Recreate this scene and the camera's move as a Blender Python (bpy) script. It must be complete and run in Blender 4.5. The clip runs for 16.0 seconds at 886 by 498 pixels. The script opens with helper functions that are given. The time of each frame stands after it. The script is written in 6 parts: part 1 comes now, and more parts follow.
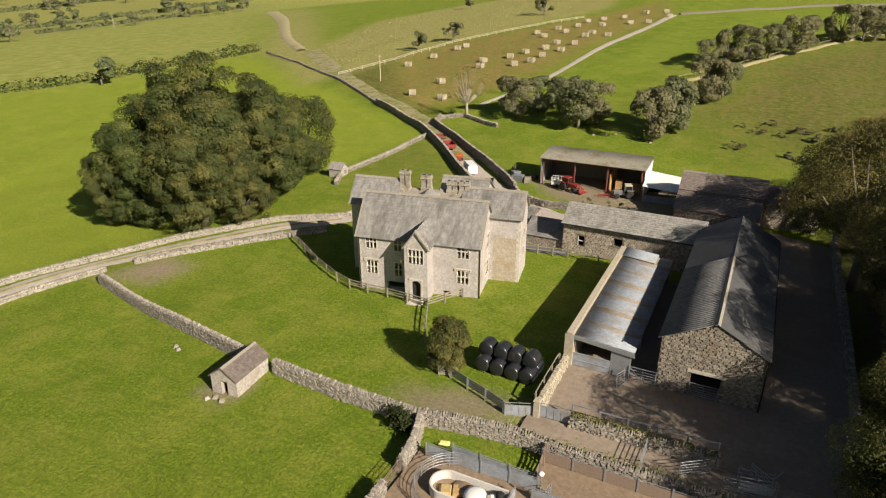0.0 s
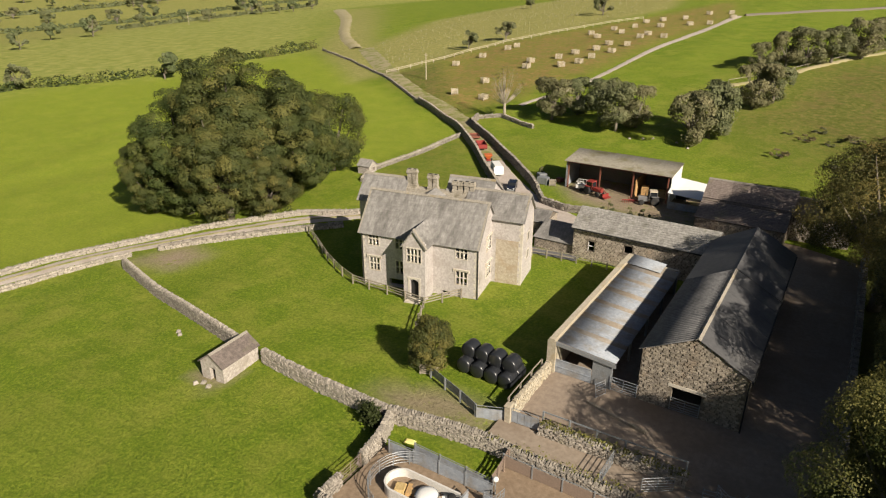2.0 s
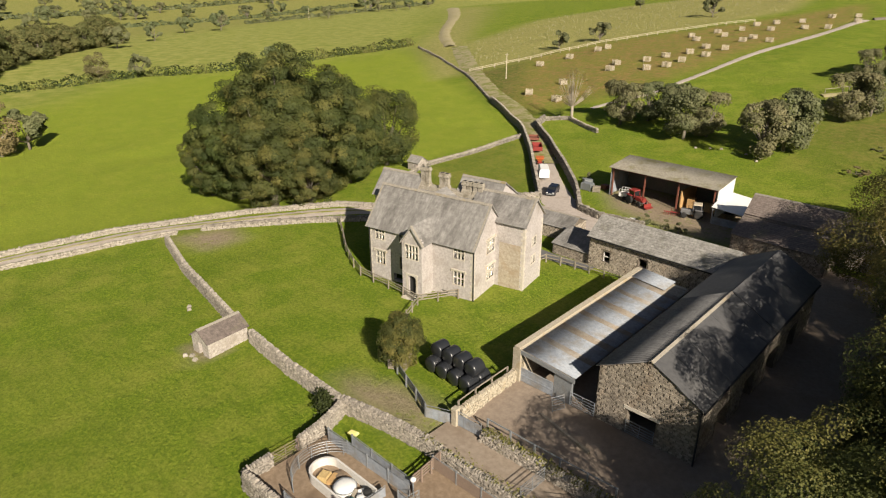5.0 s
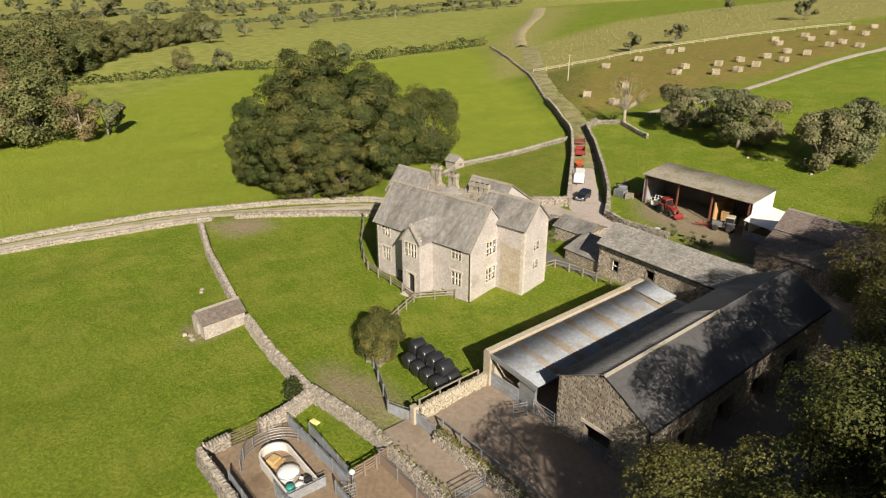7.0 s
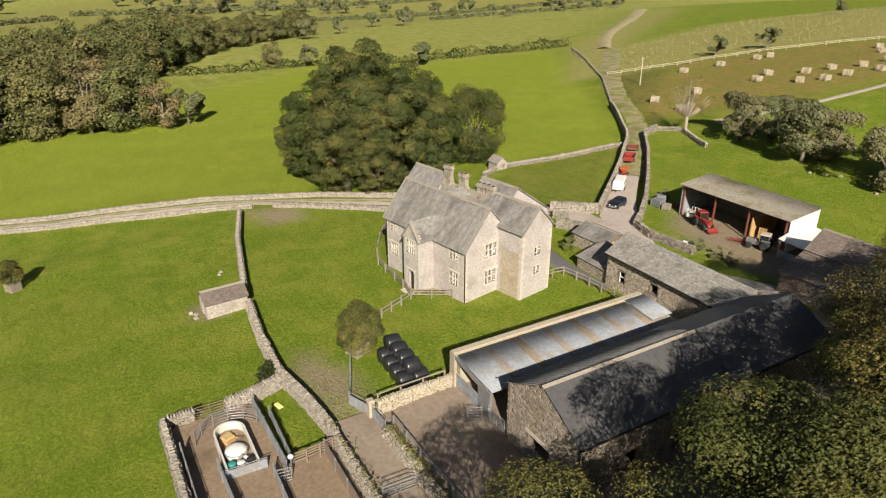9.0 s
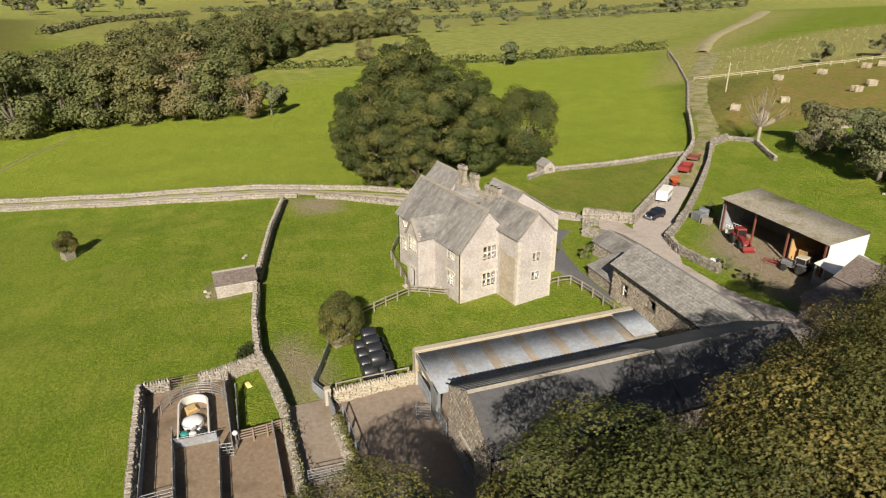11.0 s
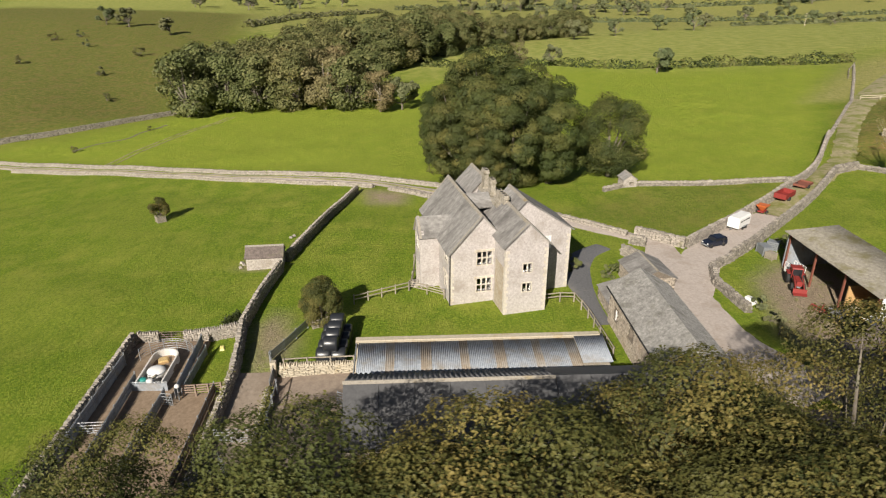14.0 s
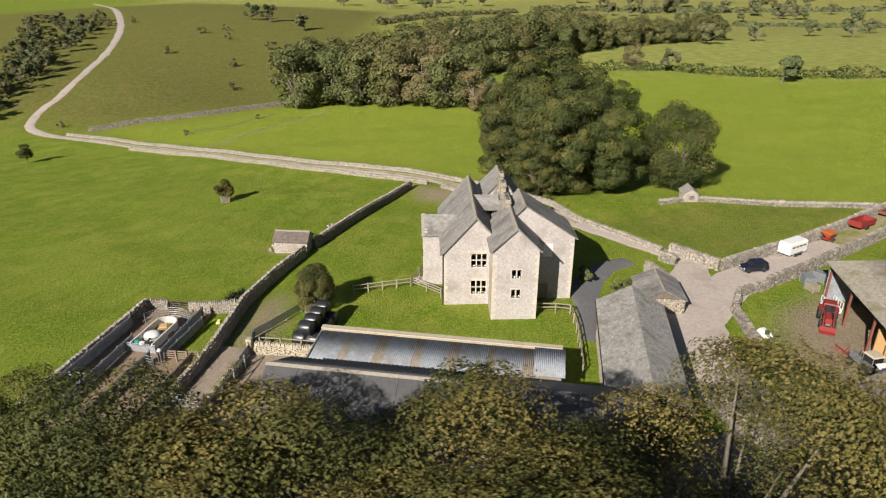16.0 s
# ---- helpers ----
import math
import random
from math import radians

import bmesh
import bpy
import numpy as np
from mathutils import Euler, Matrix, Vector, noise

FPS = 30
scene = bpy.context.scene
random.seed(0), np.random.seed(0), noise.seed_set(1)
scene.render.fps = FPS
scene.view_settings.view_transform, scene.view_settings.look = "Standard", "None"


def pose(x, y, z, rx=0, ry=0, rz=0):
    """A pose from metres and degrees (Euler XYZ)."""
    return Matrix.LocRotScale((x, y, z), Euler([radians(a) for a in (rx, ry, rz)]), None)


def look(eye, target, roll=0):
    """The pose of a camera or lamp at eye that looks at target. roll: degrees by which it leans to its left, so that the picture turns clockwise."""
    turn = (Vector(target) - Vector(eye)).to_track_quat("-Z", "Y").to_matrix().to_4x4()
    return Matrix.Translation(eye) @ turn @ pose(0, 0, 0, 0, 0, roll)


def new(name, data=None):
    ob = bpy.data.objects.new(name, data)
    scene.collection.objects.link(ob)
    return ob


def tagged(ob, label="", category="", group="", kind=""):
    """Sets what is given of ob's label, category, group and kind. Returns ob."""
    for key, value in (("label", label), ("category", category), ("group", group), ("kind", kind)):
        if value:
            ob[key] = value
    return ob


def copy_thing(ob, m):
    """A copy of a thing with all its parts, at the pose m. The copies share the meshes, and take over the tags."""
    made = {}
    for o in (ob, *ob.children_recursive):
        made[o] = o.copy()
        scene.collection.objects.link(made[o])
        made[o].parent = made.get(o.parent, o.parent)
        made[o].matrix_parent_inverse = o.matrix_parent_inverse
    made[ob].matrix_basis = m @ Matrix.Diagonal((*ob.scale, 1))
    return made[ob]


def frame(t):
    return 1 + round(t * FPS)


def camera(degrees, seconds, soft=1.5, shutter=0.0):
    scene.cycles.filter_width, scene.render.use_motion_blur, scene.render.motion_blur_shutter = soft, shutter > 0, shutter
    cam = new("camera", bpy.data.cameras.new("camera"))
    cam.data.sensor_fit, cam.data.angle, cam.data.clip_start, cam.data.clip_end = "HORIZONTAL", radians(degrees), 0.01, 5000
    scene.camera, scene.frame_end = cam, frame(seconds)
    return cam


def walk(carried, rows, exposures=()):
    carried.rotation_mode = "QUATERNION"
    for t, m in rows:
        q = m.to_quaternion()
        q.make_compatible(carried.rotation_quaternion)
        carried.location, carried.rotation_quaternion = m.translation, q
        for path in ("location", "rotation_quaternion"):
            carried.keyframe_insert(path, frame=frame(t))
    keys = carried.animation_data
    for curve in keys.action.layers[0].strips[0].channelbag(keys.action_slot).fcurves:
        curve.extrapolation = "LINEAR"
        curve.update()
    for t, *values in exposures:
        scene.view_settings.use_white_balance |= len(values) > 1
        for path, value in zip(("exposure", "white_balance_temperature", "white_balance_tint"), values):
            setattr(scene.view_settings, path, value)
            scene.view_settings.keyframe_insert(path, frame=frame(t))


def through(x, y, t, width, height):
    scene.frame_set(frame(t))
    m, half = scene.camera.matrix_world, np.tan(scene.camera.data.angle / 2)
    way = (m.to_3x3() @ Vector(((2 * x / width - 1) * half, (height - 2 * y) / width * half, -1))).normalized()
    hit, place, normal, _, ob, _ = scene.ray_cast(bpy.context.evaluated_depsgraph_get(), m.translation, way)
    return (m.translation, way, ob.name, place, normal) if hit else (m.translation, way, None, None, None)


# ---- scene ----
cam = camera(68.7, 16.0, 1.2, 0.5)
METRES, EYE, TILT, LEAN, TURN = 80.2, 32.0, 0.0, 0.0, 26.8
ROWS = [
    (0.0, 0.0, 0.0, 0.0, -0.04, -23.52, 0.08),
    (0.5, 0.0201, 0.0002, 0.0003, 1.44, -23.55, 0.1),
    (1.0, 0.0402, 0.0009, 0.0005, 2.9, -23.57, 0.08),
    (1.5, 0.061, 0.0021, 0.0009, 4.38, -23.59, 0.09),
    (2.0, 0.0823, 0.0037, 0.0012, 5.95, -23.6, 0.07),
    (2.5, 0.1044, 0.0061, 0.0013, 7.57, -23.64, 0.08),
    (3.0, 0.1269, 0.0092, 0.0014, 9.19, -23.66, 0.06),
    (3.5, 0.1501, 0.0135, 0.0013, 10.9, -23.67, 0.06),
    (4.0, 0.1742, 0.0187, 0.001, 12.7, -23.66, 0.06),
    (6.5, 0.3006, 0.0575, 0.0015, 22.37, -23.72, 0.03),
    (7.0, 0.3271, 0.0685, 0.0015, 24.44, -23.72, 0.02),
    (7.5, 0.354, 0.0808, 0.0016, 26.62, -23.75, -0.01),
    (8.0, 0.3811, 0.0945, 0.002, 28.84, -23.77, -0.02),
    (8.5, 0.4084, 0.1096, 0.002, 31.14, -23.78, -0.03),
    (9.0, 0.4356, 0.1261, 0.0022, 33.42, -23.77, -0.05),
    (11.5, 0.5717, 0.234, 0.0043, 46.12, -23.86, -0.06),
    (12.0, 0.5983, 0.2608, 0.005, 48.87, -23.85, -0.05),
    (12.5, 0.6238, 0.2892, 0.0053, 51.65, -23.85, -0.03),
    (13.0, 0.6483, 0.3193, 0.006, 54.43, -23.84, -0.05),
    (13.5, 0.6717, 0.3518, 0.006, 57.34, -23.79, -0.06),
    (14.0, 0.694, 0.3861, 0.0067, 60.31, -23.8, -0.06),
    (14.5, 0.7146, 0.422, 0.0069, 63.28, -23.81, -0.08),
    (15.0, 0.7334, 0.4598, 0.0071, 66.34, -23.81, -0.07),
    (15.5, 0.7501, 0.4998, 0.0071, 69.5, -23.82, -0.07),
    (16.0, 0.7651, 0.5411, 0.0071, 72.68, -23.82, -0.06),
]
walk(cam, [(t, pose(0, 0, EYE, TILT, LEAN, TURN) @ pose(METRES * x, METRES * y, METRES * z, 90 + pitch, roll, yaw)) for t, x, y, z, yaw, pitch, roll in ROWS],
     ((0.0, 0.58, 6720, 11), (5.0, 0.58, 6720, 11), (9.5, 0.56, 6620, 11), (13.0, 0.53, 6400, 11), (16.0, 0.55, 6250, 12)))

# ---- light: a clear afternoon, the sun low in the south-east of the plan ----
SUN_WAY, SUN_HIGH = (0.92, -0.39), 31.0
world = bpy.data.worlds.new("sky")
scene.world = world
world.use_nodes = True
sky = world.node_tree.nodes.new("ShaderNodeTexSky")
sky.sky_type, sky.sun_disc = "NISHITA", False
sky.sun_elevation, sky.sun_rotation = radians(SUN_HIGH), math.atan2(SUN_WAY[0], SUN_WAY[1])
sky.air_density, sky.dust_density = 1.0, 1.6
world.node_tree.nodes["Background"].inputs["Strength"].default_value = 0.029
world.node_tree.links.new(sky.outputs["Color"], world.node_tree.nodes["Background"].inputs["Color"])
sun = new("sun", bpy.data.lights.new("sun", "SUN"))
sun.data.energy, sun.data.angle, sun.data.color = 5.0, radians(0.55), (1.0, 0.91, 0.77)
lift = math.tan(radians(SUN_HIGH))
sun.matrix_world = look((SUN_WAY[0] * 100, SUN_WAY[1] * 100, lift * 100), (0, 0, 0))


# ---- materials ----
def blank(name, rough=0.8, metal=0.0):
    m = bpy.data.materials.new(name)
    m.use_nodes = True
    b = m.node_tree.nodes["Principled BSDF"]
    b.inputs["Roughness"].default_value, b.inputs["Metallic"].default_value = rough, metal
    return m, m.node_tree.nodes, m.node_tree.links, b


def node(m, kind, **sockets):
    n = m.node_tree.nodes.new(kind)
    for key, value in sockets.items():
        n.inputs[key.replace("_", " ")].default_value = value
    return n


def noise_of(m, scale, detail=4.0, rough=0.6, stretch=None):
    """A noise in world metres; stretch squeezes it along an axis."""
    g = m.node_tree.nodes.new("ShaderNodeNewGeometry")
    n = node(m, "ShaderNodeTexNoise", Scale=scale, Detail=detail, Roughness=rough)
    if stretch:
        v = m.node_tree.nodes.new("ShaderNodeVectorMath")
        v.operation = "MULTIPLY"
        v.inputs[1].default_value = stretch
        m.node_tree.links.new(g.outputs["Position"], v.inputs[0])
        m.node_tree.links.new(v.outputs[0], n.inputs["Vector"])
    else:
        m.node_tree.links.new(g.outputs["Position"], n.inputs["Vector"])
    return n.outputs["Fac"]


def ramp(m, source, stops):
    r = m.node_tree.nodes.new("ShaderNodeValToRGB")
    e = r.color_ramp.elements
    while len(e) < len(stops):
        e.new(0.5)
    for el, (at, c) in zip(e, stops):
        el.position, el.color = at, (*c, 1)
    m.node_tree.links.new(source, r.inputs["Fac"])
    return r.outputs["Color"]


def mix(m, fac, a, b, blend="MIX"):
    n = m.node_tree.nodes.new("ShaderNodeMix")
    n.data_type, n.blend_type = "RGBA", blend
    for socket, value in ((n.inputs[0], fac), (n.inputs[6], a), (n.inputs[7], b)):
        if isinstance(value, (int, float)):
            socket.default_value = value
        elif isinstance(value, tuple):
            socket.default_value = (*value, 1)
        else:
            m.node_tree.links.new(value, socket)
    return n.outputs[2]


def sharpen(m, source, low, high):
    r = node(m, "ShaderNodeMapRange", From_Min=low, From_Max=high)
    m.node_tree.links.new(source, r.inputs["Value"])
    return r.outputs["Result"]


def bump(m, b, source, strength, distance):
    n = node(m, "ShaderNodeBump", Strength=strength, Distance=distance)
    m.node_tree.links.new(source, n.inputs["Height"])
    m.node_tree.links.new(n.outputs["Normal"], b.inputs["Normal"])


def surface(name, dark, light, stain, big=0.35, small=5.0, rough=0.85, metal=0.0, relief=0.02, vary=0.25, stain_at=(0.55, 0.75), stretch=None):
    """Two-scale weathered surface: a fine grain between two colours, patches of a third, and a tone of its own for each loose piece."""
    m, n, l, b = blank(name, rough, metal)
    grain = noise_of(m, small, 5.0, 0.7, stretch)
    patch = noise_of(m, big, 4.0, 0.6, stretch)
    c = ramp(m, grain, [(0.3, dark), (0.7, light)])
    c = mix(m, sharpen(m, patch, *stain_at), c, stain)
    if vary:
        g = n.new("ShaderNodeNewGeometry")
        o = n.new("ShaderNodeObjectInfo")
        add = n.new("ShaderNodeMath")
        add.operation = "ADD"
        l.new(g.outputs["Random Per Island"], add.inputs[0])
        l.new(o.outputs["Random"], add.inputs[1])
        half = node(m, "ShaderNodeMapRange", From_Min=0.0, From_Max=2.0, To_Min=1 - vary, To_Max=1 + vary)
        l.new(add.outputs[0], half.inputs["Value"])
        tone = n.new("ShaderNodeVectorMath")
        tone.operation = "SCALE"
        l.new(c, tone.inputs[0])
        l.new(half.outputs["Result"], tone.inputs["Scale"])
        c = tone.outputs[0]
    l.new(c, b.inputs["Base Color"])
    if relief:
        bump(m, b, grain, 0.6, relief)
    return m


def leaf_material(name, dark, mid, light, through=0.2):
    """Leaves toned spray by spray, with a little of their own and a tint for each tree."""
    m, n, l, b = blank(name, 0.6)
    spray = n.new("ShaderNodeAttribute")
    spray.attribute_name = "tone"
    c = ramp(m, spray.outputs["Fac"], [(0.0, dark), (0.5, mid), (1.0, light)])
    o = n.new("ShaderNodeObjectInfo")
    tint = ramp(m, o.outputs["Random"], [(0.0, (0.86, 0.95, 0.84)), (1.0, (1.14, 1.04, 1.0))])
    c = mix(m, 1.0, c, tint, "MULTIPLY")
    l.new(c, b.inputs["Base Color"])
    b.inputs["Specular IOR Level"].default_value = 0.25
    t = n.new("ShaderNodeBsdfTranslucent")
    l.new(c, t.inputs["Color"])
    s = n.new("ShaderNodeMixShader")
    s.inputs[0].default_value = through
    l.new(b.outputs[0], s.inputs[1])
    l.new(t.outputs[0], s.inputs[2])
    l.new(s.outputs[0], n["Material Output"].inputs["Surface"])
    return m


def ground_material():
    m, n, l, b = blank("pasture", 0.95)
    b.inputs["Specular IOR Level"].default_value = 0.15

    def zone(key):
        a = n.new("ShaderNodeAttribute")
        a.attribute_name = key
        return a.outputs["Fac"]
    fine = noise_of(m, 3.4, 7.0, 0.78)
    mid = noise_of(m, 0.22, 5.0, 0.65)
    wide = noise_of(m, 0.035, 3.0, 0.55)
    tuft = noise_of(m, 0.9, 5.0, 0.78)
    drift = noise_of(m, 0.5, 3.0, 0.7, (0.35, 1.6, 1.0))
    lush = ramp(m, fine, [(0.28, (0.054, 0.112, 0.009)), (0.5, (0.140, 0.207, 0.015)), (0.70, (0.275, 0.325, 0.036))])
    pale = ramp(m, fine, [(0.30, (0.122, 0.165, 0.016)), (0.70, (0.32, 0.345, 0.054))])
    c = mix(m, sharpen(m, mid, 0.42, 0.66), lush, pale)
    c = mix(m, sharpen(m, wide, 0.52, 0.7), c, mix(m, 0.5, pale, lush))
    c = mix(m, mix(m, 0.45, (0.0, 0.0, 0.0), sharpen(m, drift, 0.52, 0.68)), c, (0.115, 0.175, 0.012))
    spots = sharpen(m, tuft, 0.60, 0.70)
    c = mix(m, mix(m, 0.6, (0.0, 0.0, 0.0), spots), c, (0.065, 0.105, 0.010))
    tips = sharpen(m, tuft, 0.36, 0.28)
    c = mix(m, mix(m, 0.4, (0.0, 0.0, 0.0), tips), c, (0.32, 0.33, 0.06))
    c = mix(m, mix(m, zone("grazed"), (0.0, 0.0, 0.0), (0.5, 0.5, 0.5)), c, ramp(m, fine, [(0.3, (0.19, 0.25, 0.02)), (0.7, (0.36, 0.41, 0.05))]))
    rushy = ramp(m, tuft, [(0.32, (0.08, 0.10, 0.016)), (0.48, (0.125, 0.14, 0.026)), (0.56, (0.165, 0.165, 0.04)), (0.68, (0.25, 0.195, 0.078))])
    rushy = mix(m, mix(m, sharpen(m, mid, 0.50, 0.62), (0.0, 0.0, 0.0), (0.55, 0.55, 0.55)), rushy, (0.19, 0.145, 0.055))
    # Paler green for far fields, with aerial haze painted into it.
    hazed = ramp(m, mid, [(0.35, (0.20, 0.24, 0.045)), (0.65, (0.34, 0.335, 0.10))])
    c = mix(m, zone("far_haze"), c, hazed)
    c = mix(m, zone("rough"), c, rushy)
    straw = ramp(m, tuft, [(0.33, (0.18, 0.19, 0.045)), (0.5, (0.28, 0.27, 0.085)), (0.67, (0.39, 0.345, 0.145))])
    c = mix(m, zone("straw"), c, straw)
    heath = ramp(m, tuft, [(0.32, (0.12, 0.145, 0.026)), (0.46, (0.22, 0.19, 0.055)), (0.58, (0.29, 0.185, 0.068)), (0.70, (0.40, 0.27, 0.125))])
    heath = mix(m, sharpen(m, mid, 0.40, 0.60), mix(m, 0.6, lush, heath), heath)
    c = mix(m, zone("bracken"), c, heath)
    soil = ramp(m, fine, [(0.3, (0.21, 0.165, 0.112)), (0.7, (0.38, 0.305, 0.22))])
    broken = n.new("ShaderNodeMath")
    broken.operation = "MULTIPLY"
    l.new(zone("soil"), broken.inputs[0])
    l.new(sharpen(m, tuft, 0.28, 0.46), broken.inputs[1])
    c = mix(m, broken.outputs[0], c, soil)
    # Brown ground under the yard trees, darkened to carry their shade.
    c = mix(m, zone("shaded_litter"), c, ramp(m, tuft, [(0.35, (0.045, 0.042, 0.022)), (0.65, (0.095, 0.08, 0.045))]))
    l.new(c, b.inputs["Base Color"])
    rise = n.new("ShaderNodeMath")
    rise.operation = "ADD"
    l.new(fine, rise.inputs[0])
    l.new(tuft, rise.inputs[1])
    bump(m, b, rise.outputs[0], 1.0, 0.2)
    return m


GRASS = ground_material()
LIMEWASH = surface("limewashed rubble", (0.33, 0.297, 0.28), (0.57, 0.53, 0.512), (0.31, 0.272, 0.24), 0.55, 4.5, 0.9, 0, 0.04, 0.06, (0.5, 0.8))
BARN_STONE = surface("barn rubble", (0.19, 0.16, 0.125), (0.44, 0.385, 0.315), (0.27, 0.205, 0.145), 0.5, 4.0, 0.9, 0, 0.03, 0.5)
JOINT = surface("rubble joints", (0.10, 0.083, 0.064), (0.21, 0.178, 0.142), (0.15, 0.115, 0.08), 0.5, 5.0, 0.95, 0, 0.03, 0)
WALL_STONE = surface("field stone", (0.17, 0.15, 0.125), (0.40, 0.362, 0.31), (0.18, 0.17, 0.10), 0.6, 6.0, 0.92, 0, 0.03, 0.5, (0.6, 0.8))
# Core of the dry walls, coloured dark for the shadow between stones.
SHADOWED_CORE = surface("shadowed rubble core", (0.10, 0.09, 0.07), (0.2, 0.18, 0.14), (0.13, 0.12, 0.08), 0.6, 6.0, 0.95, 0, 0.03, 0)
DRESSED = surface("dressed stone", (0.46, 0.42, 0.36), (0.62, 0.57, 0.49), (0.40, 0.33, 0.24), 0.8, 6.0, 0.85, 0, 0.01, 0.12)
YELLOW_STONE = surface("lichened dressed stone", (0.33, 0.285, 0.21), (0.50, 0.45, 0.355), (0.36, 0.28, 0.15), 0.8, 6.0, 0.88, 0, 0.02, 0.15)
SLATE = surface("grey stone slate", (0.165, 0.157, 0.147), (0.335, 0.322, 0.305), (0.115, 0.108, 0.10), 0.7, 3.5, 0.75, 0, 0.0, 0.2, (0.46, 0.74), (1.0, 0.35, 0.35))
PALE_SLATE = surface("pale lichened slate", (0.19, 0.183, 0.168), (0.44, 0.425, 0.395), (0.15, 0.145, 0.11), 0.6, 4.0, 0.8, 0, 0.0, 0.28)
BROWN_SLATE = surface("brown stone slate", (0.11, 0.088, 0.078), (0.23, 0.19, 0.167), (0.17, 0.155, 0.10), 0.5, 4.0, 0.82, 0, 0.0, 0.25)
DARK_SHEET = surface("dark weathered fibre sheet", (0.062, 0.062, 0.065), (0.098, 0.098, 0.10), (0.135, 0.132, 0.128), 0.25, 3.0, 0.7, 0, 0.004, 0.16, (0.52, 0.72))
GREY_SHEET = surface("grey corrugated fibre sheet", (0.09, 0.09, 0.092), (0.18, 0.18, 0.18), (0.07, 0.07, 0.07), 0.5, 3.5, 0.8, 0, 0.0006, 0.1)
GALV = surface("galvanised sheet", (0.20, 0.222, 0.255), (0.335, 0.365, 0.405), (0.215, 0.19, 0.155), 0.8, 3.0, 0.85, 0.0, 0.004, 0.1, (0.46, 0.76))
RUST = surface("rusted sheet", (0.20, 0.162, 0.12), (0.29, 0.245, 0.19), (0.33, 0.325, 0.315), 0.6, 3.0, 0.75, 0.05, 0.004, 0.08, (0.48, 0.72))
STEEL = surface("galvanised steel", (0.22, 0.235, 0.25), (0.34, 0.36, 0.375), (0.20, 0.165, 0.13), 0.7, 8.0, 0.5, 0.35, 0.002, 0.1, (0.6, 0.8))
OLD_WOOD = surface("silvered timber", (0.20, 0.17, 0.13), (0.36, 0.32, 0.26), (0.16, 0.16, 0.09), 0.6, 9.0, 0.85, 0, 0.006, 0.2)
CONCRETE = surface("dusty concrete", (0.235, 0.185, 0.138), (0.345, 0.285, 0.225), (0.185, 0.138, 0.098), 0.16, 2.5, 0.9, 0, 0.01, 0, (0.48, 0.72))
GREY_YARD = surface("grey concrete yard", (0.215, 0.168, 0.13), (0.315, 0.255, 0.20), (0.20, 0.148, 0.104), 0.14, 2.5, 0.9, 0, 0.01, 0, (0.48, 0.72))
STRAW_MUD = surface("strawy mud", (0.185, 0.132, 0.086), (0.30, 0.225, 0.155), (0.145, 0.102, 0.066), 0.3, 3.0, 0.95, 0, 0.02, 0)
TARMAC = surface("worn tarmac", (0.10, 0.10, 0.105), (0.16, 0.16, 0.165), (0.19, 0.18, 0.165), 0.25, 5.0, 0.9, 0, 0.006, 0)
GRAVEL = surface("pale stone track", (0.36, 0.308, 0.27), (0.51, 0.448, 0.40), (0.31, 0.252, 0.20), 0.3, 3.0, 0.95, 0, 0.02, 0, (0.52, 0.78))
DRY_TRACK = surface("pale dry worn grass", (0.27, 0.23, 0.12), (0.42, 0.365, 0.215), (0.27, 0.25, 0.09), 0.2, 2.0, 0.95, 0, 0.03, 0, (0.5, 0.7))
EARTH_TRACK = surface("dry earth and grass track", (0.22, 0.195, 0.095), (0.37, 0.325, 0.19), (0.17, 0.185, 0.035), 0.4, 2.0, 0.95, 0, 0.03, 0, (0.45, 0.62))
BARK = surface("grey bark", (0.10, 0.085, 0.065), (0.22, 0.19, 0.155), (0.15, 0.16, 0.09), 0.8, 7.0, 0.95, 0, 0.03, 0)
DEAD_WOOD = surface("bleached dead wood", (0.24, 0.205, 0.155), (0.40, 0.35, 0.28), (0.20, 0.17, 0.125), 0.6, 6.0, 0.9, 0, 0.02, 0)
HUT_STONE = surface("pale grey rubble", (0.25, 0.22, 0.195), (0.50, 0.455, 0.415), (0.27, 0.235, 0.195), 0.7, 4.0, 0.92, 0, 0.04, 0.2)
LEAF = leaf_material("sycamore leaf", (0.034, 0.048, 0.014), (0.072, 0.088, 0.025), (0.15, 0.142, 0.042), 0.12)
LEAF_WARM = leaf_material("turning leaf", (0.036, 0.047, 0.014), (0.090, 0.095, 0.027), (0.215, 0.178, 0.056), 0.16)
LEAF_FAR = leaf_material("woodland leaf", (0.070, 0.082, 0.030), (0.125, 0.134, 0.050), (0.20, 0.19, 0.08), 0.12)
# Far foliage: aerial haze is put into these lighter, greyer leaf colours.
LEAF_HAZY = leaf_material("distant leaf paled for haze", (0.105, 0.122, 0.06), (0.15, 0.165, 0.082), (0.20, 0.205, 0.11))
RIDGE = surface("grey ridge stone", (0.20, 0.18, 0.15), (0.34, 0.31, 0.26), (0.27, 0.215, 0.12), 0.8, 6.0, 0.88, 0, 0.01, 0.15)
MOSSY_SHEET = surface("mossy fibre cement sheet", (0.17, 0.155, 0.125), (0.33, 0.305, 0.25), (0.15, 0.135, 0.06), 0.45, 3.0, 0.9, 0, 0.004, 0.1, (0.5, 0.72))
CHIMNEY_STONE = surface("weathered chimney stone", (0.23, 0.205, 0.165), (0.45, 0.41, 0.34), (0.20, 0.175, 0.125), 1.4, 6.0, 0.9, 0, 0.03, 0.15, (0.48, 0.66))
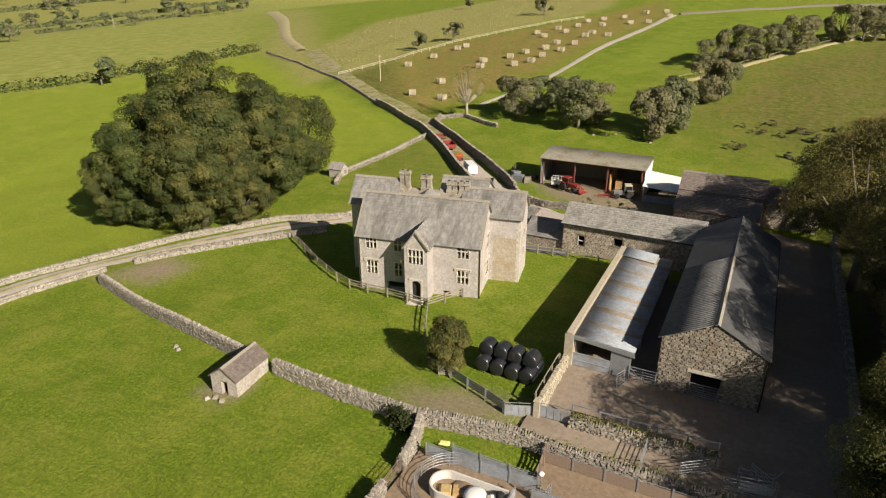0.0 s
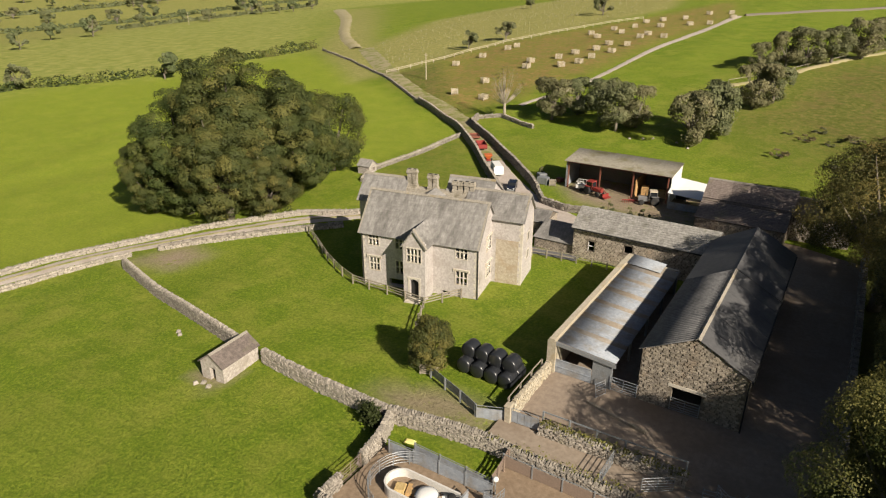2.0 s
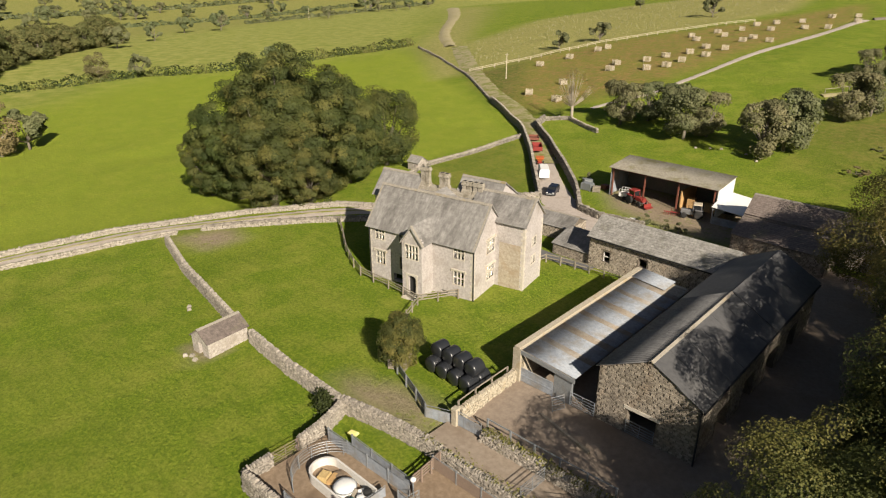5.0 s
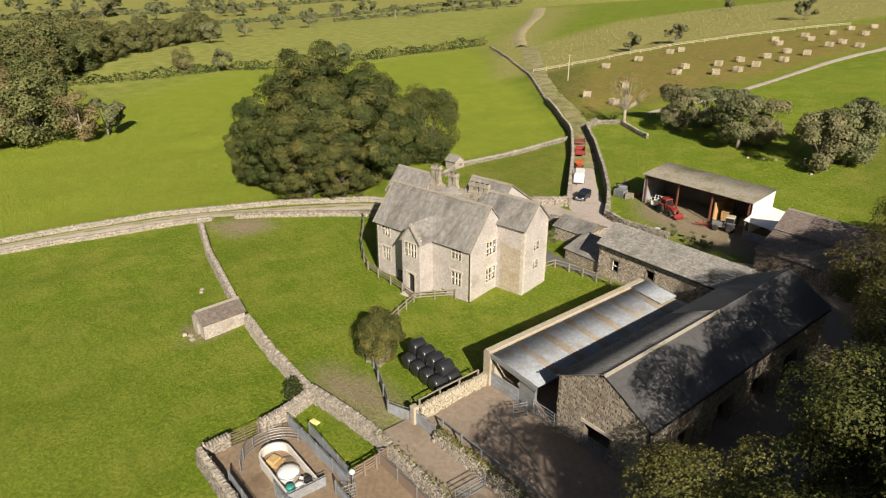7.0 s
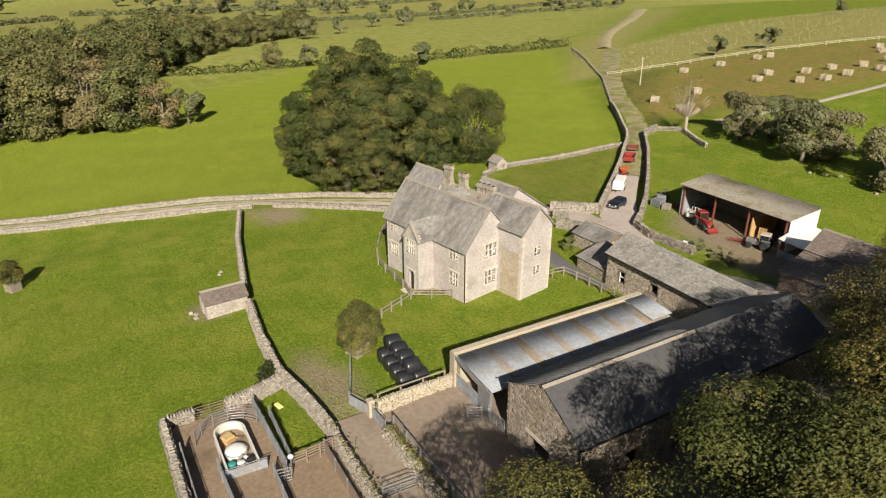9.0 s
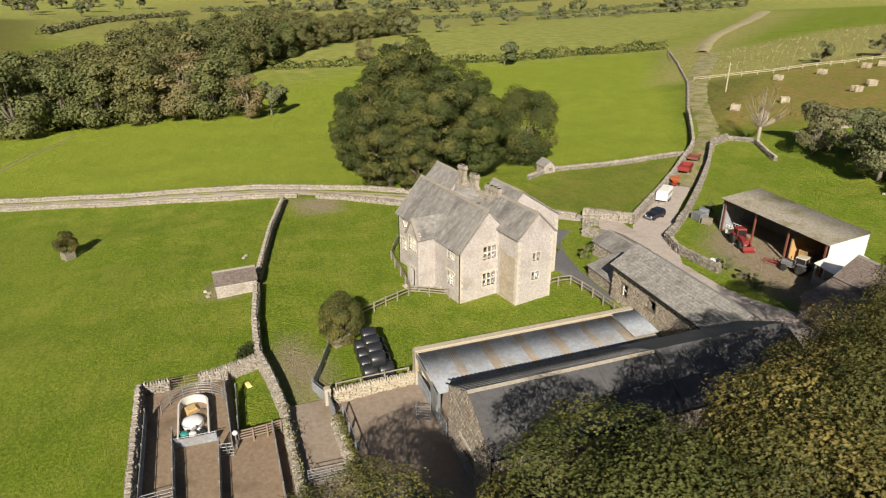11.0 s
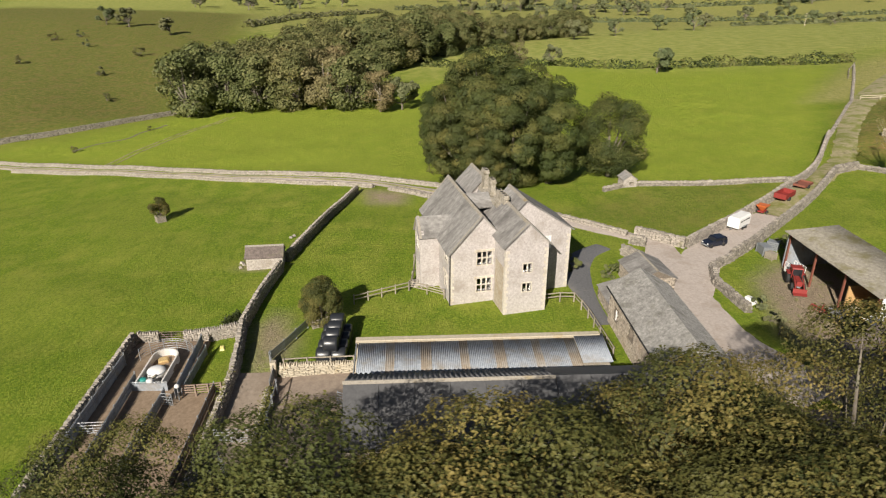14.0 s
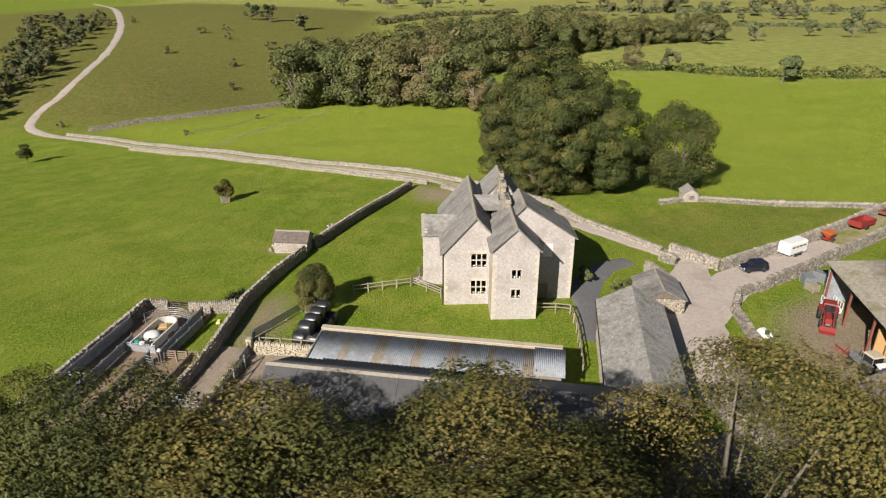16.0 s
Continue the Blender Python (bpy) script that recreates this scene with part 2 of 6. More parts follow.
RAW_RUBBLE = surface("bare yellowed rubble", (0.27, 0.225, 0.165), (0.50, 0.44, 0.355), (0.34, 0.26, 0.17), 0.8, 3.5, 0.92, 0, 0.05, 0.1, (0.5, 0.75))
LEAF_TAN = leaf_material("bare and tan twigs", (0.125, 0.112, 0.052), (0.185, 0.16, 0.078), (0.25, 0.21, 0.11), 0.12)
LEAF_ASH = leaf_material("grey green leaf", (0.105, 0.115, 0.058), (0.17, 0.18, 0.092), (0.25, 0.245, 0.14))
MOSS = surface("moss", (0.10, 0.105, 0.02), (0.20, 0.19, 0.045), (0.13, 0.11, 0.04), 0.8, 8.0, 0.95, 0, 0.02, 0.2)


def plain(name, c, rough=0.6, metal=0.0, wear=0.15):
    """Paint, plastic and rubber with a little dirt in it."""
    low = tuple(v * (1 - wear) for v in c)
    high = tuple(min(1, v * (1 + wear)) for v in c)
    dirt = tuple(0.6 * v + 0.4 * d for v, d in zip(c, (0.2, 0.16, 0.11)))
    return surface(name, low, high, dirt, 0.9, 7.0, rough, metal, 0.001, 0.05, (0.6, 0.85))


WRAP = plain("black bale wrap", (0.022, 0.024, 0.028), 0.32, 0, 0.1)
RED = plain("red paint", (0.24, 0.03, 0.025), 0.6)
ORANGE = plain("orange paint", (0.50, 0.13, 0.035), 0.5)
WHITE = plain("white paint", (0.74, 0.74, 0.72), 0.5, 0, 0.06)
CAR_BLUE = plain("dark blue car paint", (0.012, 0.016, 0.03), 0.25)
RUBBER = plain("black rubber", (0.02, 0.02, 0.02), 0.8)
BLACK = plain("dark opening board", (0.018, 0.018, 0.018), 0.9)
RED_OXIDE = plain("red oxide steel", (0.20, 0.07, 0.045), 0.7)
HAY = surface("hay bale", (0.34, 0.23, 0.09), (0.56, 0.42, 0.2), (0.42, 0.3, 0.12), 1.0, 9.0, 0.95, 0, 0.03, 0.15)
PLY = plain("tan boards", (0.48, 0.30, 0.13), 0.8)
PINKISH = plain("weathered timber gate", (0.24, 0.18, 0.14), 0.85)
TEAL = plain("teal plastic", (0.03, 0.25, 0.22), 0.5)
POLY = surface("translucent tree tube", (0.25, 0.24, 0.13), (0.34, 0.32, 0.19), (0.27, 0.25, 0.14), 0.4, 2.0, 0.7, 0, 0, 0.2)
GUARD = surface("pale sawn timber", (0.40, 0.34, 0.25), (0.58, 0.51, 0.40), (0.38, 0.31, 0.2), 0.6, 5.0, 0.85, 0, 0.004, 0.15)


def glass_material():
    m, n, l, b = blank("window glass", 0.08)
    b.inputs["Base Color"].default_value = (0.75, 0.8, 0.82, 1)
    b.inputs["Transmission Weight"].default_value = 1.0
    b.inputs["IOR"].default_value = 1.3
    return m


GLASS = glass_material()


# ---- the lie of the land ----
GROUND_POINTS = [
    (0, 40, -0.35), (-12, 44, -0.4), (8, 70, 0), (10, 20, -0.5), (-25, 57, -0.6), (-22, 64, -0.2), (-37, 36, -1.3), (-19, 28, -1.0),
    (-68, 45, -2.6), (-58, 14.5, -3.7), (-42, 94, -0.1), (-22, 96, 0), (-62, 87, -1), (-66, 125, 0.8), (-90, 127, 0.2),
    (-66, 166, 6.5), (-73, 205, 9.5), (-35, 260, 14), (-150, 44, -6), (-166, -5, -8.5), (-176, -32, -11), (-166, -65, -6),
    (-255, -65, -3.5), (-355, -130, 3.6), (-440, 210, -10), (-590, 354, -15), (-570, 14, -8), (-195, 140, -2.5), (-15, 178, 9),
    (40, 120, 2), (90, 60, 0), (-120, -90, -11), (-20, -60, -3), (-60, 380, 20),
]


def hill_solver():
    """Weights of a smooth surface that passes close to the ground points."""
    p = np.array(GROUND_POINTS, float)
    d = np.sqrt(((p[:, None, :2] - p[None, :, :2]) ** 2).sum(2) + 25.0 ** 2)
    return p, np.linalg.solve(d - 3.0 * np.eye(len(p)), p[:, 2] + 2.0)


HILL_POINTS, HILL_WEIGHTS = hill_solver()


def height(x, y):
    """Height of the bare ground; takes numbers or arrays."""
    x, y = np.asarray(x, float), np.asarray(y, float)
    q = np.sqrt((x[..., None] - HILL_POINTS[:, 0]) ** 2 + (y[..., None] - HILL_POINTS[:, 1]) ** 2 + 25.0 ** 2)
    z = q @ HILL_WEIGHTS - 2.0
    far = np.sqrt((x + 60) ** 2 + (y - 60) ** 2)
    k = np.clip((far - 450) / 500, 0, 1)
    k = k * k * (3 - 2 * k)
    north = np.clip((y - 150) / 350, 0, 1) * np.clip((x + 420) / 320, 0, 1)
    return z * (1 - k) + k * (-12 + 0.022 * (far - 450) + 30 * north)


# ---- building tools ----
class Shape:
    """Collects corners and faces of one part."""

    def __init__(self):
        self.v, self.f = [], []

    def add(self, verts, faces, m=None):
        k = len(self.v)
        self.v += [tuple(m @ Vector(p)) for p in verts] if m else [tuple(p) for p in verts]
        self.f += [tuple(i + k for i in f) for f in faces]
        return self

    def box(self, x0, x1, y0, y1, z0, z1, m=None, taper=0.0):
        a, b = taper * (x1 - x0) / 2, taper * (y1 - y0) / 2
        v = [(x0, y0, z0), (x1, y0, z0), (x1, y1, z0), (x0, y1, z0), (x0 + a, y0 + b, z1), (x1 - a, y0 + b, z1), (x1 - a, y1 - b, z1), (x0 + a, y1 - b, z1)]
        return self.add(v, [(3, 2, 1, 0), (4, 5, 6, 7), (0, 1, 5, 4), (1, 2, 6, 5), (2, 3, 7, 6), (3, 0, 4, 7)], m)

    def prism(self, outline, y0, y1, m=None):
        """An outline in x and z, drawn out along y."""
        n = len(outline)
        v = [(x, y0, z) for x, z in outline] + [(x, y1, z) for x, z in outline]
        f = [tuple(range(n)), tuple(reversed(range(n, 2 * n)))] + [(i, i + n, (i + 1) % n + n, (i + 1) % n) for i in range(n)]
        return self.add(v, f, m)

    def tube(self, p, q, r0, r1=None, sides=6):
        p, q = Vector(p), Vector(q)
        r1 = r0 if r1 is None else r1
        turn = (q - p).to_track_quat("Z", "Y").to_matrix()
        ring = [turn @ Vector((math.cos(2 * math.pi * i / sides), math.sin(2 * math.pi * i / sides), 0)) for i in range(sides)]
        v = [p + c * r0 for c in ring] + [q + c * r1 for c in ring]
        f = [(i, (i + 1) % sides, (i + 1) % sides + sides, i + sides) for i in range(sides)]
        return self.add(v, f + [tuple(reversed(range(sides))), tuple(range(sides, 2 * sides))])

    def lathe(self, profile, sides=12, m=None):
        """A profile of radius and height, turned round z."""
        v, f = [], []
        for r, z in profile:
            v += [(r * math.cos(2 * math.pi * i / sides), r * math.sin(2 * math.pi * i / sides), z) for i in range(sides)]
        for k in range(len(profile) - 1):
            f += [(k * sides + i, k * sides + (i + 1) % sides, (k + 1) * sides + (i + 1) % sides, (k + 1) * sides + i) for i in range(sides)]
        f += [tuple(reversed(range(sides))), tuple(range((len(profile) - 1) * sides, len(profile) * sides))]
        return self.add(v, f, m)

    def mesh(self, name, material, smooth=False):
        me = bpy.data.meshes.new(name)
        me.from_pydata(self.v, [], self.f)
        me.materials.append(material)
        if smooth:
            me.polygons.foreach_set("use_smooth", [True] * len(me.polygons))
        me.update()
        return me


def part(name, shape, material, parent=None, label="", smooth=False, kind=""):
    """One mesh object under a thing or a part, in the thing's own axes."""
    ob = new(name, shape.mesh(name, material, smooth) if isinstance(shape, Shape) else shape)
    ob.parent = parent
    return tagged(ob, label, kind=kind)


def thing(name, m, label, category, group="", kind=""):
    ob = new(name)
    ob.empty_display_size = 0.3
    ob.matrix_basis = m
    return tagged(ob, label, category, group, kind)


def bulk(name, verts, faces, material, parent=None, label="", kind="", smooth=False):
    """A mesh from arrays of quads."""
    me = bpy.data.meshes.new(name)
    verts, faces = np.asarray(verts, np.float32).reshape(-1, 3), np.asarray(faces, np.int32).reshape(-1, 4)
    me.vertices.add(len(verts))
    me.vertices.foreach_set("co", verts.ravel())
    me.loops.add(faces.size)
    me.loops.foreach_set("vertex_index", faces.ravel())
    me.polygons.add(len(faces))
    me.polygons.foreach_set("loop_start", np.arange(len(faces), dtype=np.int32) * 4)
    me.polygons.foreach_set("loop_total", np.full(len(faces), 4, np.int32))
    me.materials.append(material)
    me.polygons.foreach_set("use_smooth", np.full(len(faces), bool(smooth)))
    me.update(calc_edges=True)
    me.validate()
    if name is None:
        return me
    ob = new(name, me)
    ob.parent = parent
    return tagged(ob, label, kind=kind)


BOX_FACES = np.array([(3, 2, 1, 0), (4, 5, 6, 7), (0, 1, 5, 4), (1, 2, 6, 5), (2, 3, 7, 6), (3, 0, 4, 7)])
CORNERS = np.array([(-1, -1, -1), (1, -1, -1), (1, 1, -1), (-1, 1, -1), (-1, -1, 1), (1, -1, 1), (1, 1, 1), (-1, 1, 1)], float)


def many_boxes(name, centre, along, across, up, material, parent, rng, jitter=0.12, label="", kind="stuff"):
    """Many uneven blocks in one mesh: centres and the half-axes of each."""
    n = len(centre)
    c = CORNERS[None] * (1 + rng.uniform(-jitter, jitter, (n, 8, 3)))
    v = centre[:, None] + c[..., :1] * along[:, None] + c[..., 1:2] * across[:, None] + c[..., 2:] * up[:, None]
    f = BOX_FACES[None] + 8 * np.arange(n)[:, None, None]
    return bulk(name, v, f, material, parent, label, kind)


def slates(parent, corners, material, rng, wide=0.5, course=0.32, thick=0.035, name="slating", label=""):
    """Overlapping slates over a sloping quad: eave left, eave right, ridge right, ridge left."""
    a, b, c, d = (np.array(p, float) for p in corners)
    rise = np.linalg.norm((d + c - a - b) / 2)
    normal = np.cross(b - a, d - a)
    normal /= np.linalg.norm(normal)
    rows = max(2, int(rise / course))
    out = []
    for i in range(rows):
        s = (i + 0.5) / rows
        left, right = a + (d - a) * s, b + (c - b) * s
        length = np.linalg.norm(right - left)
        n = max(1, int(length / wide))
        cuts = np.concatenate([[0], (np.arange(1, n) + rng.uniform(-0.25, 0.25, n - 1)) / n, [1]])
        run = (right - left) / max(length, 1e-6)
        slope = (d - a) / np.linalg.norm(d - a)
        for u, w in zip(cuts[:-1], cuts[1:]):
            mid = left + (right - left) * (u + w) / 2 + normal * (0.004 + thick * 1.3 + rng.uniform(-0.12, 0.12) * thick)
            tilt = slope * (rise / rows * 0.62) - normal * (thick * 0.75)
            out.append((mid, run * (w - u) * length * 0.497, tilt, normal * thick * 0.5))
    o = np.array(out)
    return many_boxes(name, o[:, 0], o[:, 1], o[:, 2], o[:, 3], material, parent, rng, 0.015, label)


def corrugated(parent, corners, material, name="roof_sheet", pitch=0.16, deep=0.03, label=""):
    """A corrugated sheet over a quad: eave left, eave right, ridge right, ridge left; ribs run up the slope."""
    a, b, c, d = (np.array(p, float) for p in corners)
    normal = np.cross(b - a, d - a)
    normal /= np.linalg.norm(normal)
    n = max(4, int(np.linalg.norm(b - a) / pitch * 4))
    u = np.linspace(0, 1, n)[:, None]
    wave = normal * (deep * np.sin(np.arange(n) * math.pi / 2))[:, None]
    low, high = a + (b - a) * u + wave, d + (c - d) * u + wave
    v = np.concatenate([low, high, low - normal * 0.02, high - normal * 0.02])
    i = np.arange(n - 1)
    top = np.stack([i, i + 1, i + 1 + n, i + n], 1)
    under = np.stack([i + 2 * n, i + 3 * n, i + 1 + 3 * n, i + 1 + 2 * n], 1)
    edge = np.stack([i, i + 2 * n, i + 1 + 2 * n, i + 1], 1)
    edge2 = np.stack([i + n, i + 1 + n, i + 1 + 3 * n, i + 3 * n], 1)
    return bulk(name, v, np.concatenate([top, under, edge, edge2]), material, parent, label, smooth=True)


def slab(parent, corners, thick, material, name="roof_deck"):
    """A thick sloping quad whose top is the given plane."""
    a, b, c, d = (Vector(p) for p in corners)
    n = (b - a).cross(d - a).normalized() * thick
    v = [p - n for p in (a, b, c, d)] + [a, b, c, d]
    return part(name, Shape().add(v, [(3, 2, 1, 0), (4, 5, 6, 7), (0, 1, 5, 4), (1, 2, 6, 5), (2, 3, 7, 6), (3, 0, 4, 7)]), material, parent)


def wall_with_holes(shape, a, b, z0, z1, thick, holes=()):
    """A wall from plan point a to b whose outer face is on the right of that way; holes: (along0, along1, low, high)."""
    a, b = Vector((*a, 0)), Vector((*b, 0))
    length = (b - a).length
    m = Matrix.Translation(a) @ Matrix.Rotation(math.atan2(b.y - a.y, b.x - a.x), 4, "Z")
    cuts = sorted({0.0, length, *[h[0] for h in holes], *[h[1] for h in holes]})
    for u, w in zip(cuts[:-1], cuts[1:]):
        inside = sorted((h[2], h[3]) for h in holes if h[0] < (u + w) / 2 < h[1])
        z = z0
        for low, high in inside + [(z1, z1)]:
            if low > z:
                shape.box(u, w, 0, thick, z, low, m)
            z = max(z, high)
    return m


def mullioned(parent, m, u0, u1, z0, z1, lights, rows, frame_mat, hood=False):
    """A stone window in a wall's axes (x along, y inwards): surround, mullions, and a pane in each light."""
    e, dep = 0.10, 0.16
    step, up = (u1 - u0) / lights, (z1 - z0) / rows
    o = [(u0 - e, z0 - 0.12), (u1 + e, z0 - 0.12), (u1 + e, z1 + 0.14), (u0 - e, z1 + 0.14)]
    h = [(u0, z0), (u1, z0), (u1, z1), (u0, z1)]
    v = [(x, y, z) for y in (-0.04, dep) for ring in (o, h) for x, z in ring]
    f = [q for i in range(4) for j in [(i + 1) % 4] for q in ((i, j, j + 4, i + 4), (i + 8, i + 12, j + 12, j + 8), (i, i + 8, j + 8, j), (i + 4, j + 4, j + 12, i + 12))]
    w = part("window", Shape().add(v, f, m), frame_mat, parent, "stone mullioned window with dark leaded panes")
    for i in range(1, lights):
        part("mullion", Shape().box(u0 + i * step - 0.06, u0 + i * step + 0.06, 0.02, dep, z0, z1, m), frame_mat, w)
    for j in range(1, rows):
        part("transom", Shape().box(u0, u1, 0.025, dep - 0.01, z0 + j * up - 0.05, z0 + j * up + 0.05, m), frame_mat, w)
    if hood:
        part("hood_mould", Shape().prism([(u0 - 0.28, z1 - 0.05), (u0 - 0.28, z1 + 0.27), (u1 + 0.28, z1 + 0.27), (u1 + 0.28, z1 - 0.05), (u1 + 0.16, z1 - 0.05), (u1 + 0.16, z1 + 0.15), (u0 - 0.16, z1 + 0.15), (u0 - 0.16, z1 - 0.05)], -0.12, 0.0, m), frame_mat, w)
    for i in range(lights):
        for j in range(rows):
            p = Shape().box(u0 + i * step + 0.05, u0 + (i + 1) * step - 0.05, 0.10, 0.115, z0 + j * up + 0.05, z0 + (j + 1) * up - 0.05, m)
            part("pane", p, GLASS, w).visible_shadow = False
    return w


def along(points, step):
    """Points at even steps along a line in plan, with the way of the line at each."""
    p = np.array(points, float)
    seg = np.linalg.norm(np.diff(p, axis=0), axis=1)
    at = np.concatenate([[0], np.cumsum(seg)])
    n = max(2, int(at[-1] / step) + 1)
    s = np.linspace(0, at[-1], n)
    xy = np.stack([np.interp(s, at, p[:, 0]), np.interp(s, at, p[:, 1])], 1)
    way = np.gradient(xy, axis=0)
    return xy, way / np.linalg.norm(way, axis=1)[:, None], s


def curve(points, n=8):
    """A smooth line through plan points."""
    p = [np.array(q, float) for q in points]
    p = [2 * p[0] - p[1]] + p + [2 * p[-1] - p[-2]]
    out = []
    for a, b, c, d in zip(p[:-3], p[1:-2], p[2:-1], p[3:]):
        for t in np.linspace(0, 1, n, endpoint=False):
            out.append(0.5 * (2 * b + (c - a) * t + (2 * a - 5 * b + 4 * c - d) * t * t + (3 * b - a - 3 * c + d) * t ** 3))
    return out + [p[-2]]


# ---- ground ----
def graded(lo, hi, fine0, fine1, step, grow=1.09):
    """Even steps between fine0 and fine1, growing ones outside."""
    mid = list(np.arange(fine0, fine1 + 1e-6, step))
    s, left = step, fine0
    while left > lo:
        s = s * grow
        left -= s
        mid.insert(0, left)
    s, right = step, fine1
    while right < hi:
        s = s * grow
        right += s
        mid.append(right)
    return np.array(mid)


def inside(x, y, poly):
    hit = np.zeros(x.shape, bool)
    for (ax, ay), (bx, by) in zip(poly, poly[1:] + poly[:1]):
        hit ^= ((ay > y) != (by > y)) & (x < (bx - ax) * (y - ay) / (by - ay + 1e-9) + ax)
    return hit


def soft_zone(x, y, poly, edge):
    """1 inside the outline, falling to 0 over the edge's width."""
    d = np.full(x.shape, 1e9)
    for (ax, ay), (bx, by) in zip(poly, poly[1:] + poly[:1]):
        t = np.clip(((x - ax) * (bx - ax) + (y - ay) * (by - ay)) / ((bx - ax) ** 2 + (by - ay) ** 2), 0, 1)
        d = np.minimum(d, np.hypot(x - ax - t * (bx - ax), y - ay - t * (by - ay)))
    d = np.where(inside(x, y, poly), d, -d)
    return np.clip(0.5 + d / edge, 0, 1)


BRACKEN = [(-77, 132), (-107, 179), (-101, 207), (-75, 262), (-52, 330), (-41, 279), (-56, 165), (-66, 140)]
STRAW = [(-115, 160), (-157, 203), (-180, 290), (-160, 420), (-90, 420), (-70, 300), (-101, 208), (-106, 182)]
HEADLAND = [(-174, 196), (-280, 335), (-390, 450), (-370, 470), (-262, 345), (-152, 200), (-116, 158), (-120, 150)]
MOOR_EAST = [(-20, 140), (-12, 185), (30, 255), (120, 300), (160, 120), (40, 116), (0, 122)]
HILL_SOUTH = [(-120, -58), (-166, -17), (-300, -30), (-480, -60), (-600, -300), (-200, -300), (-130, -95)]
# Distant tan fields, paled with straw colour to stand in for haze.
FAR_DRY_HAZE = [(-420, 190), (-450, 300), (-480, 430), (-500, 560), (-900, 700), (-900, 100), (-560, -60), (-360, -20), (-330, 110)]
SOIL_GATE = [(-21, 37.2), (-13.2, 38.2), (-12.6, 40.6), (-18, 41.2), (-24, 39.0)]
SOIL_WEST = [(-69, 45), (-66, 52), (-61, 51), (-62, 46)]
SOIL_HUT = [(-40, 32), (-36.2, 31.6), (-36, 34.5), (-39, 34.5)]
BANK = [(-62, 88), (-64, 104), (-60, 113), (-46, 96), (-38, 87), (-44, 82), (-52, 74)]

gx = graded(-2600, 1500, -125, 45, 1.5)
gy = graded(-1500, 2600, 10, 150, 1.5)
X, Y = np.meshgrid(gx, gy)
rng = np.random.default_rng(4)
ripple = np.zeros(X.shape)
for k in range(14):
    a, w = rng.uniform(0, 6.28), rng.uniform(0.06, 0.5)
    ripple += np.sin((X * np.cos(a) + Y * np.sin(a)) * w + rng.uniform(0, 6.28)) * 0.035 / (0.3 + 2 * w)
calm = soft_zone(X, Y, [(-48, 24), (-48, 92), (-6, 104), (18, 92), (18, 24)], 14)
Z = height(X, Y) + ripple * (1 - calm)
Z -= 0.25 * soft_zone(X, Y, [(-12, 41), (-12, 47.5), (-4, 49), (-4, 90), (11, 90), (11, 41)], 1.0)
PENS = soft_zone(X, Y, [(-19.2, 26), (-19.2, 33), (-10.4, 33), (-10.4, 37), (-13.2, 37.2), (-13.2, 40.5), (11, 40.5), (11, 26)], 1.0)
Z = Z * (1 - PENS) + PENS * (-0.95)
nx, ny = len(gx), len(gy)
idx = (np.arange(ny - 1)[:, None] * nx + np.arange(nx - 1)[None]).ravel()
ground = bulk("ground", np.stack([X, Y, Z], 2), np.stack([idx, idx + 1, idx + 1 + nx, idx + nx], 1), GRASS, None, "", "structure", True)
tagged(ground, "green sheep pasture with rough and worn patches", "ground")
for key, zones in {
    "bracken": [(BRACKEN, 8)], "straw": [(STRAW, 8), (HEADLAND, 8), (FAR_DRY_HAZE, 60)],
    # Far fields that take the haze-paled grass colour.
    "far_haze": [([(-205, 60), (-230, 110), (-200, 150), (-183, 200), (-400, 460), (-450, 1500), (-2500, 1500), (-2500, -1000), (-500, -300), (-300, 20)], 40)],
    "rough": [(MOOR_EAST, 30), (HILL_SOUTH, 25), (FAR_DRY_HAZE, 60), (BANK, 6), ([(-66, 126), (-107, 179), (-116, 158), (-86, 136)], 6)],
    "grazed": [([(-62, 116), (-74, 62), (-97, 0), (-118, -58), (-165, -19), (-200, 60), (-230, 105), (-184, 196), (-120, 153)], 5)],
    # Strip below the yard trees where shade is painted into the ground.
    "shaded_litter": [([(10.2, 34), (10.2, 102), (26, 102), (31, 60), (24, 35)], 5.0)],
    "soil": [([(-27.5, 91), (-31.5, 95.5), (-31, 102), (-9, 102), (-9, 89), (-15, 88.2), (-22, 89.5)], 3.0), (SOIL_GATE, 3.0), (SOIL_WEST, 3.5), (SOIL_HUT, 1.8)],
}.items():
    value = np.zeros(X.shape)
    for poly, edge in zones:
        value = np.maximum(value, soft_zone(X, Y, poly, edge) * (1.0 if poly in (MOOR_EAST, HILL_SOUTH) else 0.42 if poly is FAR_DRY_HAZE else 0.45 if poly is BANK else 1.0))
    ground.data.attributes.new(key, "FLOAT", "POINT").data.foreach_set("value", value.ravel().astype(np.float32))


def lies(x, y):
    """The ground's height as it lies in the mesh."""
    i, j = np.searchsorted(gx, x) - 1, np.searchsorted(gy, y) - 1
    u, v = (x - gx[i]) / (gx[i + 1] - gx[i]), (y - gy[j]) / (gy[j + 1] - gy[j])
    return float((Z[j, i] * (1 - u) + Z[j, i + 1] * u) * (1 - v) + (Z[j + 1, i] * (1 - u) + Z[j + 1, i + 1] * u) * v)


